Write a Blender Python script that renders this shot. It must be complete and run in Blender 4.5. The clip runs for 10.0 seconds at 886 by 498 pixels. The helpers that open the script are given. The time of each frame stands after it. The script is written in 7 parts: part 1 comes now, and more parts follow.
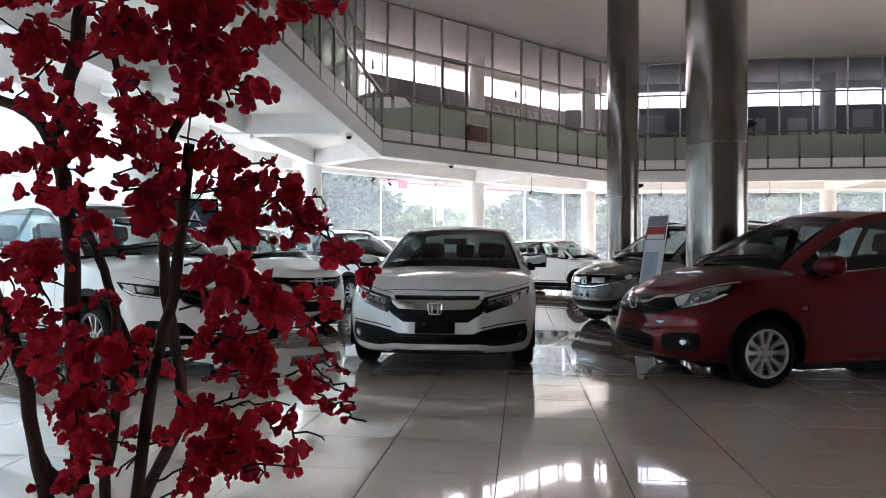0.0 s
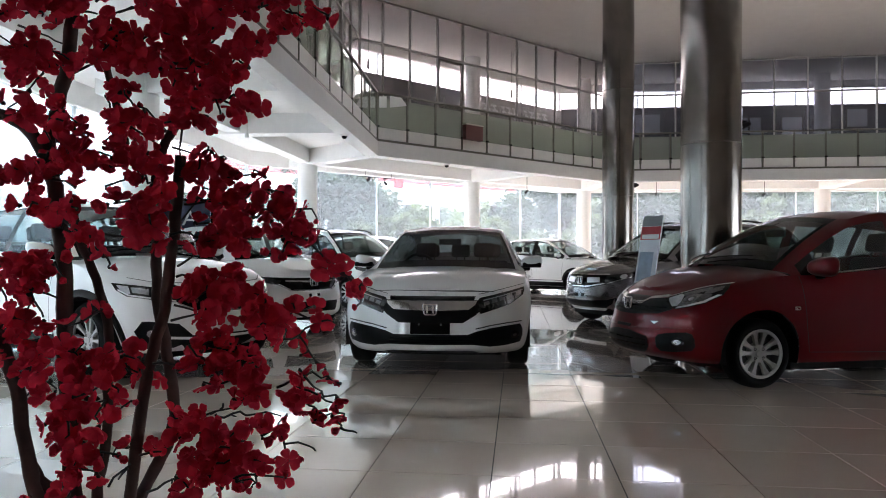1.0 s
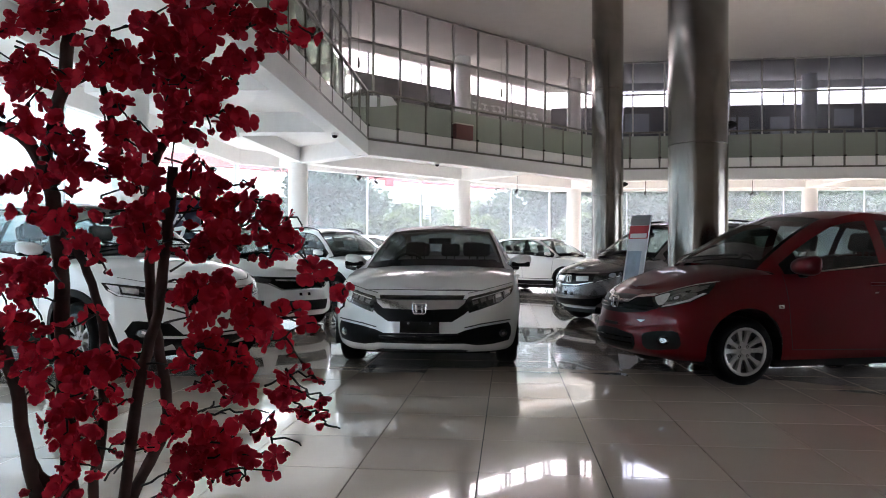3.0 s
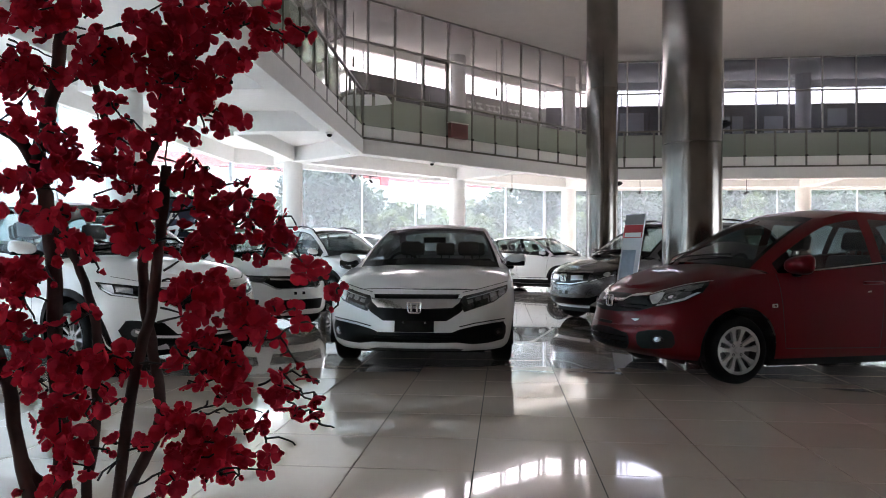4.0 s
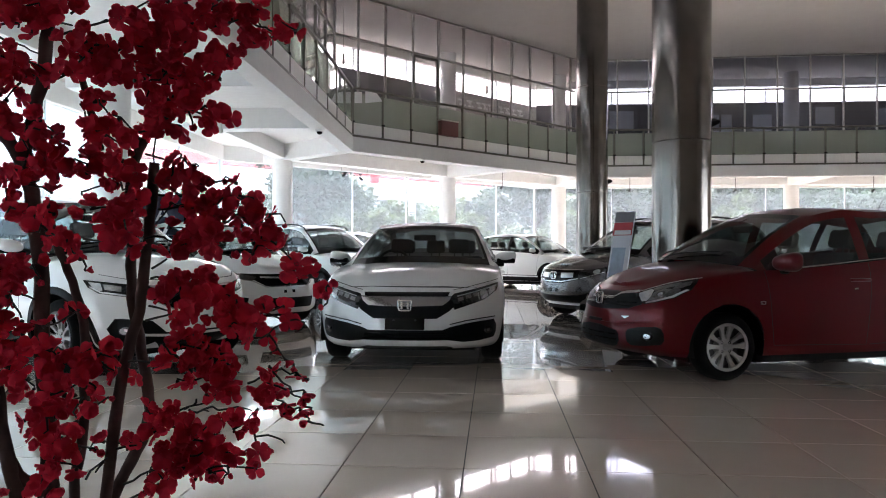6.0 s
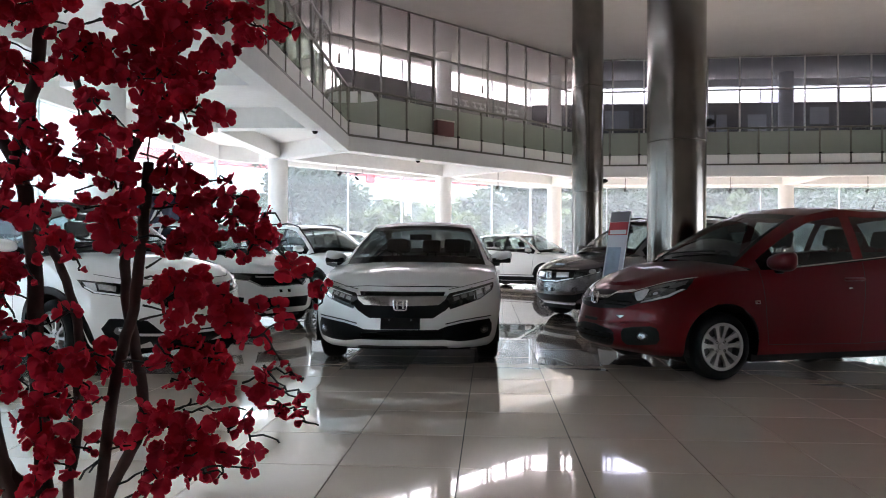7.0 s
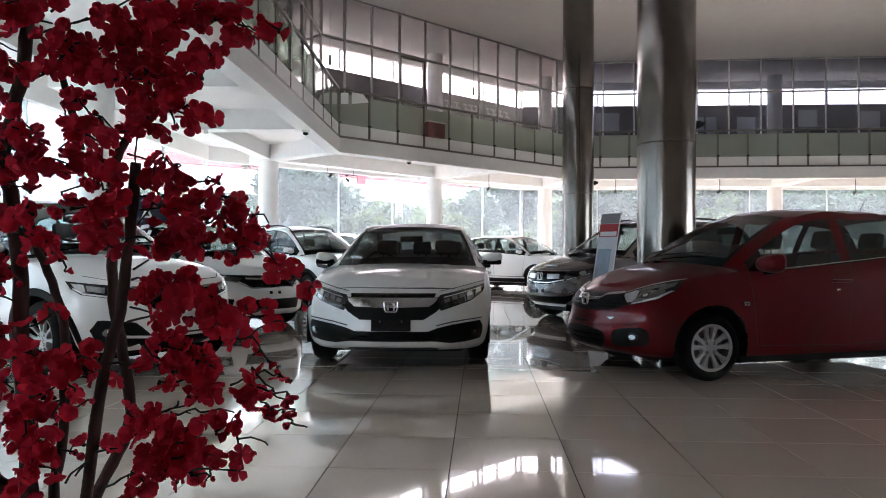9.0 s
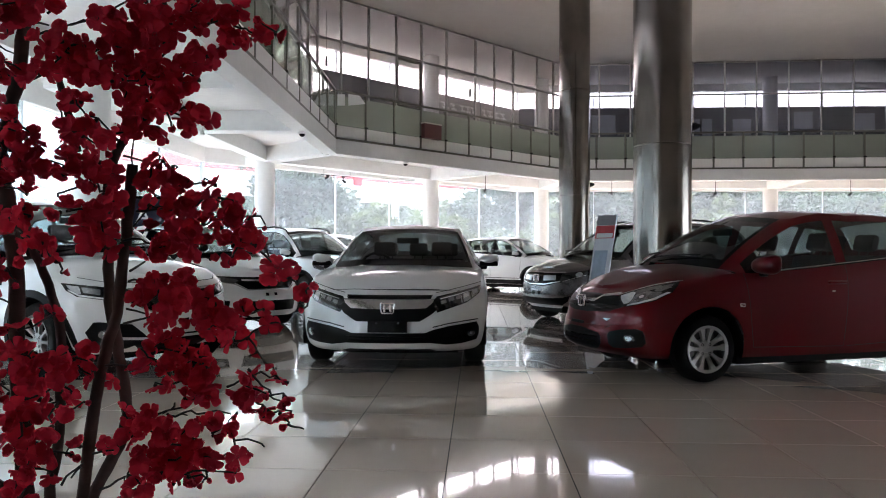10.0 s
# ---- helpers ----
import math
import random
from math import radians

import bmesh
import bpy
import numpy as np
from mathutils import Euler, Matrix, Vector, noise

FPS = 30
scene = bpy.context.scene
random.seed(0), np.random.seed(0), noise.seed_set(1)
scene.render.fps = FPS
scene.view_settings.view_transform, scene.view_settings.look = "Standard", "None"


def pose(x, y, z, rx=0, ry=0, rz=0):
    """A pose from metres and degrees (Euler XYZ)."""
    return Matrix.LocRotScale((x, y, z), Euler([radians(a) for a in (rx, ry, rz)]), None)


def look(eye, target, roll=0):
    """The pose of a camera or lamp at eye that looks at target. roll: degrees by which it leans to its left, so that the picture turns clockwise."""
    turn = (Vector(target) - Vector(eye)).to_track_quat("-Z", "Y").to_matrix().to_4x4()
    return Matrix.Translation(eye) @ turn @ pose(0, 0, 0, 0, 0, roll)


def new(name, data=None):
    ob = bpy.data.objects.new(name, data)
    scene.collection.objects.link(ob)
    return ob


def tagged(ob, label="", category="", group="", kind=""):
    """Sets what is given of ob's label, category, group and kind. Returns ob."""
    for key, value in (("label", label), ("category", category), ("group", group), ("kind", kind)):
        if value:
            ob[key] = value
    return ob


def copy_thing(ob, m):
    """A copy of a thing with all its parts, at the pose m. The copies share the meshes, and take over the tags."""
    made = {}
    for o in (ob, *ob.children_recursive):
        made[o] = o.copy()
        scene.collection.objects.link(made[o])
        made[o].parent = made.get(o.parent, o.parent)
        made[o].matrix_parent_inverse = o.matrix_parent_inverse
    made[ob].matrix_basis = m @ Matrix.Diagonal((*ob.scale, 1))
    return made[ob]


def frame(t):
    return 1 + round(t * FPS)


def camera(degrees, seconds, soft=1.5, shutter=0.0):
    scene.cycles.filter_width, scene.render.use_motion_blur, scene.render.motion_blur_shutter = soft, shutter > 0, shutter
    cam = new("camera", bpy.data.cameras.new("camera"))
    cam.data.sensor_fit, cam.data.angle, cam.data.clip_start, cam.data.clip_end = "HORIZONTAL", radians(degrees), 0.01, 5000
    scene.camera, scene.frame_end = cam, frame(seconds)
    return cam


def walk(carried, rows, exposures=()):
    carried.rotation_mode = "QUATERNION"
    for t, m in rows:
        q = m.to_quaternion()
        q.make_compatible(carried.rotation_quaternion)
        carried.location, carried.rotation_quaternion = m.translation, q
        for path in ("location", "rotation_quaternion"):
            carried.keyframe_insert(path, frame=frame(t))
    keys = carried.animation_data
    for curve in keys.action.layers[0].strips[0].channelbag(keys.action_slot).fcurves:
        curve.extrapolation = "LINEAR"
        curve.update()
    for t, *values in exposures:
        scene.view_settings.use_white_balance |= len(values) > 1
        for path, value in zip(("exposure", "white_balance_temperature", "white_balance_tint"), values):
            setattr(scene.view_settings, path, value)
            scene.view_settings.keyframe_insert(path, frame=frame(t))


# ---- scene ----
cam = camera(64.91, 10.0, soft=1.0)
PATH = [
    (0, -0.0355, 0.0582, 1.0292, 90.738, -0.264, 6.425),
    (0.5, -0.0351, 0.0591, 1.0261, 90.727, -0.264, 6.234),
    (1, -0.0278, 0.0525, 1.0452, 90.641, -0.240, 6.094),
    (1.5, -0.0177, 0.0385, 1.0406, 90.575, -0.211, 5.894),
    (2, -0.0169, 0.0292, 1.0432, 90.548, -0.249, 5.746),
    (2.5, -0.0076, 0.0009, 1.0549, 90.532, -0.215, 5.563),
    (4, -0.0044, 0.0004, 1.0551, 90.437, -0.184, 4.945),
    (4.5, -0.0053, 0.0010, 1.0541, 90.393, -0.170, 4.725),
    (5, -0.0052, 0.0006, 1.0541, 90.365, -0.147, 4.526),
    (5.5, -0.0042, -0.0003, 1.0551, 90.292, -0.145, 4.336),
    (7, -0.0024, 0.0006, 1.0546, 90.221, -0.140, 3.814),
    (7.5, -0.0024, -0.0003, 1.0547, 90.208, -0.146, 3.610),
    (8, -0.0026, 0.0002, 1.0546, 90.254, -0.138, 3.426),
    (8.5, 0.0001, 0.0009, 1.0549, 90.303, -0.158, 3.253),
    (9, -0.0001, 0.0020, 1.0543, 90.357, -0.151, 3.072),
    (9.5, 0.0010, 0.0010, 1.0543, 90.417, -0.118, 2.929),
    (10, 0.0000, 0.0000, 1.0546, 90.485, -0.158, 2.784),
]
walk(cam, [(t, pose(x, y, z, rx, ry, rz)) for t, x, y, z, rx, ry, rz in PATH], [(0, 3.67, 6600, 26), (10, 3.67, 6600, 26)])

# ---- daylight: an overcast sky all round, soft weak sun ----
world = bpy.data.worlds.new("overcast_sky")
scene.world = world
world.use_nodes = True
wn = world.node_tree.nodes
wl = world.node_tree.links
sky = wn.new("ShaderNodeTexSky")
sky.sky_type = "NISHITA"
sky.sun_disc = False
sky.sun_elevation = radians(55)
sky.sun_rotation = radians(20)
sky.air_density, sky.dust_density = 1.6, 6.0
cloud = wn.new("ShaderNodeMixRGB")
cloud.inputs[0].default_value = 0.75
cloud.inputs[2].default_value = (7.6, 8.0, 8.4, 1)
wl.new(sky.outputs[0], cloud.inputs[1])
wl.new(cloud.outputs[0], wn["Background"].inputs[0])
wn["Background"].inputs[1].default_value = 0.15
sun_data = bpy.data.lights.new("sun", "SUN")
sun_data.energy, sun_data.angle, sun_data.color = 1.2, radians(14), (1.0, 0.96, 0.9)
sun = new("sun", sun_data)
sun.matrix_world = look((0, 60, 90), (0, 18, 0))

# ---- materials ----
def material(name, color, rough=0.5, metal=0.0, grain=0.0, scale=20.0, bump=0.0, spec=0.5, coat=0.0, coat_rough=0.03, stretch=(1, 1, 1), island=0.0):
    """A plain node material with two scales of variation in colour and roughness."""
    m = bpy.data.materials.new(name)
    m.use_nodes = True
    n, l = m.node_tree.nodes, m.node_tree.links
    b = n["Principled BSDF"]
    b.inputs["Base Color"].default_value = (*color, 1)
    b.inputs["Roughness"].default_value = rough
    b.inputs["Metallic"].default_value = metal
    b.inputs["Specular IOR Level"].default_value = spec
    b.inputs["Coat Weight"].default_value = coat
    b.inputs["Coat Roughness"].default_value = coat_rough
    if grain or bump or island:
        tc = n.new("ShaderNodeTexCoord")
        mp = n.new("ShaderNodeMapping")
        mp.inputs["Scale"].default_value = stretch
        l.new(tc.outputs["Object"], mp.inputs[0])
        big, fine = n.new("ShaderNodeTexNoise"), n.new("ShaderNodeTexNoise")
        big.inputs["Scale"].default_value, fine.inputs["Scale"].default_value = scale * 0.12, scale
        big.inputs["Detail"].default_value, fine.inputs["Detail"].default_value = 4, 6
        l.new(mp.outputs[0], big.inputs[0])
        l.new(mp.outputs[0], fine.inputs[0])
        mix = n.new("ShaderNodeMath")
        mix.operation = "MULTIPLY_ADD"
        mix.inputs[1].default_value = 0.5
        half = n.new("ShaderNodeMath")
        half.operation = "MULTIPLY"
        half.inputs[1].default_value = 0.5
        l.new(fine.outputs[0], half.inputs[0])
        l.new(big.outputs[0], mix.inputs[0])
        l.new(half.outputs[0], mix.inputs[2])
        if grain or island:
            ramp = n.new("ShaderNodeMapRange")
            ramp.inputs[1].default_value, ramp.inputs[2].default_value = 0.3, 0.7
            ramp.inputs[3].default_value, ramp.inputs[4].default_value = 1 - grain, 1 + grain
            l.new(mix.outputs[0], ramp.inputs[0])
            value = ramp.outputs[0]
            if island:
                geo = n.new("ShaderNodeNewGeometry")
                rr = n.new("ShaderNodeMapRange")
                rr.inputs[3].default_value, rr.inputs[4].default_value = 1 - island, 1 + island
                l.new(geo.outputs["Random Per Island"], rr.inputs[0])
                mul = n.new("ShaderNodeMath")
                mul.operation = "MULTIPLY"
                l.new(value, mul.inputs[0])
                l.new(rr.outputs[0], mul.inputs[1])
                value = mul.outputs[0]
            tint = n.new("ShaderNodeVectorMath")
            tint.operation = "SCALE"
            tint.inputs[0].default_value = color
            l.new(value, tint.inputs["Scale"])
            l.new(tint.outputs[0], b.inputs["Base Color"])
            rg = n.new("ShaderNodeMapRange")
            rg.inputs[1].default_value, rg.inputs[2].default_value = 0.3, 0.7
            rg.inputs[3].default_value, rg.inputs[4].default_value = max(rough * (1 - grain), 0.0), min(rough * (1 + grain), 1.0)
            l.new(mix.outputs[0], rg.inputs[0])
            l.new(rg.outputs[0], b.inputs["Roughness"])
        if bump:
            bp = n.new("ShaderNodeBump")
            bp.inputs["Strength"].default_value = bump
            bp.inputs["Distance"].default_value = 0.01
            l.new(mix.outputs[0], bp.inputs["Height"])
            l.new(bp.outputs[0], b.inputs["Normal"])
    return m


def glass(name, tint, gloss=1.0, rough=0.0, veil=0.0, film=(0.9, 0.9, 0.9)):
    """A thin pane: what is behind shows through its tint, its face mirrors by Fresnel; veil mixes in a milky film:
    painted haze on windows and offices, frosting on the railing.
    """
    m = bpy.data.materials.new(name)
    m.use_nodes = True
    n, l = m.node_tree.nodes, m.node_tree.links
    n.remove(n["Principled BSDF"])
    clear, shine, mix, face = (n.new("ShaderNode" + k) for k in ("BsdfTransparent", "BsdfGlossy", "MixShader", "LayerWeight"))
    clear.inputs[0].default_value = (*tint, 1)
    shine.inputs["Roughness"].default_value = rough
    shine.inputs[0].default_value = (gloss, gloss, gloss, 1)
    power, fres = n.new("ShaderNodeMath"), n.new("ShaderNodeMath")
    power.operation, fres.operation = "POWER", "MULTIPLY_ADD"
    face.inputs[0].default_value = 0.5
    power.inputs[1].default_value, fres.inputs[1].default_value, fres.inputs[2].default_value = 4.0, 0.9, 0.05
    l.new(face.outputs["Facing"], power.inputs[0])
    l.new(power.outputs[0], fres.inputs[0])
    l.new(fres.outputs[0], mix.inputs[0])
    first = clear.outputs[0]
    if veil:
        thru, lit, veil_mix, m2 = (n.new("ShaderNode" + k) for k in ("BsdfTranslucent", "BsdfDiffuse", "MixShader", "MixShader"))
        thru.inputs[0].default_value = lit.inputs[0].default_value = (*film, 1)
        l.new(thru.outputs[0], veil_mix.inputs[1])
        l.new(lit.outputs[0], veil_mix.inputs[2])
        m2.inputs[0].default_value = veil
        l.new(clear.outputs[0], m2.inputs[1])
        l.new(veil_mix.outputs[0], m2.inputs[2])
        first = m2.outputs[0]
    l.new(first, mix.inputs[1])
    l.new(shine.outputs[0], mix.inputs[2])
    l.new(mix.outputs[0], n["Material Output"].inputs[0])
    return m


M_PLASTER = material("white_plaster", (0.82, 0.81, 0.79), 0.6, grain=0.05, scale=9, bump=0.05)
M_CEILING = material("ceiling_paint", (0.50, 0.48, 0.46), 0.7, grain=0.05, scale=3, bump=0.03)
M_GROUT = material("tile_joint", (0.045, 0.04, 0.037), 0.8, grain=0.2, scale=30)


def steel_material():
    """Sheet steel, finely brushed round the column, with shallow dents, smears and dull patches."""
    m = bpy.data.materials.new("brushed_steel")
    m.use_nodes = True
    n, l = m.node_tree.nodes, m.node_tree.links
    b = n["Principled BSDF"]
    b.inputs["Metallic"].default_value = 1.0
    tc, mp = n.new("ShaderNodeTexCoord"), n.new("ShaderNodeMapping")
    mp.inputs["Scale"].default_value = (1, 1, 0.75)
    l.new(tc.outputs["Object"], mp.inputs[0])

    def noise_of(scale, detail, low, high):
        t, r = n.new("ShaderNodeTexNoise"), n.new("ShaderNodeMapRange")
        t.inputs["Scale"].default_value, t.inputs["Detail"].default_value = scale, detail
        l.new(mp.outputs[0], t.inputs[0])
        r.inputs[1].default_value, r.inputs[2].default_value, r.inputs[3].default_value, r.inputs[4].default_value = 0.1, 0.9, low, high
        l.new(t.outputs[0], r.inputs[0])
        return t, r

    _, tone = noise_of(2.1, 3, 0.45, 1.6)
    _, dull = noise_of(2.6, 3, 0.05, 0.32)
    tint = n.new("ShaderNodeVectorMath")
    tint.operation = "SCALE"
    tint.inputs[0].default_value = (0.20, 0.18, 0.16)
    l.new(tone.outputs[0], tint.inputs["Scale"])
    l.new(tint.outputs[0], b.inputs["Base Color"])
    l.new(dull.outputs[0], b.inputs["Roughness"])
    return m


M_STEEL = steel_material()
M_SEAM = material("steel_joint_band", (0.16, 0.13, 0.11), 0.45, metal=0.8, grain=0.2, scale=30)
M_RAIL = material("dark_bronze_aluminium", (0.15, 0.14, 0.12), 0.4, metal=0.6, grain=0.15, scale=30)
M_DARKER = material("cream_wall_panels", (0.56, 0.50, 0.44), 0.6, grain=0.1, scale=3)
M_KICK = material("white_kick_panel", (0.80, 0.78, 0.75), 0.5, grain=0.05, scale=12)
M_RAIL_GLASS = glass("greenish_rail_glass", (0.60, 0.68, 0.60), veil=0.45, film=(0.62, 0.65, 0.56))
# the veil puts the washed-out haze of the view into the pane colour
M_CLEAR = glass("window_glass", (0.80, 0.87, 0.88), 0.9, veil=0.07, film=(0.76, 0.87, 0.94))
M_UPPER_GLASS = glass("grey_office_glass", (0.80, 0.785, 0.775), veil=0.06, film=(0.56, 0.50, 0.45))
# same glass again; the dimness of the north office is put into its tint
M_NORTH_GLASS = glass("dark_office_glass", (0.52, 0.54, 0.58), veil=0.035, film=(0.5, 0.5, 0.52))
M_BARLIGHT = material("pale_aluminium_mullion", (0.52, 0.50, 0.48), 0.4, metal=0.4, grain=0.1, scale=30)
M_MULLION = material("bronze_mullion", (0.34, 0.32, 0.30), 0.4, metal=0.5, grain=0.1, scale=30)
M_FRAME = material("pale_window_frame", (0.58, 0.62, 0.63), 0.45, grain=0.04, scale=20)
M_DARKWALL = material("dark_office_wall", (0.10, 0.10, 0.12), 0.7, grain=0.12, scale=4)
M_BLACK = material("black_plastic", (0.007, 0.007, 0.0075), 0.45, spec=0.10, grain=0.12, scale=60, bump=0.04)
M_GLOSSBLACK = material("gloss_black", (0.005, 0.005, 0.006), 0.12, spec=0.22, grain=0.05, scale=20)
M_CHROME = material("chrome", (0.74, 0.74, 0.75), 0.13, metal=1.0, grain=0.08, scale=30)
M_SILVER = material("bright_silver_trim", (0.72, 0.72, 0.73), 0.3, metal=0.35, grain=0.05, scale=30, coat=0.6)
M_RUBBER = material("tyre_rubber", (0.008, 0.008, 0.008), 0.8, spec=0.1, grain=0.2, scale=40, bump=0.1)
M_SEAT = material("dark_seat_cloth", (0.022, 0.022, 0.024), 0.85, grain=0.2, scale=80, bump=0.1)
M_POSTER = material("printed_card", (0.72, 0.75, 0.80), 0.4, grain=0.06, scale=6)
M_RED = material("red_print", (0.5, 0.03, 0.04), 0.45, grain=0.1, scale=10)
M_WHITEPRINT = material("white_print", (0.8, 0.8, 0.8), 0.45, grain=0.03, scale=10)


# ---- building helpers ----
def mesh_of(name, bm, mat, smooth=None):
    me = bpy.data.meshes.new(name)
    bmesh.ops.recalc_face_normals(bm, faces=bm.faces[:])
    bm.to_mesh(me)
    bm.free()
    if mat:
        me.materials.append(mat)
    if smooth:
        me.polygons.foreach_set("use_smooth", [True] * len(me.polygons))
        me.set_sharp_from_angle(angle=radians(smooth))
    return me


def part(name, bm, mat, parent=None, label="", smooth=None):
    """Links a bmesh as one mesh object, under a thing or a part."""
    ob = new(name, mesh_of(name, bm, mat, smooth))
    if parent:
        ob.parent = parent
    return tagged(ob, label)


def thing(name, label, category, group="", kind="", at=None):
    ob = new(name)
    ob.empty_display_size = 0.2
    if at is not None:
        ob.matrix_world = at
    return tagged(ob, label, category, group, kind)


def box(bm, lo, hi, bevel=0.0, m=None):
    r = bmesh.ops.create_cube(bm, size=1)
    c = [(a + b) / 2 for a, b in zip(lo, hi)]
    s = [abs(b - a) for a, b in zip(lo, hi)]
    bmesh.ops.transform(bm, verts=r["verts"], matrix=Matrix.Translation(c) @ Matrix.Diagonal((*s, 1)))
    vs = r["verts"]
    if bevel:
        out = bmesh.ops.bevel(bm, geom=list({e for v in vs for e in v.link_edges}), offset=bevel, segments=2, affect="EDGES", profile=0.5)
        vs = list({v for f in out["faces"] for v in f.verts} | {v for v in vs if v.is_valid})
    if m is not None:
        bmesh.ops.transform(bm, verts=vs, matrix=m)
    return bm


def boxes(*specs, bevel=0.0):
    bm = bmesh.new()
    for lo, hi in specs:
        box(bm, lo, hi, bevel)
    return bm


def beam(bm, a, b, w, z0, z1, bevel=0.0):
    """A bar of width w from plan point a to b, between two heights."""
    a, b = Vector((*a, 0)), Vector((*b, 0))
    d = (b - a).length
    turn = Matrix.Translation(a) @ Matrix.Rotation(math.atan2(b.y - a.y, b.x - a.x), 4, "Z")
    return box(bm, (0, -w / 2, z0), (d, w / 2, z1), bevel, turn)


def prism(bm, outline, z0, z1):
    lo = [bm.verts.new((x, y, z0)) for x, y in outline]
    hi = [bm.verts.new((x, y, z1)) for x, y in outline]
    bm.faces.new(lo)
    bm.faces.new(hi)
    for i in range(len(lo)):
        j = (i + 1) % len(lo)
        bm.faces.new((lo[i], lo[j], hi[j], hi[i]))
    return bm


def lathe(bm, profile, steps=32, m=None, close=False):
    """Turns (radius, height) pairs about z."""
    rings = []
    for i in range(steps):
        a = 2 * math.pi * i / steps
        rings.append([bm.verts.new(((m @ Vector((r * math.cos(a), r * math.sin(a), h))) if m is not None else (r * math.cos(a), r * math.sin(a), h))) for r, h in profile])
    n = len(profile)
    for i in range(steps):
        p, q = rings[i], rings[(i + 1) % steps]
        for k in range(n if close else n - 1):
            bm.faces.new((p[k], q[k], q[(k + 1) % n], p[(k + 1) % n]))
    return bm


def tube(bm, pts, radii, sides=8):
    """A round tapering tube along points."""
    pts = [Vector(p) for p in pts]
    rings = []
    side = None
    for i, p in enumerate(pts):
        d = (pts[min(i + 1, len(pts) - 1)] - pts[max(i - 1, 0)]).normalized()
        if side is None:
            side = d.orthogonal().normalized()
        side = (side - d * side.dot(d)).normalized()
        up = d.cross(side)
        r = radii[i] if isinstance(radii, (list, tuple)) else radii
        rings.append([bm.verts.new(p + (side * math.cos(a) + up * math.sin(a)) * r) for a in (2 * math.pi * k / sides for k in range(sides))])
    for p, q in zip(rings, rings[1:]):
        for k in range(sides):
            bm.faces.new((p[k], p[(k + 1) % sides], q[(k + 1) % sides], q[k]))
    bm.faces.new(rings[0])
    bm.faces.new(rings[-1])
    return bm


def along(a, b, step, inset=0.0):
    """Evenly spaced plan points from a to b, and the turn of the line."""
    a, b = Vector(a), Vector(b)
    d = b - a
    n = max(1, round((d.length - 2 * inset) / step))
    u = d.normalized()
    return [a + u * (inset + (d.length - 2 * inset) * i / n) for i in range(n + 1)], math.atan2(d.y, d.x)


# ---- the showroom: plan lines ----
Z_EDGE, Z_SOFFIT, Z_DECK, Z_BEAM, Z_CEIL, Z_TRANSOM = 3.72, 3.77, 3.95, 3.38, 7.32, 6.255
X_EAST, Y_SOUTH = 18.0, -6.0
RAIL = [(-2.61, Y_SOUTH), (-3.25, 15.9), (2.836, 21.986), (X_EAST, 21.50)]
OFFICE = [(-3.15, Y_SOUTH), (-3.80, 16.37), (2.839, 23.009), (X_EAST, 22.49)]
COLS = [(-5.5, -5.3), (-5.5, 2.15), (-5.5, 9.68), (-5.42, 17.55), (-1.45, 21.95), (2.3, 25.0), (10.3, 25.0), (17.4, 25.0)]
OUTER = [(-6.9, Y_SOUTH), (-6.9, 17.35), (1.55, 25.8), (X_EAST, 25.8)]

# floor: a bed with recessed joints, the tiles are laid last
floor = tagged(part("floor", prism(bmesh.new(), [(-6.9, Y_SOUTH), (X_EAST, Y_SOUTH), (X_EAST, 25.8), (1.55, 25.8), (-6.9, 17.35)], -0.25, -0.006), M_GROUT), "polished cream floor tiles with thin dark joints", "floor", kind="structure")

# mezzanine slab with its edge beam and cross beams
bm = bmesh.new()
INNER = [(-2.76, Y_SOUTH), (-3.40, 15.96), (2.77, 22.14), (X_EAST, 21.65)]
for (a, b), (c, d) in zip(zip(INNER, INNER[1:]), zip(OUTER, OUTER[1:])):
    prism(bm, [a, b, d, c], Z_SOFFIT, Z_DECK)
tagged(part("mezzanine_floor", bm, M_PLASTER), "white plastered upper floor slab", "floor", kind="structure")
bm = bmesh.new()
for k, (a, b) in enumerate(zip(RAIL, RAIL[1:])):
    a, b = Vector(a), Vector(b)
    n = Vector((-(b - a).y, (b - a).x)).normalized() * 0.15
    u = (b - a).normalized()
    beam(bm, a + n, b + n + u * (0.06 if k < 2 else 0), 0.30, Z_BEAM, Z_EDGE)
tagged(part("edge_beam", bm, M_PLASTER), "white painted concrete edge of the upper floor", "beam", kind="structure")
for c in COLS + [(-5.42, 13.03)]:
    c = Vector(c)
    best = min((((c - Vector(a)) - (Vector(b) - Vector(a)) * max(0, min(1, (c - Vector(a)).dot(Vector(b) - Vector(a)) / (Vector(b) - Vector(a)).length_squared))) for a, b in zip(RAIL, RAIL[1:])), key=lambda v: v.length)
    u = best.normalized()
    bm = bmesh.new()
    beam(bm, c - best + u * 0.3, c + u * 0.6, 0.35, Z_BEAM + 0.004, Z_SOFFIT + 0.02)
    tagged(part("cross_beam", bm, M_PLASTER), "white ceiling beam under the upper floor", "beam", "ceiling beams", "structure")
for a, b in zip(COLS, COLS[1:]):
    bm = beam(bmesh.new(), a, b, 0.3, Z_BEAM + 0.04, Z_SOFFIT + 0.02)
    tagged(part("ring_beam", bm, M_PLASTER), "white ceiling beam between the round columns", "beam", "ceiling beams", "structure")

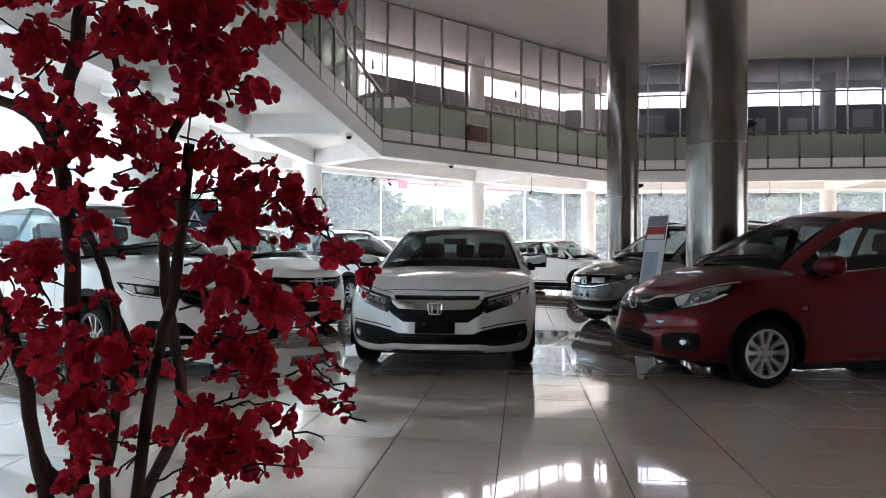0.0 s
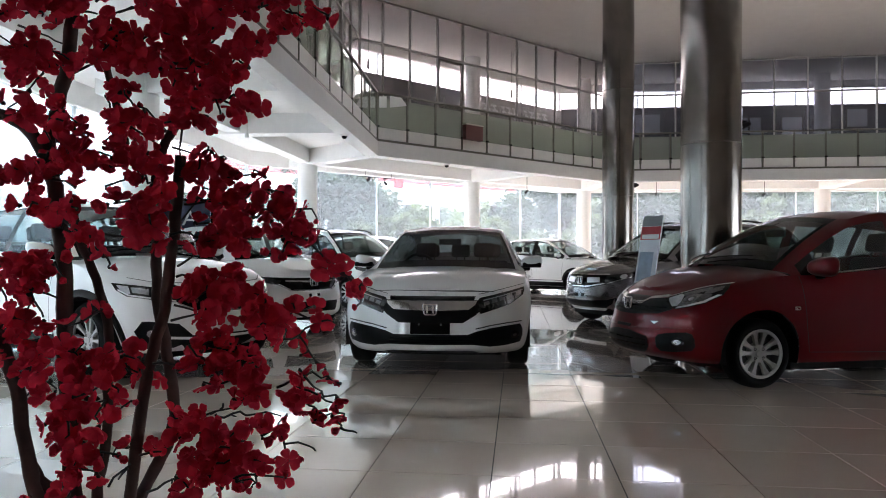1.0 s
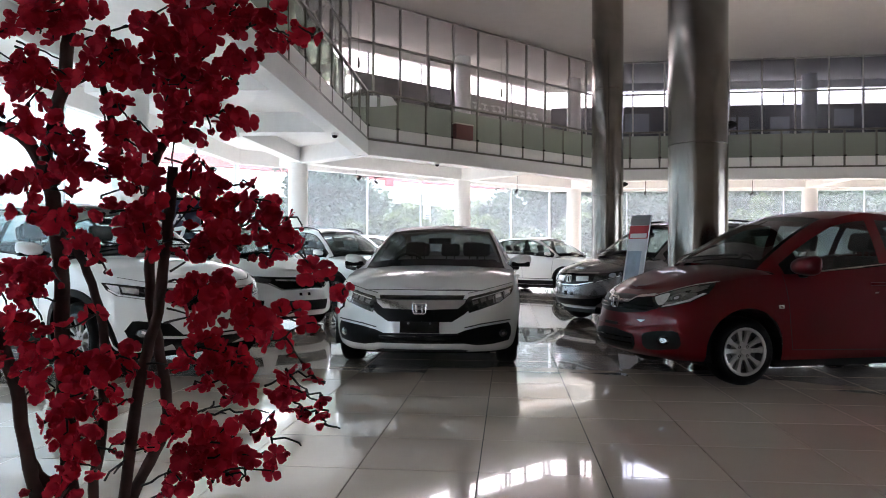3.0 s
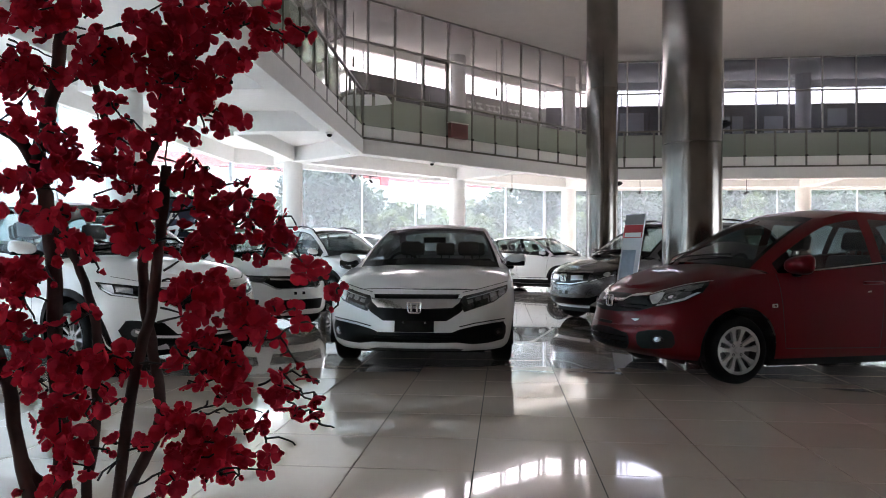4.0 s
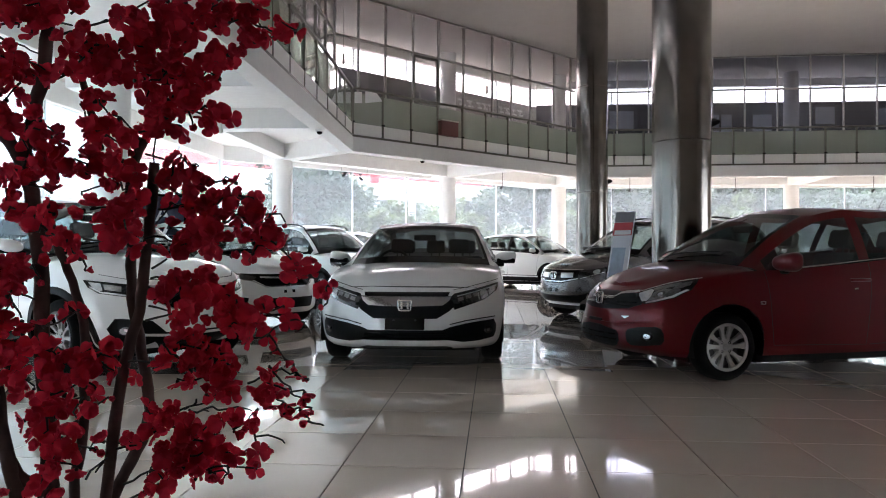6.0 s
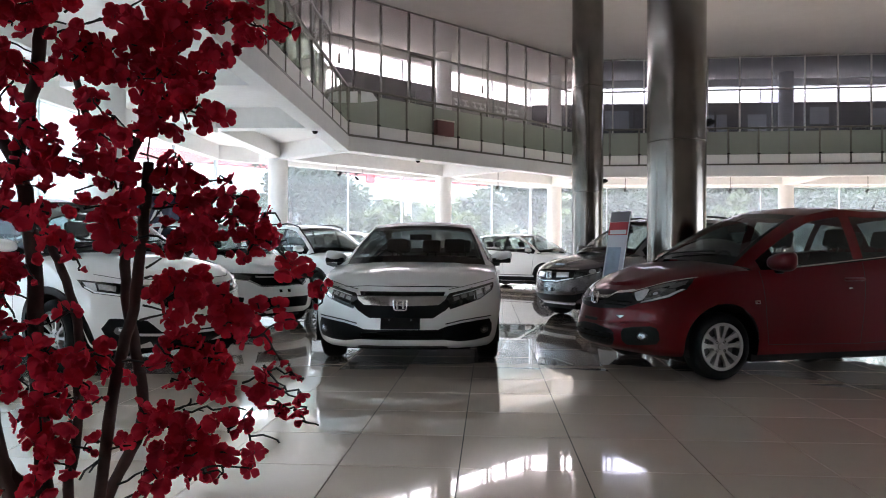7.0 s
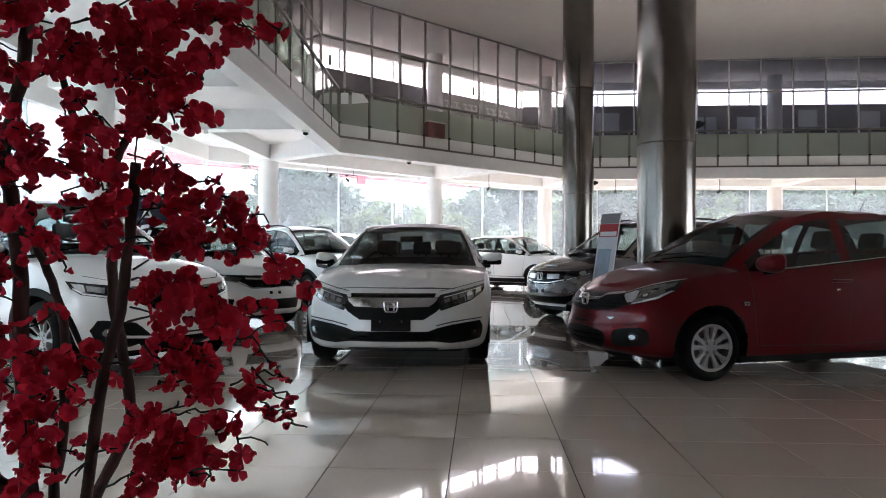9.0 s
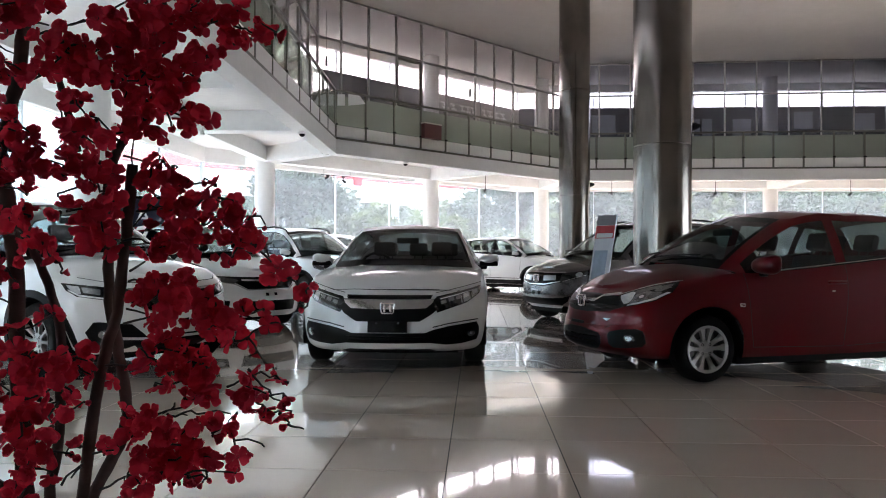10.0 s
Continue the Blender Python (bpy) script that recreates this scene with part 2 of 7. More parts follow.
# round white columns
bm = lathe(bmesh.new(), [(0.0, 0.0), (0.25, 0.0), (0.25, Z_CEIL)], 40)
shaft = mesh_of("white_column", bm, M_PLASTER, 40)
for c in COLS:
    ob = tagged(new("white_column", shaft), "round white painted concrete column", "column", "round white columns", "structure")
    ob.location = (*c, 0)

# steel-clad columns through both storeys
for c, r in (((2.36, 9.0), 0.36), ((2.28, 16.45), 0.36)):
    col = thing("steel_column", "tall round column clad in brushed steel sheets", "column", "steel-clad columns", "structure", pose(*c, 0))
    for k in range(3):
        z0, z1 = 2.44 * k + 0.006, min(2.44 * (k + 1) - 0.006, Z_CEIL)
        rows = [z0 + (z1 - z0) * q / 30 for q in range(31)]
        bm = lathe(bmesh.new(), [(r - 0.012, z0)] + [(r, z) for z in rows] + [(r - 0.012, z1)], 72)
        for v in bm.verts:
            if math.hypot(v.co.x, v.co.y) > r - 0.001:
                p = Vector((v.co.x * 2.4, v.co.y * 2.4, v.co.z * 1.5)) + Vector((c[1] * 3, 0, 0))
                swell = 1 + (0.0040 * noise.noise(p) + 0.0021 * noise.noise(p * 2.5)) / r
                v.co.x, v.co.y = v.co.x * swell, v.co.y * swell
        part("steel_sheet", bm, M_STEEL, col, smooth=25)
    part("steel_joint", lathe(bmesh.new(), [(r - 0.012, 0), (r - 0.012, Z_CEIL)], 48), M_SEAM, col, "dark joint between the sheets", 40)

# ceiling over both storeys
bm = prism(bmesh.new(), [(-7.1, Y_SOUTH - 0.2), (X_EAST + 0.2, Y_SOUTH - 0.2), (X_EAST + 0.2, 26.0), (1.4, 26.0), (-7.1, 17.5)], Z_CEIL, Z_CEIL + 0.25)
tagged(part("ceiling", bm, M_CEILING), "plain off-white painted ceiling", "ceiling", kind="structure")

# closing walls behind and beside the camera
tagged(part("wall_south", boxes(((-7.1, Y_SOUTH - 0.2, 0), (X_EAST + 0.2, Y_SOUTH, Z_CEIL))), M_DARKER), "plain cream panelled wall", "wall", kind="structure")
tagged(part("wall_east", boxes(((X_EAST, Y_SOUTH, 0), (X_EAST + 0.2, 3.6, Z_CEIL)), ((X_EAST, 3.6, 0), (X_EAST + 0.2, 12.6, 0.3)), ((X_EAST, 3.6, 3.4), (X_EAST + 0.2, 12.6, Z_CEIL)), ((X_EAST, 12.6, 0), (X_EAST + 0.2, 26.0, Z_CEIL))), M_DARKER), "plain cream panelled wall with a wide side window", "wall", kind="structure")


# railing along the edge of the upper floor
def railing(a, b, step):
    pts, ang = along(a, b, step)
    a, b = Vector(a), Vector(b)
    length = (b - a).length
    rail = thing("railing", "dark metal railing with greenish glass and white kick panels", "railing", "mezzanine railing", at=Matrix.Translation((*a, Z_EDGE)) @ Matrix.Rotation(ang, 4, "Z"))
    n = len(pts) - 1
    step = length / n
    part("handrail", box(bmesh.new(), (0, 0.0, 1.115), (length, 0.06, 1.165), 0.012), M_RAIL, rail)
    part("bottom_rail", box(bmesh.new(), (0, 0.005, 0.0), (length, 0.065, 0.055), 0.006), M_RAIL, rail)
    post = mesh_of("post", box(bmesh.new(), (-0.024, 0.01, 0.055), (0.024, 0.058, 1.115), 0.006), M_RAIL)
    kick = mesh_of("kick_panel", box(bmesh.new(), (0.035, 0.02, 0.07), (step - 0.035, 0.045, 0.33), 0.004), M_KICK)
    pane = mesh_of("glass_panel", box(bmesh.new(), (0.035, 0.026, 0.335), (step - 0.035, 0.038, 1.03)), M_RAIL_GLASS)
    clip = mesh_of("clip", box(bmesh.new(), (-0.034, 0.0, 0.335), (0.05, 0.05, 0.375), 0.004), M_BLACK)
    for i in range(n + 1):
        if i < n:
            o = new("clip", clip)
            o.parent, o.location = rail, (step * i, 0, 0)
        o = new("post", post)
        o.parent, o.location = rail, (min(step * i, length - 0.03), 0, 0)
        if i < n:
            for me in (kick, pane):
                o = new(me.name.split(".")[0], me)
                o.parent, o.location = rail, (step * i, 0, 0)
    return rail


for a, b, s in zip(RAIL, RAIL[1:], (0.92, 0.905, 0.897)):
    railing(a, b, s)


# the glazed office front behind the railing: mullions at given distances along each run
def office_front(a, b, marks, pane_mat, bar_mat):
    a, b = Vector(a), Vector(b)
    length = (b - a).length
    ang = math.atan2(b.y - a.y, b.x - a.x)
    wall = thing("office_glazing", "glazed office front with slim metal mullions and a transom", "glazing", "office glazing", "structure", Matrix.Translation((*a, Z_DECK)) @ Matrix.Rotation(ang, 4, "Z"))
    top, mid = Z_CEIL - Z_DECK, Z_TRANSOM - Z_DECK
    for z0, z1 in ((mid - 0.025, mid + 0.025), (0, 0.06), (top - 0.05, top)):
        part("transom", boxes(((0, -0.03, z0), (length, 0.03, z1)), bevel=0.004), M_MULLION, wall)
    mull = mesh_of("mullion", box(bmesh.new(), (-0.021, -0.035, 0), (0.021, 0.035, top - 0.002), 0.004), bar_mat)
    marks = [0.0] + [m for m in marks if m < length - 0.1] + [length]
    for m in marks:
        o = new("mullion", mull)
        o.parent, o.location = wall, (m, 0, 0)
    for p, q in zip(marks, marks[1:]):
        part("pane", box(bmesh.new(), (p + 0.024, -0.005, 0.065), (q - 0.024, 0.005, mid - 0.03)), pane_mat, wall)
        part("upper_panel", box(bmesh.new(), (p + 0.024, -0.008, mid + 0.03), (q - 0.024, 0.008, top - 0.055)), pane_mat, wall)


office_front(OFFICE[0], OFFICE[1], [0.95 * k + 0.42 for k in range(23)], M_UPPER_GLASS, M_MULLION)
office_front(OFFICE[1], OFFICE[2], [0.67, 1.49, 2.38, 3.25, 4.16, 5.29, 6.09, 6.91, 8.03, 8.84], M_UPPER_GLASS, M_MULLION)
office_front(OFFICE[2], OFFICE[3], [1.15 + 0.995 * k for k in range(15)], M_NORTH_GLASS, M_BARLIGHT)


# outer walls: tall ground windows, spandrel, solid upper wall with a window band
def outer_wall(name, a, b, step, sill, head):
    pts, ang = along(a, b, step)
    a, b = Vector(a), Vector(b)
    length = (b - a).length
    w = tagged(part(name, boxes(((0, 0, 0), (length, 0.2, 0.12)), ((0, 0, 3.40), (length, 0.2, sill)), ((0, 0, head), (length, 0.2, Z_CEIL))), M_PLASTER), "white outer wall over tall ground floor windows", "wall", kind="structure")
    w.matrix_world = Matrix.Translation((*a, 0)) @ Matrix.Rotation(ang, 4, "Z")
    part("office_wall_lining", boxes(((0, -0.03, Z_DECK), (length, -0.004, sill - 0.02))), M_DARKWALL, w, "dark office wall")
    n = len(pts) - 1
    s = length / n
    win = tagged(new("window_" + name.split("_")[-1]), "tall clear ground floor window with slim frames", "window", kind="structure")
    win.matrix_world = w.matrix_world.copy()
    bar = mesh_of("window_frame", box(bmesh.new(), (-0.011, 0.06, 0.12), (0.011, 0.14, 3.40), 0.003), M_FRAME)
    bar2 = mesh_of("window_frame", box(bmesh.new(), (-0.02, 0.06, sill), (0.02, 0.14, head), 0.004), M_FRAME)
    pane = mesh_of("pane", box(bmesh.new(), (0.022, 0.094, 0.12), (s - 0.022, 0.106, 3.40)), M_CLEAR)
    for i in range(n + 1):
        for me in (bar, bar2) if i == n else (bar, bar2, pane):
            o = new(me.name.split(".")[0], me)
            o.parent, o.location = win, (s * i, 0, 0)
            o.visible_shadow = me is not pane


outer_wall("wall_west", OUTER[0], OUTER[1], 2.3, 6.30, 7.04)
outer_wall("wall_northwest", OUTER[1], OUTER[2], 2.0, 6.40, 7.04)
outer_wall("wall_north", OUTER[2], OUTER[3], 2.7, 6.47, 7.06)

# added side window, out of view, to bring in light from the east
side = tagged(new("window_east"), "clear side window with slim white frames", "window", kind="structure")
bar = mesh_of("window_frame", box(bmesh.new(), (X_EAST + 0.06, -0.025, 0.3), (X_EAST + 0.14, 0.025, 3.4), 0.004), M_FRAME)
pane = mesh_of("pane", box(bmesh.new(), (X_EAST + 0.094, 0.027, 0.3), (X_EAST + 0.106, 2.223, 3.4)), M_CLEAR)
for k in range(4):
    for me in (bar, pane):
        o = new(me.name.split(".")[0], me)
        o.parent, o.location = side, (0, 3.6 + 2.25 * k, 0)
        o.visible_shadow = me is not pane

# ground outside, to the horizon
bm = bmesh.new()
bmesh.ops.create_grid(bm, x_segments=8, y_segments=8, size=2500)
M_GROUND = material("pale_concrete_paving", (0.30, 0.295, 0.285), 0.85, grain=0.2, scale=3, bump=0.2)
g = tagged(part("ground", bm, M_GROUND), "pale concrete forecourt outside", "ground", kind="structure")
g.location.z = -0.26


# ---- cars ----
from mathutils.bvhtree import BVHTree

M_WHITE = material("pearl_white_paint", (0.82, 0.82, 0.81), 0.32, spec=0.25, grain=0.02, scale=3, coat=1.0)
M_CAR_RED = material("deep_red_paint", (0.094, 0.0007, 0.0032), 0.32, spec=0.10, metal=0.5, grain=0.03, scale=3, coat=0.5, coat_rough=0.02)
M_CAR_GREY = material("metallic_grey_paint", (0.19, 0.19, 0.20), 0.26, metal=0.85, grain=0.04, scale=3, coat=1.0)
M_CAR_GLASS = glass("tinted_car_glass", (0.36, 0.40, 0.40), 0.35)
M_CAR_GLASS_MID = glass("tinted_side_glass", (0.29, 0.33, 0.33), 0.9)
M_CAR_GLASS_PALE = glass("light_tinted_car_glass", (0.60, 0.65, 0.64), 0.6)
M_LAMP_GLASS = material("clear_headlamp", (0.035, 0.037, 0.04), 0.08, metal=0.4, grain=0.5, scale=26, coat=1.0, bump=0.3)
M_LAMP_BRIGHT = material("chromed_reflector", (0.70, 0.71, 0.73), 0.16, metal=0.45, grain=0.3, scale=40, bump=0.4)
M_LAMP_CLEAR = material("clear_lamp_bowl", (0.40, 0.41, 0.42), 0.14, metal=0.7, grain=0.45, scale=45, bump=0.5, coat=1.0)
M_LAMP_MID = material("grey_lamp_bowl", (0.20, 0.205, 0.21), 0.1, metal=0.7, grain=0.5, scale=45, bump=0.5, coat=1.0)
M_LAMP_DARK = material("dark_lamp_housing", (0.014, 0.0145, 0.015), 0.2, spec=0.3, grain=0.3, scale=30, coat=0.35)
M_RIM = material("machined_alloy", (0.36, 0.355, 0.345), 0.3, metal=0.6, grain=0.1, scale=30)
M_SEAMLINE = material("panel_gap", (0.012, 0.012, 0.012), 0.8, grain=0.1, scale=30)


def spline(knots, t):
    """Smooth value at t through (t, value) pairs."""
    ts = [k[0] for k in knots]
    if t <= ts[0]:
        return knots[0][1]
    if t >= ts[-1]:
        return knots[-1][1]
    i = max(k for k in range(len(ts) - 1) if ts[k] <= t)
    (t0, a), (t1, b) = knots[i], knots[i + 1]

    def slope(j):
        if j <= 0 or j >= len(knots) - 1:
            k = max(0, min(j, len(knots) - 2))
            return (knots[k + 1][1] - knots[k][1]) / (knots[k + 1][0] - knots[k][0])
        return (knots[j + 1][1] - knots[j - 1][1]) / (knots[j + 1][0] - knots[j - 1][0])

    h = t1 - t0
    s = (t - t0) / h
    return (2 * s**3 - 3 * s**2 + 1) * a + (s**3 - 2 * s**2 + s) * h * slope(i) + (-2 * s**3 + 3 * s**2) * b + (s**3 - s**2) * h * slope(i + 1)


SIDE = [(0, 0.93), (0.06, 0.955), (0.2, 0.975), (0.45, 0.995), (0.62, 1.0), (0.78, 0.99), (0.9, 0.972), (1.0, 0.935)]
ROWS = [0, 0.03, 0.07, 0.12, 0.18, 0.24, 0.30, 0.37, 0.44, 0.51, 0.58, 0.65, 0.72, 0.79, 0.85, 0.90, 0.95, 0.98, 1.0]


def lower_shell(c):
    """The painted lower body: stacked plan outlines from sill to shoulder, closed over bonnet and boot, with round wheel arches."""
    bm = bmesh.new()
    half, front, rear = c["W"] / 2, -c["FO"], c["L"] - c["FO"]
    nf, nr = c.get("nf", 2.7), c.get("nr", 3.2)
    cl, cr = c.get("cl", 0.78), 0.6
    columns = []
    for i in range(19):
        columns.append(("f", (math.pi / 2) * i / 18))
    straight = rear - front - cl - cr
    ns = int(straight / 0.045)
    columns += [("s", i / ns) for i in range(1, ns)]
    columns += [("r", (math.pi / 2) * (14 - i) / 14) for i in range(15)]
    grid = {}
    for j, v in enumerate(ROWS):
        yf, yr = front + spline(c["nose"], v), rear - spline(c["tail"], v)
        for i, (kind, t) in enumerate(columns):
            w = half * spline(SIDE, v)
            y0, y1 = yf + cl, yr - cr
            if kind == "f":
                x, y = w * math.sin(t) ** (2 / nf), y0 - cl * math.cos(t) ** (2 / nf)
            elif kind == "s":
                x, y = w, y0 + (y1 - y0) * t
            else:
                x, y = w * math.sin(t) ** (2 / nr), y1 + cr * math.cos(t) ** (2 / nr)
            mid = (front + rear) / 2
            x *= 1 - 0.035 * abs((y - mid) / (c["L"] / 2)) ** 2.2
            x += 0.014 * math.sin(math.pi * min(1, v * 1.15)) * sum(math.exp(-((y - a) / 0.36) ** 2) for a in (c.get("ax", 0.0), c["WB"])) * (x > half * 0.7)
            zb = spline(c["sill"], y)
            z = zb + v * (spline(c["belt"], y) - zb)
            for sgn in (1, -1):
                if x < 1e-5 and sgn < 0:
                    grid[i, j, -1] = grid[i, j, 1]
                else:
                    grid[i, j, sgn] = bm.verts.new((sgn * x, y, z))
    nc = len(columns)
    for i in range(nc - 1):
        for j in range(len(ROWS) - 1):
            for s in (1, -1):
                q = [grid[i, j, s], grid[i + 1, j, s], grid[i + 1, j + 1, s], grid[i, j + 1, s]]
                q = list(dict.fromkeys(q))
                if len(q) > 2:
                    bm.faces.new(q)
    # bonnet and boot
    top = len(ROWS) - 1
    rows = {}
    for i in range(nc):
        a, b = grid[i, top, 1], grid[i, top, -1]
        y = a.co.y
        if not (y < c["cowl"] + 0.22 or y > c["deck"] - 0.05):
            continue
        crown = spline(c["crown"], y)
        if a is b:
            rows[i] = [a] * 13
        else:
            rows[i] = [a] + [bm.verts.new((a.co.x * (1 - k / 6), y, a.co.z + crown * (1 - abs(1 - k / 6) ** 2.6) + (0.012 * math.exp(-((abs(1 - k / 6) - 0.55) / 0.16) ** 2) if y < c["cowl"] else 0))) for k in range(1, 12)] + [b]
    for i in range(nc - 1):
        if i in rows and i + 1 in rows:
            for k in range(12):
                q = list(dict.fromkeys([rows[i][k], rows[i + 1][k], rows[i + 1][k + 1], rows[i][k + 1]]))
                if len(q) > 2:
                    try:
                        bm.faces.new(q)
                    except ValueError:
                        pass
    # wheel arches: edges are split where they cross the round opening, the inside is taken out
    R = c["R"] + 0.055
    for yw in (c.get("ax", 0.0), c["WB"]):
        zc = c["R"]

        def reach(p):
            return math.hypot(p.y - yw, p.z - zc) - R

        near = [f for f in bm.faces if abs(f.calc_center_median().x) > half * 0.55 and abs(f.calc_center_median().y - yw) < R + 0.15]
        rim = set()
        for e in list({e for f in near for e in f.edges}):
            p, q = e.verts
            if min(abs(p.co.x), abs(q.co.x)) < half * 0.5:
                continue
            rp, rq = reach(p.co), reach(q.co)
            if rp * rq < 0 and min(abs(rp), abs(rq)) > 1e-5:
                lo, hi = (0.0, 1.0)
                for _ in range(18):
                    mid = (lo + hi) / 2
                    if reach(p.co.lerp(q.co, mid)) * rp > 0:
                        lo = mid
                    else:
                        hi = mid
                _, v = bmesh.utils.edge_split(e, p, lo)
                rim.add(v)
        for f in list({f for v in rim for f in v.link_faces}):
            on = [v for v in f.verts if v in rim]
            if len(on) == 2:
                try:
                    bmesh.utils.face_split(f, on[0], on[1])
                except ValueError:
                    pass
        gone = []
        for f in bm.faces:
            m = f.calc_center_median()
            if abs(m.x) > half * 0.5 and abs(m.y - yw) < R and all(v in rim or reach(v.co) < 1e-4 for v in f.verts):
                gone.append(f)
        bmesh.ops.delete(bm, geom=gone, context="FACES")
    bmesh.ops.delete(bm, geom=[v for v in bm.verts if not v.link_faces], context="VERTS")
    return bm


def cabin(c):
    """Edge and centre lines of windscreen, roof and rear window, as lists of points in order from the bonnet to the boot."""
    half = c["W"] / 2
    edge, centre, zone = [], [], []
    k = c["cabin"]
    for a in range(len(k) - 1):
        for s in range(8 + (a == len(k) - 2)):
            t = a + s / 8
            row = [spline([(i, r[m]) for i, r in enumerate(k)], t) if c.get("soft_cabin") else None for m in range(5)]
            if row[0] is None:
                f = s / 8
                bulge = 4 * f * (1 - f)
                row = [k[a][m] * (1 - f) + k[a + 1][m] * f for m in range(5)]
                lift = (0.035, 0.035, 0.03, 0.05)[a] if len(k) == 5 else 0.03
                row[2] += bulge * lift
                row[4] += bulge * lift
            ex, ey, ez, cy, cz = row
            edge.append(Vector((ex, ey, ez)))
            centre.append(Vector((0, cy, cz)))
            zone.append(a)
    return edge, centre, zone


def cabin_parts(c, car, paint):
    edge, centre, zone = cabin(c)
    last = len(c["cabin"]) - 2
    P = c.get("pillar", 0.945)
    ACROSS = [-1, -P, 0.04 - P, -0.7, -0.5, -0.25, 0, 0.25, 0.5, 0.7, P - 0.04, P, 1]
    pane = c.get("glass", M_CAR_GLASS_PALE)

    def at(i, s):
        e, m = edge[i], centre[i]
        return Vector((e.x * s, m.y + (e.y - m.y) * abs(s) ** 2.2, m.z + (e.z - m.z) * abs(s) ** 2.2))

    shells = {"cabin_frame": bmesh.new(), "windscreen": bmesh.new(), "rear_window": bmesh.new(), "dark_surround": bmesh.new()}
    n = len(edge)
    first_end = max(i for i in range(n) if zone[i] == 0) + 1
    last_start = min(i for i in range(n) if zone[i] == last)
    for i in range(n - 1):
        for k in range(len(ACROSS) - 1):
            mid = abs(ACROSS[k] + ACROSS[k + 1]) / 2
            key = "cabin_frame"
            if zone[i] == 0 and mid < P:
                key = "windscreen" if mid < P - 0.04 and 0 < i < first_end - 1 else "dark_surround"
            if zone[i] == last and mid < P - 0.04 and i > last_start and i < n - 2:
                key = "rear_window"
            bm = shells[key]
            bm.faces.new([bm.verts.new(at(i, ACROSS[k])), bm.verts.new(at(i + 1, ACROSS[k])), bm.verts.new(at(i + 1, ACROSS[k + 1])), bm.verts.new(at(i, ACROSS[k + 1]))])
    for a, b in c.get("wipers", ((-0.72, -0.08), (-0.02, 0.62))):
        lift = Vector((0, -0.014, 0.016))
        part("wiper", tube(bmesh.new(), [at(1, a + (b - a) * k / 6) + (at(0, 0) - at(1, 0)) * (0.5 - k / 9) + lift for k in range(7)], 0.007, 6), M_BLACK, car, "black wiper", 50)
    # sides: columns at every edge point and pillar line
    cuts = sorted({round(e.y, 4) for e in edge} | {round(y, 4) for p in c["windows"] for y in p})
    sides = {}
    RISE = [0, 0.05, 0.5, 0.86, 0.9, 1.0]

    def top_at(y):
        for a, b in zip(edge, edge[1:]):
            if a.y <= y <= b.y:
                f = (y - a.y) / max(1e-6, b.y - a.y)
                return a.lerp(b, f)
        return edge[0] if y < edge[0].y else edge[-1]

    def side_at(y, r, s):
        t = top_at(y)
        zb = spline(c["belt"], y)
        xb = c["W"] / 2 * 0.925 * (1 - 0.035 * abs((y - c["L"] / 2 + c["FO"]) / (c["L"] / 2)) ** 2.2)
        return Vector((s * (xb + (t.x - xb) * r ** 1.25), y, zb + (t.z - zb) * r))

    for s in (1, -1):
        for y0, y1 in zip(cuts, cuts[1:]):
            m = (y0 + y1) / 2
            w = next((i for i, p in enumerate(c["windows"]) if p[0] < m < p[1]), None)
            inside = c["windows"][0][0] < m < c["windows"][-1][1]
            sail = c["windows"][0][0] - c.get("sail", 0.14) < m < c["windows"][0][0]
            for a, b in zip(RISE, RISE[1:]):
                if w is not None and 0.05 <= a and b <= 0.86:
                    bm = sides.setdefault((s, w), bmesh.new())
                elif (inside and b <= 0.9 and not c.get("painted_frames")) or (inside and b <= 0.05) or (sail and b <= 0.86):
                    bm = shells["dark_surround"]
                else:
                    bm = shells["cabin_frame"]
                bm.faces.new([bm.verts.new(side_at(y0, a, s)), bm.verts.new(side_at(y1, a, s)), bm.verts.new(side_at(y1, b, s)), bm.verts.new(side_at(y0, b, s))])
    for key, bm in shells.items():
        bmesh.ops.remove_doubles(bm, verts=bm.verts[:], dist=0.0004)
        part(key, bm, {"cabin_frame": paint, "dark_surround": M_GLOSSBLACK}.get(key, pane), car, {"cabin_frame": "", "dark_surround": "black window surround"}.get(key, "tinted glass"), 40)
    for bm in sides.values():
        bmesh.ops.remove_doubles(bm, verts=bm.verts[:], dist=0.0004)
        part("side_window", bm, pane, car, "tinted glass", 40)
    if c.get("belt_chrome"):
        for s in (1, -1):
            ys = [c["windows"][0][0] + (c["windows"][-1][1] - c["windows"][0][0]) * i / 20 for i in range(21)]
            part("belt_moulding", tube(bmesh.new(), [side_at(y, 0.03, s) + Vector((s * 0.004, 0, 0)) for y in ys], 0.008, 6), M_CHROME if c["belt_chrome"] == 2 else M_BLACK, car, smooth=50)
    return top_at


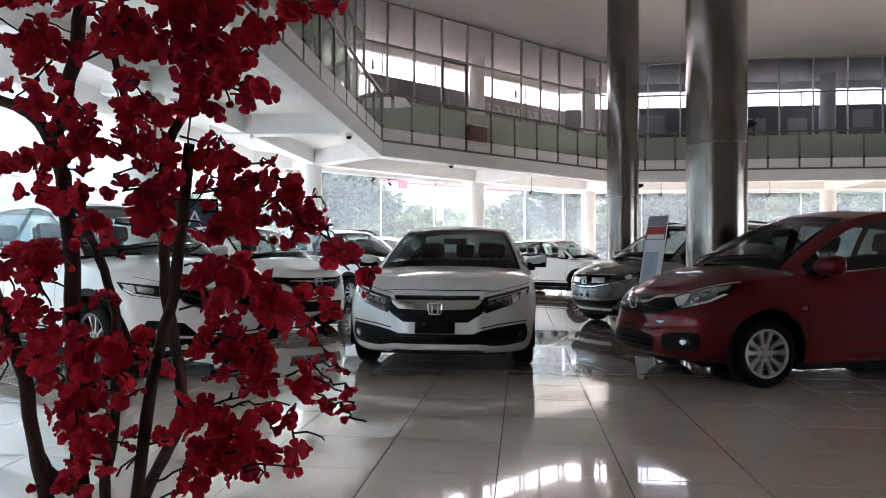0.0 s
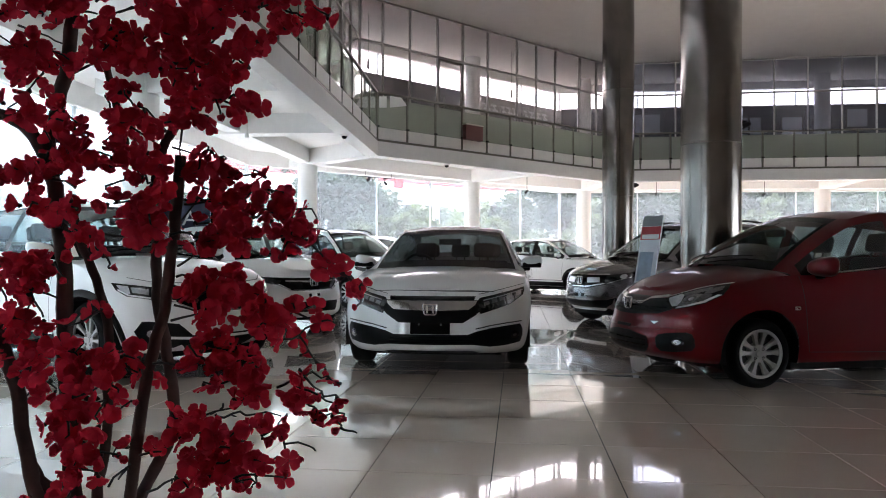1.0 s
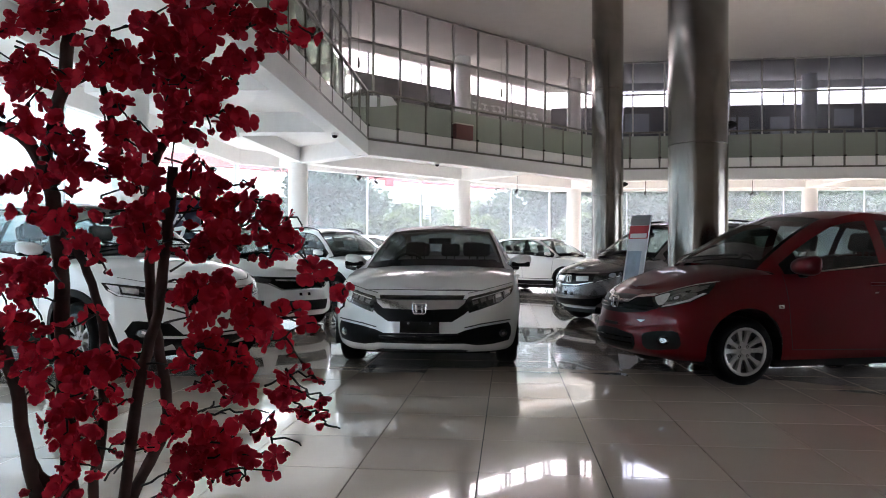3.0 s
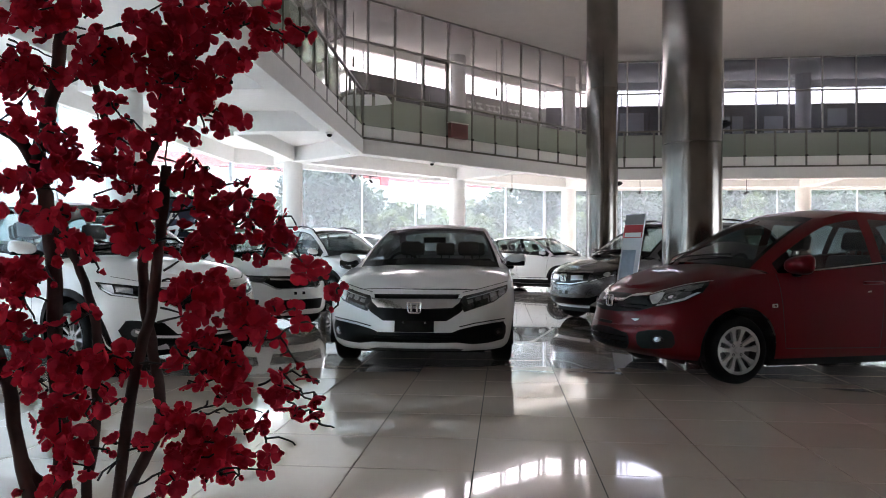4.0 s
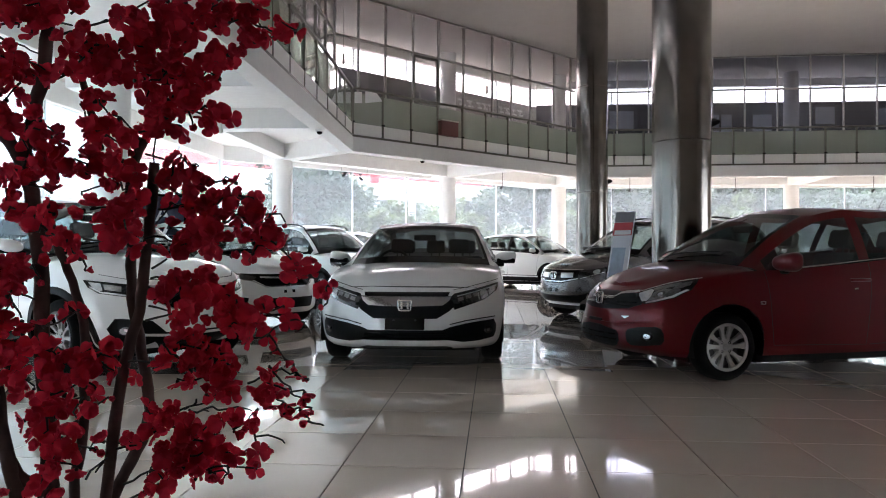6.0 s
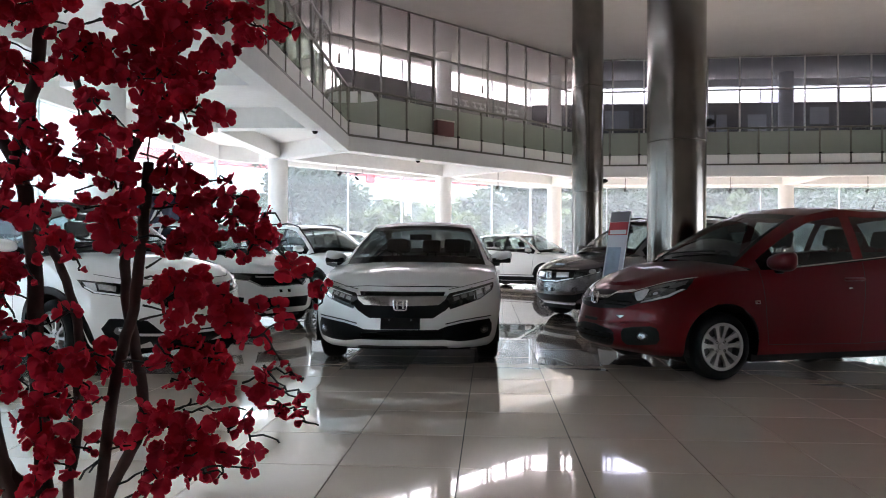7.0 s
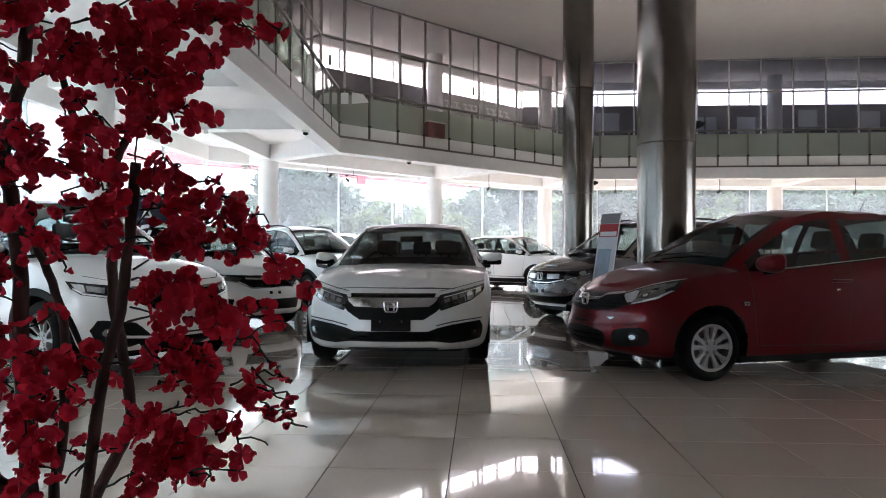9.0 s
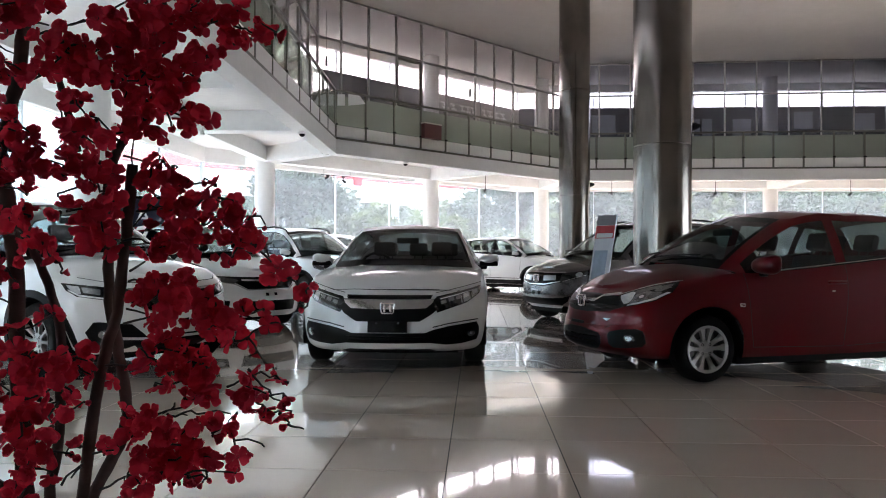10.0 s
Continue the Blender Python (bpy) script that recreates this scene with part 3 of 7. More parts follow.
def patch(name, car, tree, outline, mat, toward=(0, 1, 0), lift=0.006, deep=0.03, cuts=2, label=""):
    """A fitted panel: an outline seen along 'toward' laid on the body, lift proud of it. Outline pairs are (across, height)."""
    d = Vector(toward).normalized()
    side = Vector((0, 0, 1)).cross(d).normalized() * -1
    if abs(d.y) > 0.5 and d.y > 0:
        side = Vector((d.y, -d.x, 0))
    bm = bmesh.new()
    f = bm.faces.new([bm.verts.new(side * a + Vector((0, 0, b))) for a, b in outline])
    long = max((Vector(p) - Vector(q)).length for p in outline for q in outline)
    bmesh.ops.triangulate(bm, faces=[f])
    for _ in range(6):
        wide = [e for e in bm.edges if e.calc_length() > max(0.022, long / 40)]
        if not wide:
            break
        bmesh.ops.subdivide_edges(bm, edges=wide, cuts=1)
        bmesh.ops.triangulate(bm, faces=[g for g in bm.faces if len(g.verts) > 3])
    flat = [v.co.copy() for v in bm.verts]
    depth = []
    for p in flat:
        hit = tree.ray_cast(p - d * 6, d)
        depth.append(hit[3] - 6 if hit[0] is not None else None)
    known = [(p, k) for p, k in zip(flat, depth) if k is not None] or [(flat[0], 0.0)]
    near_most = min(k for _, k in known)
    for v, p, k in zip(bm.verts, flat, depth):
        if k is None or k > near_most + 1.2:
            k = min(known, key=lambda q: (q[0] - p).length_squared)[1]
        v.co = p + d * (k - lift)
    rim = bmesh.ops.extrude_edge_only(bm, edges=[e for e in bm.edges if e.is_boundary])
    bmesh.ops.translate(bm, verts=[g for g in rim["geom"] if isinstance(g, bmesh.types.BMVert)], vec=d * deep)
    return part(name, bm, mat, car, label, 35)


def mirror_outline(o):
    return [(-a, b) for a, b in reversed(o)]


def stripe(name, car, tree, pts, width, mat, toward=(0, 1, 0), lift=0.006, label=""):
    """A narrow strip that follows a line on the body."""
    up = [(a, b + width / 2) for a, b in pts]
    lo = [(a, b - width / 2) for a, b in reversed(pts)]
    return patch(name, car, tree, up + lo, mat, toward, lift, 0.012, 2, label)


def seam(name, car, tree, pts, side, mat=None, width=0.006, lift=0.0015):
    """A shut line on a body side, through (y, z) points."""
    bm = bmesh.new()
    fine = []
    for (a, b), (c2, d2) in zip(pts, pts[1:]):
        n = max(2, int(math.hypot(c2 - a, d2 - b) / 0.05))
        fine += [(a + (c2 - a) * i / n, b + (d2 - b) * i / n) for i in range(n)]
    fine.append(pts[-1])
    prev = None
    for i, (y, z) in enumerate(fine):
        q, p = fine[min(i + 1, len(fine) - 1)], fine[max(i - 1, 0)]
        t = Vector((q[0] - p[0], q[1] - p[1])).normalized()
        nrm = Vector((-t.y, t.x)) * width / 2
        pair = []
        for s in (1, -1):
            o = Vector((side * 4, y + nrm.x * s, z + nrm.y * s))
            hit = tree.ray_cast(o, Vector((-side, 0, 0)))
            if hit[0] is None or abs(hit[0].x) < 0.4:
                pair = None
                break
            pair.append(bm.verts.new(hit[0] + Vector((side * lift, 0, 0))))
        if pair and prev:
            bm.faces.new((prev[0], pair[0], pair[1], prev[1]))
        prev = pair
    return part(name, bm, mat or M_SEAMLINE, car)


def wheel_meshes(R, rim, spokes, dark, width=0.2):
    """Tyre, rim and spokes about the x axis, face towards +x."""
    turn = Matrix.Rotation(math.pi / 2, 4, "Y")
    w = width / 2
    tyre = lathe(bmesh.new(), [(rim, -w * 0.85), (rim + 0.02, -w * 0.96), (R - 0.05, -w), (R - 0.02, -w * 0.88), (R - 0.004, -w * 0.65), (R, -w * 0.3), (R, w * 0.3), (R - 0.004, w * 0.65), (R - 0.02, w * 0.88), (R - 0.05, w), (rim + 0.02, w * 0.96), (rim, w * 0.85)], 48, turn, True)
    barrel = lathe(bmesh.new(), [(0.03, -0.02), (rim - 0.05, -0.03), (rim - 0.02, -w * 0.8), (rim, -w * 0.85), (rim, w * 0.9), (rim - 0.012, w * 0.92), (rim - 0.02, w * 0.8), (rim - 0.03, 0.0), (0.03, 0.0)], 48, turn, True)
    pair = []
    for twist in (0.05, -0.05):
        sp = bmesh.new()
        r0, r1 = 0.045, rim - 0.014
        pr = []
        for r, wd, h in ((r0, 0.017, w * 0.66), (r0 + 0.35 * (r1 - r0), 0.016, w * 0.72), (r0 + 0.7 * (r1 - r0), 0.019, w * 0.80), (r1, 0.034, w * 0.87)):
            ang = twist * r / r1
            wd *= 0.8 if dark else 1.08
            cx, cy = r * math.cos(ang), r * math.sin(ang)
            tx, ty = -math.sin(ang) * wd, math.cos(ang) * wd
            pr.append([sp.verts.new(turn @ Vector(p)) for p in ((cx + tx, cy + ty, h - 0.025), (cx + tx * 0.75, cy + ty * 0.75, h), (cx - tx * 0.75, cy - ty * 0.75, h), (cx - tx, cy - ty, h - 0.025))])
        for p, q in zip(pr, pr[1:]):
            for i in range(3):
                sp.faces.new((p[i], p[i + 1], q[i + 1], q[i]))
        pair.append(mesh_of("spoke", sp, M_RIM))
    hub = lathe(bmesh.new(), [(0.0, w * 0.74), (0.026, w * 0.74), (0.030, w * 0.68), (0.070, w * 0.68), (0.076, w * 0.62), (0.078, 0.0)], 24, turn)
    lip = lathe(bmesh.new(), [(rim - 0.024, w * 0.80), (rim - 0.020, w * 0.90), (rim - 0.006, w * 0.95), (rim + 0.002, w * 0.93)], 48, turn)
    bolt = lathe(bmesh.new(), [(0.0, w * 0.66), (0.007, w * 0.66), (0.011, w * 0.71), (0.013, w * 0.69)], 8, turn @ Matrix.Translation((0.052, 0, 0)))
    bolt = mesh_of("lug_bolt", bolt, M_BLACK, 40)
    spin = [(pair[k % 2], 2 * math.pi * (k + 0.5) / spokes) for k in range(spokes)] + [(bolt, math.pi * (k / 2 + 0.25)) for k in range(4)]
    whole = [mesh_of("tyre", tyre, M_RUBBER, 40), mesh_of("rim", barrel, M_GLOSSBLACK if dark else M_RIM_DARK, 40), mesh_of("hub_cap", hub, M_RIM, 40), mesh_of("rim_lip", lip, M_RIM_DARK if dark else M_RIM, 40)]
    return [(me, 0.0) for me in whole] + spin


M_RIM_DARK = material("shadowed_alloy", (0.09, 0.09, 0.09), 0.4, metal=0.7, grain=0.2, scale=30)


def seats(c, car):
    y0 = c["seat_y"]
    z0 = c.get("seat_z", 0.45)
    fl = c["cowl"] + 0.1
    part("cabin_floor", boxes(((-c["W"] / 2 + 0.2, fl, 0.30), (c["W"] / 2 - 0.2, c["deck"] + 0.1, 0.36))), M_BLACK, car)
    dash = bmesh.new()
    zc = spline(c["belt"], c["cowl"] + 0.3) + 0.02
    box(dash, (-c["W"] / 2 + 0.14, c["cowl"] + 0.15, zc - 0.28), (c["W"] / 2 - 0.14, c["cowl"] + 0.62, zc), 0.05)
    part("dashboard", dash, M_BLACK, car, smooth=40)

    def seat(x, y, wide, heads):
        bm = bmesh.new()
        box(bm, (x - wide / 2, y - 0.5, z0 - 0.08), (x + wide / 2, y, z0 + 0.08), 0.05)
        tilt = Matrix.Translation((x, y - 0.05, z0)) @ Matrix.Rotation(radians(-16), 4, "X")
        box(bm, (-wide / 2, -0.06, 0), (wide / 2, 0.07, 0.60), 0.05, tilt)
        ob = part("seat", bm, M_SEAT, car, "dark cloth", 40)
        for hx in heads:
            hb = box(bmesh.new(), (hx - 0.13, -0.045, 0.65), (hx + 0.13, 0.055, 0.83), 0.04, tilt)
            box(hb, (hx - 0.06, -0.008, 0.58), (hx - 0.048, 0.004, 0.66), 0, tilt)
            box(hb, (hx + 0.048, -0.008, 0.58), (hx + 0.06, 0.004, 0.66), 0, tilt)
            part("headrest", hb, M_SEAT, ob, smooth=40)

    for x in (-0.36, 0.36):
        seat(x, y0, 0.5, (0,))
    seat(0, y0 + 0.95, 1.3, (-0.42, 0.0, 0.42))
    sx = -0.36
    st = bmesh.new()
    ring = Matrix.Translation((sx, y0 - 0.62, zc - 0.02)) @ Matrix.Rotation(radians(65), 4, "X")
    pts = [ring @ Vector((0.18 * math.cos(a), 0.18 * math.sin(a), 0)) for a in (2 * math.pi * k / 24 for k in range(25))]
    tube(st, pts, 0.015, 6)
    for a in (0.3, math.pi - 0.3, math.pi * 1.5):
        tube(st, [ring @ Vector((0, 0, -0.03)), ring @ Vector((0.18 * math.cos(a), 0.18 * math.sin(a), 0))], 0.014, 6)
    part("steering_wheel", st, M_BLACK, car, smooth=40)


def build_car(c, paint, at, label, group=""):
    car = thing("car", label, "car", group, at=at)
    half = c["W"] / 2
    bm = lower_shell(c)
    tree = BVHTree.FromBMesh(bm)
    part("body", bm, paint, car, c.get("body_label", ""), 42)
    cabin_parts(c, car, paint)
    seats(c, car)
    low = c.get("low", 0.125)
    under = boxes(((-half + 0.30, -c["FO"] + 0.62, low), (half - 0.30, c["L"] - c["FO"] - 0.3, 0.30)))
    y0, y1 = c["R"] + 0.08, c["WB"] - c["R"] - 0.08
    box(under, (-half + 0.16, y0, low - 0.004), (half - 0.16, y1, 0.30))
    tray, ahead = c.get("tray", (0.30, 0.50))
    wide, front, back = half - tray, -c["FO"] + ahead, -c["R"] - 0.06
    prism(under, [(-wide, back), (-wide + 0.34, front), (wide - 0.34, front), (wide, back)], low + 0.012, 0.34)
    part("underbody", under, M_BLACK, car)
    # wheel liners, wheels
    ws = wheel_meshes(c["R"], c["rim"], c["spokes"], c.get("dark_rim", False))
    R = c["R"] + 0.054
    for yw in (c.get("ax", 0.0), c["WB"]):
        for s in (1, -1):
            lin = bmesh.new()
            a = [lin.verts.new((s * (half - 0.36), yw + R * math.cos(t), c["R"] + R * math.sin(t))) for t in (math.pi * (k / 20 * 1.2 - 0.1) for k in range(21))]
            b = [lin.verts.new((s * (half - 0.03), v.co.y, v.co.z)) for v in a]
            for k in range(20):
                lin.faces.new((a[k], a[k + 1], b[k + 1], b[k]))
            lin.faces.new(a)
            part("wheel_liner", lin, M_BLACK, car)
            if c.get("cladding"):
                cl = bmesh.new()
                prof = []
                for t in (math.pi * (k / 28 * 1.12 - 0.06) for k in range(29)):
                    hits = []
                    for rr in (R - 0.004, R + 0.055):
                        y, z = yw + rr * math.cos(t), c["R"] + rr * math.sin(t)
                        h = tree.ray_cast(Vector((s * 3, yw + (R + 0.03) * math.cos(t), c["R"] + (R + 0.03) * math.sin(t))), Vector((-s, 0, 0)))
                        x = h[0].x if h[0] is not None and abs(h[0].x) > 0.5 else s * half * 0.95
                        hits.append((Vector((x + s * 0.012, y, z))))
                    prof.append([cl.verts.new(p) for p in (hits[0] - Vector((s * 0.05, 0, 0)), hits[0], hits[1], hits[1] - Vector((s * 0.03, 0, 0)))])
                for p, q in zip(prof, prof[1:]):
                    for k in range(3):
                        cl.faces.new((p[k], p[k + 1], q[k + 1], q[k]))
                part("arch_cladding", cl, M_BLACK, car, "black plastic", 40)
            w = thing("wheel", "", "")
            w.parent = car
            w.matrix_local = pose(s * (half - 0.14), yw, c["R"] - c.get("drop", 0.0), 0, 0, 0 if s > 0 else 180) @ Matrix.Rotation(0.3 * yw, 4, "X")
            for me, angle in ws:
                o = new(me.name.split(".")[0], me)
                o.parent = w
                o.matrix_local = Matrix.Rotation(angle, 4, "X")
    # door mirrors
    for s in (1, -1):
        my, mz = c["mirror"]
        bm = bmesh.new()
        bmesh.ops.create_uvsphere(bm, u_segments=20, v_segments=12, radius=1)
        for v in bm.verts:
            sx = v.co.x
            v.co = Vector((math.copysign(abs(v.co.x) ** 0.7, v.co.x) * c.get("mirror_size", 1.0) * 0.115, (v.co.y * 0.115 if v.co.y < 0 else v.co.y * 0.03), math.copysign(abs(v.co.z) ** 0.75, v.co.z) * c.get("mirror_size", 1.0) * (0.062 + 0.012 * sx * s) + 0.012 * sx * s))
        bmesh.ops.translate(bm, verts=bm.verts[:], vec=(s * (half + 0.015), my, mz))
        ob = part("door_mirror", bm, paint, car, smooth=60)
        part("mirror_skirt", box(bmesh.new(), (min(s * (half - 0.085), s * (half + 0.115)), my - c.get("skirt_depth", 0.06), mz - 0.066), (max(s * (half - 0.085), s * (half + 0.115)), my + 0.018, mz + c.get("skirt", -0.028)), 0.014), M_BLACK, ob, "black plastic", 40)
        part("mirror_base", box(bmesh.new(), (s * (half - 0.16), my - 0.045, mz - 0.10), (s * (half + 0.0), my + 0.02, mz - 0.05), 0.014), M_BLACK, ob, "black plastic", 40)
    # sides
    belt = lambda y: spline(c["belt"], y)
    for s in (1, -1):
        for k, pts in enumerate(c["doors"]):
            seam("door_gap", car, tree, [(y, z if z < 9 else belt(y) - 0.01) for y, z in pts], s)
        for y, z in c["handles"]:
            h = tree.ray_cast(Vector((s * 3, y, z)), Vector((-s, 0, 0)))
            if h[0] is not None:
                x = h[0].x
                bm = box(bmesh.new(), (min(x - s * 0.01, x + s * 0.035), y - 0.1, z - 0.014), (max(x - s * 0.01, x + s * 0.035), y + 0.1, z + 0.014), 0.01)
                part("door_handle", bm, c.get("handle_mat", paint), car, smooth=40)
        if c.get("cladding"):
            y0, y1 = c["R"] + 0.10, c["WB"] - c["R"] - 0.10
            patch("sill_cladding", car, tree, [(s * y0, 0.225), (s * y1, 0.225), (s * y1, 0.40), (s * y0, 0.40)], M_BLACK, (-s, 0, 0), 0.008, label="black plastic")
            patch("sill_strip", car, tree, [(s * y0, 0.345), (s * y1, 0.345), (s * y1, 0.385), (s * y0, 0.385)], M_SILVER, (-s, 0, 0), 0.016, label="chrome strip")
        for name, outline, mat in c.get("flank", ()):
            patch(name, car, tree, [(s * y, z) for y, z in outline], mat, (-s, 0, 0), 0.005)
    # face
    for name, outline, mat, lift, both, lab in c["face"]:
        patch(name, car, tree, outline, mat, lift=lift, label=lab)
        if both:
            patch(name, car, tree, mirror_outline(outline), mat, lift=lift, label=lab)
    for name, pts, width, mat, lift, both in c["lines"]:
        stripe(name, car, tree, pts, width, mat, lift=lift)
        if both:
            stripe(name, car, tree, [(-a, b) for a, b in reversed(pts)], width, mat, lift=lift)
    for name, x, z, r, mat, lift in c["rounds"]:
        for s in (1, -1):
            patch(name, car, tree, [(s * x + r * math.cos(2 * math.pi * k / 14), z + r * math.sin(2 * math.pi * k / 14)) for k in range(14)], mat, lift=lift, cuts=1)
    # emblem: a chromed frame with a plain chromed tablet
    ez, es = c["emblem"]
    h = tree.ray_cast(Vector((0, -6, ez)), Vector((0, 1, 0)))
    ey = h[0].y - c.get("emblem_lift", 0.03)
    bm = bmesh.new()
    ring = [(-0.9, -0.7), (-0.7, -0.8), (0.7, -0.8), (0.9, -0.7), (1.05, 0.6), (0.9, 0.78), (-0.9, 0.78), (-1.05, 0.6)]
    loop = [Vector((a * es, ey, ez + b * es)) for a, b in ring]
    tube(bm, loop + [loop[0]], es * 0.13, 6)
    part("emblem", bm, M_CHROME, car, "chromed maker's emblem", 50)
    bm = boxes(((-0.62 * es, ey - 0.006, ez - 0.62 * es), (-0.3 * es, ey + 0.012, ez + 0.6 * es)), ((0.3 * es, ey - 0.006, ez - 0.62 * es), (0.62 * es, ey + 0.012, ez + 0.6 * es)), bevel=0.003)
    part("emblem_tablet", bm, M_CHROME, car)
    # inner mirror, aerial, roof rails
    edge, centre, zone = cabin(c)
    m = centre[6]
    part("inner_mirror", box(bmesh.new(), (-0.13, m.y + 0.10, m.z - 0.10), (0.13, m.y + 0.13, m.z - 0.03), 0.012), M_BLACK, car)
    if c.get("roof_rails"):
        for s in (1, -1):
            pts = [Vector((s * (e.x - 0.05), e.y, e.z + 0.055)) for e, z in zip(edge, zone) if 0 < z < len(c["cabin"]) - 2]
            pts = [pts[0] - Vector((0, 0.04, 0.05))] + pts + [pts[-1] + Vector((0, 0.04, -0.05))]
            part("roof_rail", tube(bmesh.new(), pts, 0.017, 8), M_BLACK, car, "black roof rail", 50)
    if c.get("aerial"):
        y, z = c["aerial"]
        part("aerial", tube(bmesh.new(), [(0, y, z), (0, y + 0.12, z + 0.20)], [0.006, 0.003], 6), M_BLACK, car)
    return car


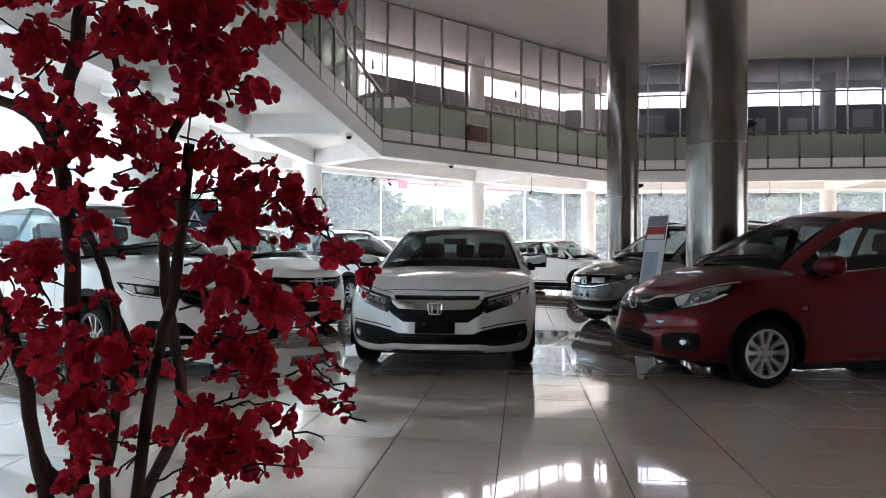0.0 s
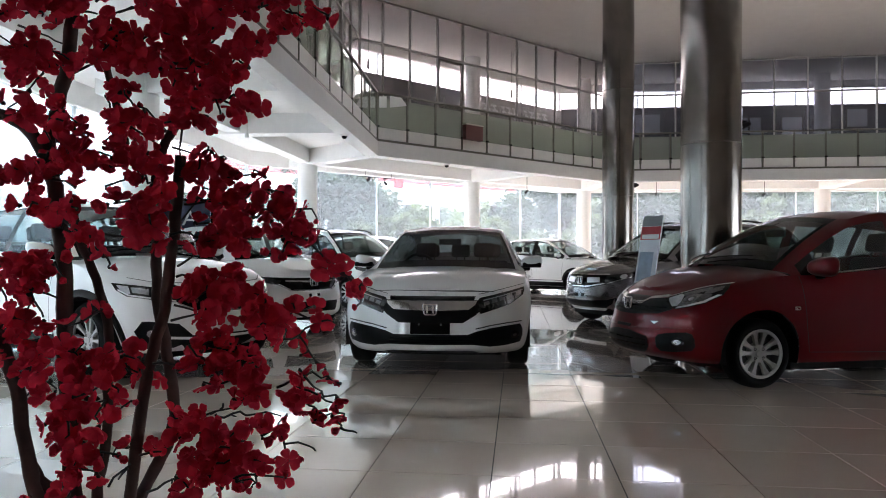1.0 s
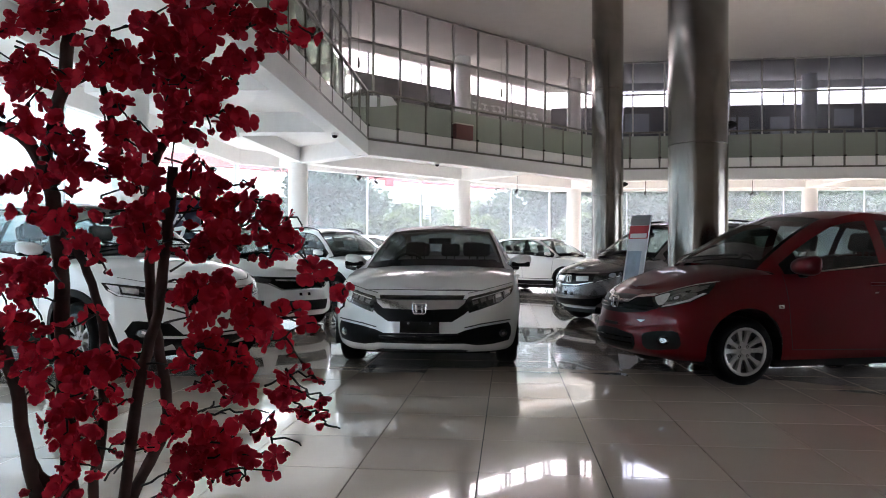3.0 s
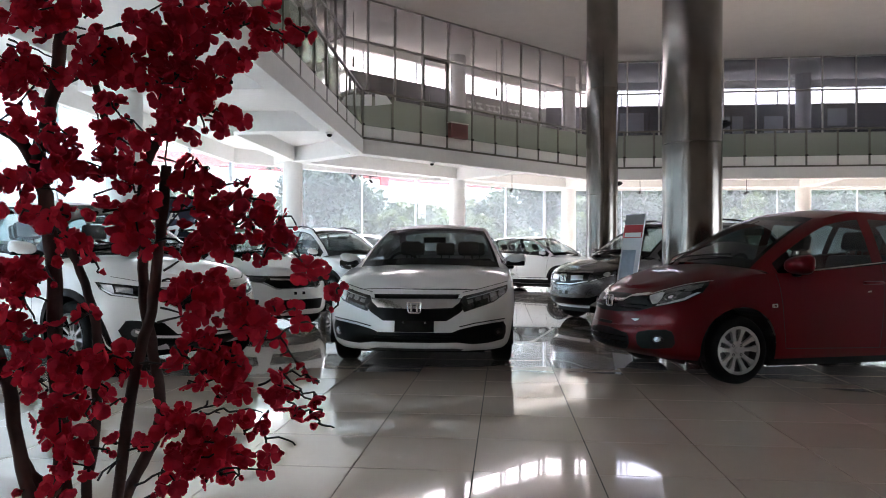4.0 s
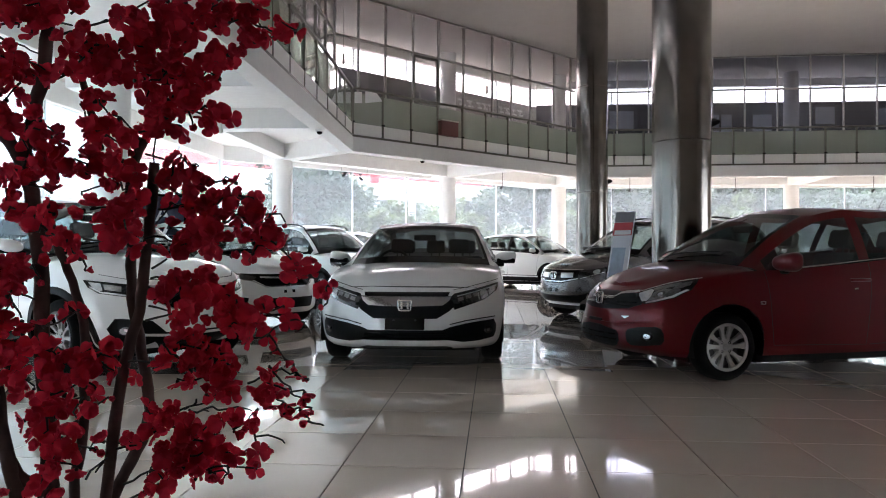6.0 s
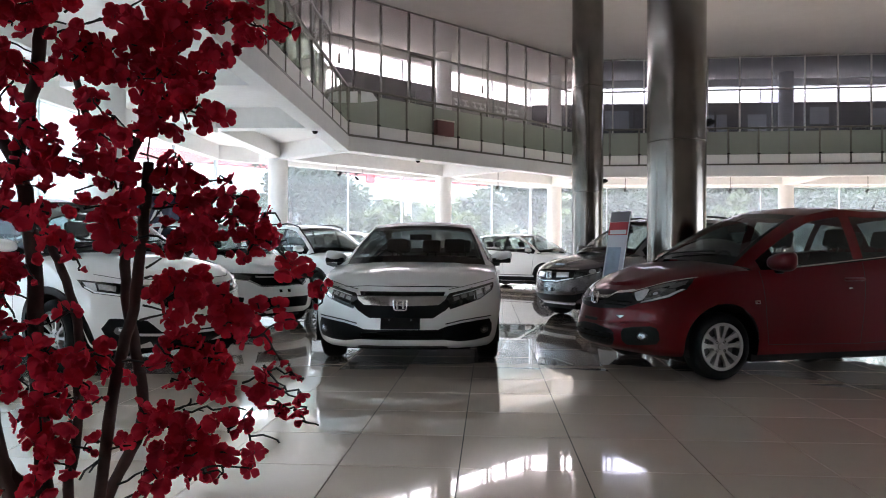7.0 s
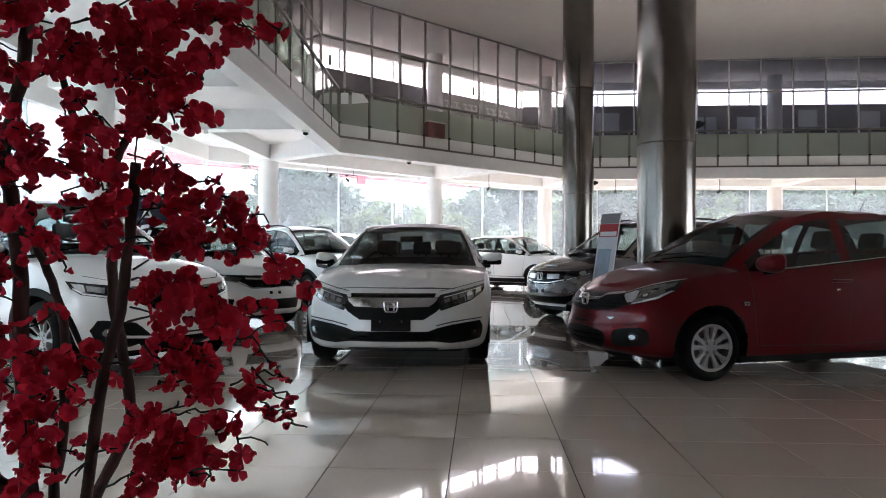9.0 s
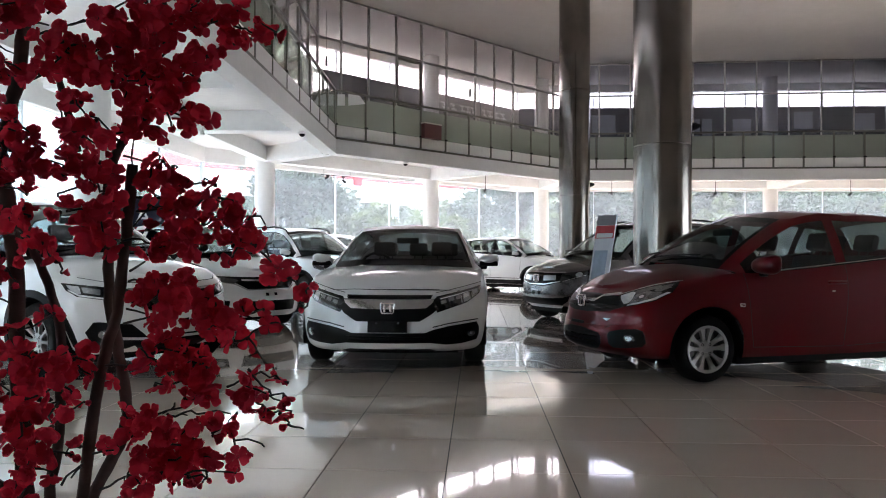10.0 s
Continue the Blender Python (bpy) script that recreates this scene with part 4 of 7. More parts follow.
# ---- car shapes (metres from the front axle; front towards -y) ----
SEDAN = dict(
    glass=M_CAR_GLASS, wipers=(), pillar=0.96, skirt=-0.012, skirt_depth=0.105,
    W=1.80, L=4.65, FO=0.93, WB=2.70, R=0.325, rim=0.215, spokes=10, nf=2.35, cl=0.80, cowl=0.28, deck=3.1,
    sill=[(-0.93, 0.205), (-0.5, 0.185), (0.4, 0.175), (2.3, 0.175), (3.2, 0.22), (3.72, 0.27)],
    belt=[(-0.93, 0.685), (-0.7, 0.725), (-0.3, 0.80), (0.3, 0.885), (0.8, 0.925), (1.6, 0.945), (2.5, 0.97), (3.3, 1.03), (3.72, 1.0)],
    nose=[(0, 0.14), (0.08, 0.05), (0.25, 0.0), (0.5, 0.012), (0.7, 0.03), (0.85, 0.06), (0.95, 0.12), (1.0, 0.24)],
    tail=[(0, 0.12), (0.2, 0.02), (0.5, 0.0), (0.8, 0.05), (1.0, 0.16)],
    crown=[(-0.7, 0.012), (-0.3, 0.045), (0.3, 0.06), (3.0, 0.03), (3.7, 0.02)],
    cabin=[(0.775, 0.50, 0.905, 0.20, 0.950), (0.585, 1.30, 1.325, 1.16, 1.360), (0.57, 1.75, 1.350, 1.75, 1.395), (0.555, 2.35, 1.315, 2.40, 1.37), (0.66, 3.20, 1.03, 3.28, 1.05)],
    windows=[(0.72, 1.50), (1.60, 2.40), (2.46, 2.80)], belt_chrome=2, mirror=(0.72, 1.0), seat_y=1.62, seat_z=0.42,
    doors=[[(0.42, 0.9), (0.47, 0.55), (0.50, 0.26), (1.55, 0.24), (1.57, 9)], [(1.57, 0.24), (2.3, 0.26), (2.62, 0.72), (2.66, 9)]], handles=[(1.4, 0.82), (2.45, 0.85)],
    emblem=(0.592, 0.058), emblem_lift=0.04,
    face=[
        ("grille_slot", [(-0.37, 0.666), (0.37, 0.666), (0.385, 0.698), (-0.385, 0.698)], M_GLOSSBLACK, 0.004, False, "black gap under the bonnet"),
        ("grille", [(-0.45, 0.60), (-0.39, 0.54), (-0.28, 0.473), (0.28, 0.473), (0.39, 0.54), (0.45, 0.60), (0.42, 0.65), (-0.42, 0.65)], M_BLACK, 0.006, False, "black grille"),
        ("chrome_wing", [(-0.40, 0.660), (-0.385, 0.63), (-0.33, 0.588), (-0.08, 0.580), (0.08, 0.580), (0.33, 0.588), (0.385, 0.63), (0.40, 0.660)], M_CHROME, 0.022, False, "brushed chrome bar"),
        ("headlight", [(0.392, 0.65), (0.42, 0.685), (0.553, 0.712), (0.70, 0.745), (0.815, 0.772), (0.815, 0.735), (0.80, 0.70), (0.69, 0.628), (0.55, 0.585), (0.43, 0.548), (0.40, 0.60)], M_LAMP_DARK, 0.007, True, "clear headlight"),
        ("lamp_bowl", [(0.632, 0.690), (0.70, 0.712), (0.795, 0.742), (0.792, 0.705), (0.69, 0.638), (0.64, 0.628)], M_LAMP_CLEAR, 0.009, True, "ribbed clear lamp bowl"),
        ("lamp_lens", [(0.455, 0.648), (0.501, 0.660), (0.511, 0.632), (0.463, 0.618)], M_LAMP_MID, 0.011, True, ""),
        ("lamp_lens", [(0.521, 0.673), (0.567, 0.685), (0.577, 0.651), (0.529, 0.637)], M_LAMP_MID, 0.011, True, ""),
        ("lamp_lens", [(0.587, 0.687), (0.625, 0.697), (0.635, 0.665), (0.595, 0.655)], M_LAMP_MID, 0.011, True, ""),
        ("lamp_lens", [(0.655, 0.705), (0.700, 0.718), (0.708, 0.684), (0.662, 0.668)], M_LAMP_BRIGHT, 0.012, True, ""),
        ("lamp_rib", [(0.712, 0.722), (0.722, 0.725), (0.735, 0.668), (0.725, 0.662)], M_LAMP_DARK, 0.012, True, ""),
        ("lamp_rib", [(0.640, 0.690), (0.650, 0.692), (0.662, 0.632), (0.652, 0.629)], M_LAMP_DARK, 0.012, True, ""),
        ("lamp_lens", [(0.735, 0.728), (0.785, 0.742), (0.785, 0.712), (0.742, 0.694)], M_LAMP_BRIGHT, 0.012, True, ""),
        ("lamp_brow", [(0.45, 0.668), (0.60, 0.702), (0.80, 0.752), (0.80, 0.744), (0.60, 0.694), (0.45, 0.660)], M_LAMP_BRIGHT, 0.012, True, ""),
        ("plate", [(-0.172, 0.478), (0.172, 0.478), (0.172, 0.380), (-0.172, 0.380)], M_GLOSSBLACK, 0.02, False, "blank black number plate"),
        ("lower_grille", [(-0.37, 0.374), (0.37, 0.374), (0.38, 0.284), (-0.38, 0.284)], M_BLACK, 0.004, False, "black lower grille"),
        ("fog_surround", [(0.33, 0.376), (0.395, 0.400), (0.525, 0.427), (0.66, 0.442), (0.775, 0.449), (0.798, 0.40), (0.797, 0.34), (0.776, 0.284), (0.64, 0.266), (0.508, 0.262), (0.363, 0.286)], M_BLACK, 0.009, True, "black fog lamp surround"),
        ("front_lip", [(-0.35, 0.224), (0.35, 0.224), (0.42, 0.208), (0.38, 0.190), (-0.38, 0.190), (-0.42, 0.208)], M_BLACK, 0.012, False, "black lip"),
    ],
    lines=[("fog_trim", [(0.40, 0.410), (0.525, 0.438), (0.66, 0.453), (0.782, 0.460)], 0.015, M_SILVER, 0.014, True),
           ("fog_trim", [(0.792, 0.455), (0.803, 0.40), (0.803, 0.35), (0.785, 0.295)], 0.009, M_SILVER, 0.014, True),
           ("fog_gap", [(0.39, 0.422), (0.525, 0.450), (0.66, 0.465), (0.79, 0.472)], 0.009, M_SEAMLINE, 0.004, True),
           ("lamp_trim", [(0.41, 0.700), (0.553, 0.727), (0.70, 0.760), (0.82, 0.786)], 0.015, M_SILVER, 0.010, True),
           ("lamp_gap", [(0.41, 0.714), (0.553, 0.741), (0.70, 0.774), (0.82, 0.800)], 0.005, M_SEAMLINE, 0.003, True),
           ("wing_edge", [(-0.41, 0.664), (0.41, 0.664)], 0.005, M_SEAMLINE, 0.024, False),
           ("grille_bar", [(-0.36, 0.350), (0.36, 0.350)], 0.007, M_GLOSSBLACK, 0.014, False),
           ("grille_bar", [(-0.36, 0.328), (0.36, 0.328)], 0.007, M_GLOSSBLACK, 0.014, False),
           ("grille_bar", [(-0.37, 0.306), (0.37, 0.306)], 0.007, M_GLOSSBLACK, 0.014, False),
           ("bonnet_gap", [(-0.62, 0.730), (-0.53, 0.733), (-0.34, 0.742), (0.34, 0.742), (0.53, 0.733), (0.62, 0.730)], 0.005, M_SEAMLINE, 0.002, False)],
    rounds=[("fog_lamp", 0.728, 0.357, 0.036, M_LAMP_GLASS, 0.014), ("fog_bulb", 0.728, 0.357, 0.016, M_LAMP_CLEAR, 0.018), ("plate_bolt", 0.095, 0.462, 0.009, M_LAMP_CLEAR, 0.024)],
)
HATCH = dict(
    glass=M_CAR_GLASS_MID, pillar=0.89,
    W=1.68, L=3.84, FO=0.83, WB=2.405, R=0.286, rim=0.200, spokes=10, nf=2.3, cl=0.80, cowl=0.08, deck=2.95,
    sill=[(-0.76, 0.20), (-0.4, 0.175), (0.4, 0.18), (2.0, 0.18), (2.6, 0.2), (3.04, 0.28)],
    belt=[(-0.76, 0.70), (-0.55, 0.755), (-0.2, 0.845), (0.15, 0.895), (0.6, 0.912), (1.3, 0.965), (2.1, 1.04), (2.7, 1.09), (3.04, 1.06)],
    nose=[(0, 0.12), (0.08, 0.03), (0.22, 0.0), (0.38, 0.004), (0.5, 0.03), (0.7, 0.055), (0.85, 0.09), (0.95, 0.15), (1.0, 0.26)],
    tail=[(0, 0.12), (0.2, 0.02), (0.5, 0.0), (0.8, 0.05), (1.0, 0.1)],
    crown=[(-0.6, 0.02), (-0.2, 0.065), (0.1, 0.075), (2.9, 0.03), (3.0, 0.02)],
    cabin=[(0.70, 0.30, 0.925, -0.02, 0.99), (0.565, 1.02, 1.385, 0.86, 1.43), (0.575, 1.65, 1.435, 1.65, 1.485), (0.545, 2.60, 1.37, 2.66, 1.43), (0.68, 2.96, 1.06, 3.0, 1.06)],
    windows=[(0.56, 1.36), (1.47, 2.22), (2.3, 2.6)], belt_chrome=2, mirror=(0.56, 0.975), seat_y=1.42, seat_z=0.48,
    doors=[[(0.36, 0.9), (0.40, 0.5), (0.44, 0.27), (1.40, 0.25), (1.44, 9)], [(1.44, 0.25), (1.95, 0.27), (2.25, 0.7), (2.28, 9)]], handles=[(1.31, 0.82), (2.12, 0.90)],
    emblem=(0.645, 0.062), emblem_lift=0.04,
    face=[
        ("grille", [(-0.40, 0.70), (-0.50, 0.63), (-0.503, 0.612), (-0.40, 0.572), (-0.12, 0.55), (0.12, 0.55), (0.40, 0.572), (0.503, 0.612), (0.50, 0.63), (0.40, 0.70), (0.1, 0.712), (-0.1, 0.712)], M_BLACK, 0.006, False, "black grille"),
        ("headlight", [(0.395, 0.70), (0.47, 0.745), (0.544, 0.78), (0.62, 0.81), (0.70, 0.835), (0.73, 0.80), (0.74, 0.745), (0.688, 0.672), (0.60, 0.635), (0.53, 0.615), (0.49, 0.628)], M_LAMP_DARK, 0.007, True, "clear headlight"),
        ("lamp_shade", [(0.50, 0.748), (0.56, 0.778), (0.64, 0.808), (0.645, 0.775), (0.60, 0.752), (0.55, 0.722)], M_LAMP_MID, 0.010, True, "dark lamp inner"),
        ("lamp_shade", [(0.64, 0.745), (0.69, 0.75), (0.70, 0.725), (0.665, 0.69), (0.63, 0.69)], M_LAMP_MID, 0.010, True, "dark lamp inner"),
        ("reflector", [(0.425, 0.705), (0.49, 0.742), (0.525, 0.735), (0.545, 0.69), (0.535, 0.645), (0.50, 0.638)], M_LAMP_BRIGHT, 0.010, True, "chromed lamp bowl"),
        ("lamp_bowl", [(0.548, 0.722), (0.60, 0.750), (0.645, 0.748), (0.66, 0.70), (0.62, 0.664), (0.542, 0.646)], M_LAMP_CLEAR, 0.0095, True, "clear lamp bowl"),
        ("lamp_strip", [(0.53, 0.622), (0.60, 0.642), (0.686, 0.680), (0.735, 0.745), (0.72, 0.748), (0.675, 0.695), (0.60, 0.658), (0.535, 0.637)], M_LAMP_BRIGHT, 0.011, True, ""),
        ("indicator", [(0.635, 0.79), (0.695, 0.818), (0.715, 0.785), (0.68, 0.752), (0.645, 0.75)], M_LAMP_MID, 0.010, True, "clear indicator"),
        ("lower_grille", [(-0.33, 0.378), (-0.11, 0.41), (0.11, 0.41), (0.33, 0.378), (0.355, 0.35), (0.355, 0.29), (0.32, 0.25), (0.26, 0.228), (-0.26, 0.228), (-0.32, 0.25), (-0.355, 0.29), (-0.355, 0.35)], M_BLACK, 0.005, False, "black lower grille"),
        ("fog_surround", [(0.43, 0.37), (0.445, 0.40), (0.52, 0.42), (0.63, 0.432), (0.662, 0.418), (0.676, 0.38), (0.677, 0.32), (0.655, 0.282), (0.56, 0.264), (0.46, 0.26), (0.435, 0.29)], M_BLACK, 0.005, True, "black fog lamp surround"),
        ("tow_cover", [(0.34, 0.505), (0.42, 0.508), (0.385, 0.484)], M_SILVER, 0.004, False, ""),
        ("plate_mount", [(-0.14, 0.462), (0.10, 0.462), (0.10, 0.438), (-0.14, 0.438)], M_BLACK, 0.008, False, ""),
    ],
    lines=[("chrome_wing", [(-0.40, 0.722), (-0.24, 0.703), (-0.19, 0.660), (-0.08, 0.655), (0.08, 0.655), (0.19, 0.660), (0.24, 0.703), (0.40, 0.722)], 0.026, M_CHROME, 0.02, False),
           ("lamp_trim", [(0.40, 0.712), (0.544, 0.790), (0.62, 0.820), (0.705, 0.843)], 0.010, M_CHROME, 0.012, True),
           ("grille_bar", [(-0.46, 0.625), (0.46, 0.625)], 0.008, M_GLOSSBLACK, 0.013, False),
           ("grille_bar", [(-0.42, 0.595), (0.42, 0.595)], 0.008, M_GLOSSBLACK, 0.013, False),
           ("grille_bar", [(-0.33, 0.345), (0.33, 0.345)], 0.010, M_GLOSSBLACK, 0.012, False),
           ("grille_bar", [(-0.33, 0.300), (0.33, 0.300)], 0.010, M_GLOSSBLACK, 0.012, False),
           ("bumper_crease", [(-0.66, 0.462), (-0.45, 0.452), (-0.40, 0.435), (0.40, 0.435), (0.45, 0.452), (0.66, 0.462)], 0.012, M_CAR_RED, 0.007, False)],
    rounds=[("projector", 0.600, 0.705, 0.026, M_LAMP_MID, 0.0125), ("projector_lens", 0.600, 0.705, 0.014, M_LAMP_BRIGHT, 0.015), ("fog_ring", 0.59, 0.347, 0.034, M_GLOSSBLACK, 0.010), ("fog_lamp", 0.59, 0.347, 0.021, M_LAMP_CLEAR, 0.014)],
    flank=[("side_indicator", [(0.28, 0.62), (0.335, 0.62), (0.335, 0.65), (0.28, 0.65)], M_CHROME), ("indicator_lens", [(0.288, 0.627), (0.327, 0.627), (0.327, 0.643), (0.288, 0.643)], M_CAR_RED),
           ("lock_button", [(1.25, 0.735), (1.29, 0.74), (1.285, 0.752), (1.25, 0.748)], M_CHROME)],
    sail=0.2, aerial=(2.35, 1.45), painted_frames=True, mirror_size=1.3, drop=0.0235, low=0.108,
)
SUV = dict(
    W=1.79, L=4.34, FO=0.86, WB=2.61, ax=-0.10, R=0.325, rim=0.222, spokes=10, dark_rim=True, nf=2.35, cl=0.80, cowl=0.12, deck=3.35, cladding=True,
    sill=[(-0.86, 0.24), (-0.4, 0.22), (0.4, 0.22), (2.2, 0.22), (3.0, 0.25), (3.48, 0.32)],
    belt=[(-0.86, 0.80), (-0.6, 0.85), (-0.2, 0.92), (0.2, 0.975), (0.8, 1.03), (1.6, 1.08), (2.5, 1.13), (3.48, 1.15)],
    nose=[(0, 0.14), (0.1, 0.04), (0.3, 0.0), (0.55, 0.01), (0.75, 0.03), (0.88, 0.06), (0.96, 0.12), (1.0, 0.22)],
    tail=[(0, 0.12), (0.2, 0.02), (0.5, 0.0), (0.8, 0.05), (1.0, 0.1)],
    crown=[(-0.7, 0.012), (-0.3, 0.045), (0.2, 0.055), (3.4, 0.03)],
    cabin=[(0.74, 0.36, 1.03, 0.06, 1.07), (0.60, 1.15, 1.50, 0.98, 1.545), (0.60, 1.75, 1.56, 1.75, 1.605), (0.56, 2.75, 1.49, 2.85, 1.55), (0.70, 3.30, 1.14, 3.36, 1.13)],
    windows=[(0.64, 1.46), (1.56, 2.40), (2.48, 2.9)], belt_chrome=1, mirror=(0.62, 1.10), seat_y=1.58, seat_z=0.58,
    doors=[[(0.42, 1.0), (0.47, 0.6), (0.50, 0.32), (1.50, 0.30), (1.52, 9)], [(1.52, 0.30), (2.15, 0.32), (2.45, 0.8), (2.5, 9)]], handles=[(1.34, 0.92), (2.32, 0.98)],
    emblem=(0.675, 0.064), emblem_lift=0.035,
    face=[
        ("grille", [(-0.42, 0.755), (-0.42, 0.655), (-0.25, 0.575), (0.25, 0.575), (0.42, 0.655), (0.42, 0.755), (0.2, 0.745), (-0.2, 0.745)], M_GLOSSBLACK, 0.006, False, "gloss black grille"),
        ("headlight", [(0.40, 0.757), (0.566, 0.783), (0.70, 0.803), (0.785, 0.818), (0.775, 0.755), (0.732, 0.707), (0.566, 0.673), (0.40, 0.652)], M_LAMP_DARK, 0.007, True, "clear headlight"),
        ("lamp_lens", [(0.60, 0.765), (0.70, 0.783), (0.70, 0.738), (0.61, 0.718)], M_LAMP_CLEAR, 0.011, True, ""),
        ("lamp_bowl", [(0.712, 0.790), (0.768, 0.802), (0.758, 0.758), (0.728, 0.728), (0.712, 0.728)], M_LAMP_BRIGHT, 0.011, True, ""),
        ("lamp_lens", [(0.46, 0.745), (0.57, 0.762), (0.57, 0.725), (0.46, 0.705)], M_LAMP_CLEAR, 0.011, True, ""),
        ("bumper_corner", [(0.66, 0.50), (0.626, 0.502), (0.42, 0.475), (0.31, 0.375), (0.30, 0.33), (0.42, 0.27), (0.60, 0.27), (0.66, 0.33), (0.70, 0.42)], M_BLACK, 0.007, True, "black bumper corner"),
        ("bumper_mouth", [(-0.44, 0.372), (0.44, 0.372), (0.38, 0.30), (0.28, 0.228), (-0.28, 0.228), (-0.38, 0.30)], M_BLACK, 0.005, False, "black lower mouth"),
        ("holder_mark", [(0.045, 0.498), (0.085, 0.498), (0.085, 0.442), (0.045, 0.442)], M_GLOSSBLACK, 0.008, True, ""),
    ],
    lines=[("chrome_wing", [(-0.42, 0.762), (-0.2, 0.752), (0.2, 0.752), (0.42, 0.762)], 0.022, M_CHROME, 0.016, False),
           ("grille_trim", [(-0.42, 0.648), (-0.25, 0.570), (0.25, 0.570), (0.42, 0.648)], 0.012, M_CHROME, 0.014, False),
           ("lamp_trim", [(0.43, 0.665), (0.566, 0.685), (0.725, 0.717), (0.768, 0.760)], 0.014, M_SILVER, 0.012, True),
           ("skid_blade", [(-0.61, 0.41), (-0.50, 0.362), (-0.31, 0.348), (0.31, 0.348), (0.50, 0.372), (0.61, 0.41)], 0.022, M_SILVER, 0.022, False),
           ("bonnet_gap", [(-0.68, 0.86), (-0.54, 0.822), (-0.3, 0.812), (0.3, 0.812), (0.54, 0.822), (0.68, 0.86)], 0.005, M_SEAMLINE, 0.002, False)],
    rounds=[("fog_lamp", 0.60, 0.40, 0.034, M_LAMP_CLEAR, 0.016)],
)
MPV = dict(SUV, ax=0.0, W=1.735, L=4.45, FO=0.87, WB=2.66, R=0.32, rim=0.205, roof_rails=True, deck=3.42,
    cabin=[(0.73, 0.34, 1.02, 0.02, 1.06), (0.60, 1.10, 1.52, 0.94, 1.57), (0.61, 1.8, 1.595, 1.8, 1.645), (0.58, 3.0, 1.54, 3.08, 1.60), (0.70, 3.45, 1.15, 3.5, 1.14)],
    windows=[(0.62, 1.44), (1.54, 2.40), (2.48, 3.08)],
    emblem=(0.70, 0.066),
    face=[
        ("grille", [(-0.50, 0.785), (-0.46, 0.64), (-0.19, 0.58), (0.19, 0.58), (0.46, 0.64), (0.50, 0.785)], M_GLOSSBLACK, 0.006, False, "gloss black grille"),
        ("chrome_panel", [(0.14, 0.740), (0.37, 0.745), (0.385, 0.672), (0.16, 0.662)], M_LAMP_BRIGHT, 0.014, True, "chrome grille panel"),
        ("headlight", [(0.46, 0.78), (0.62, 0.80), (0.75, 0.838), (0.80, 0.84), (0.80, 0.785), (0.74, 0.745), (0.62, 0.69), (0.46, 0.635)], M_LAMP_GLASS, 0.007, True, "clear headlight"),
        ("bumper_mouth", [(-0.60, 0.44), (-0.50, 0.405), (-0.24, 0.39), (0.24, 0.39), (0.50, 0.405), (0.60, 0.44), (0.56, 0.35), (0.44, 0.285), (-0.44, 0.285), (-0.56, 0.35)], M_BLACK, 0.007, False, "black lower mouth"),
        ("skid_plate", [(-0.43, 0.278), (0.43, 0.278), (0.38, 0.238), (-0.38, 0.238)], M_SILVER, 0.010, False, "silver skid plate"),
        ("fog_surround", [(0.60, 0.44), (0.74, 0.48), (0.76, 0.36), (0.62, 0.30)], M_BLACK, 0.006, True, "black fog lamp surround"),
        ("plate_bolt", [(0.05, 0.50), (0.10, 0.50), (0.10, 0.445), (0.05, 0.445)], M_GLOSSBLACK, 0.01, True, ""),
    ],
    lines=[("chrome_wing", [(-0.47, 0.655), (-0.19, 0.605), (0.19, 0.605), (0.47, 0.655)], 0.016, M_CHROME, 0.018, False),
           ("chrome_edge", [(-0.50, 0.795), (-0.2, 0.79), (0.2, 0.79), (0.50, 0.795)], 0.016, M_CHROME, 0.014, False),
           ("lamp_trim", [(0.50, 0.655), (0.62, 0.70), (0.74, 0.755)], 0.010, M_CHROME, 0.012, True)],
    rounds=[("projector", 0.67, 0.765, 0.034, M_LAMP_BRIGHT, 0.012), ("fog_lamp", 0.69, 0.40, 0.034, M_LAMP_CLEAR, 0.014)],
)
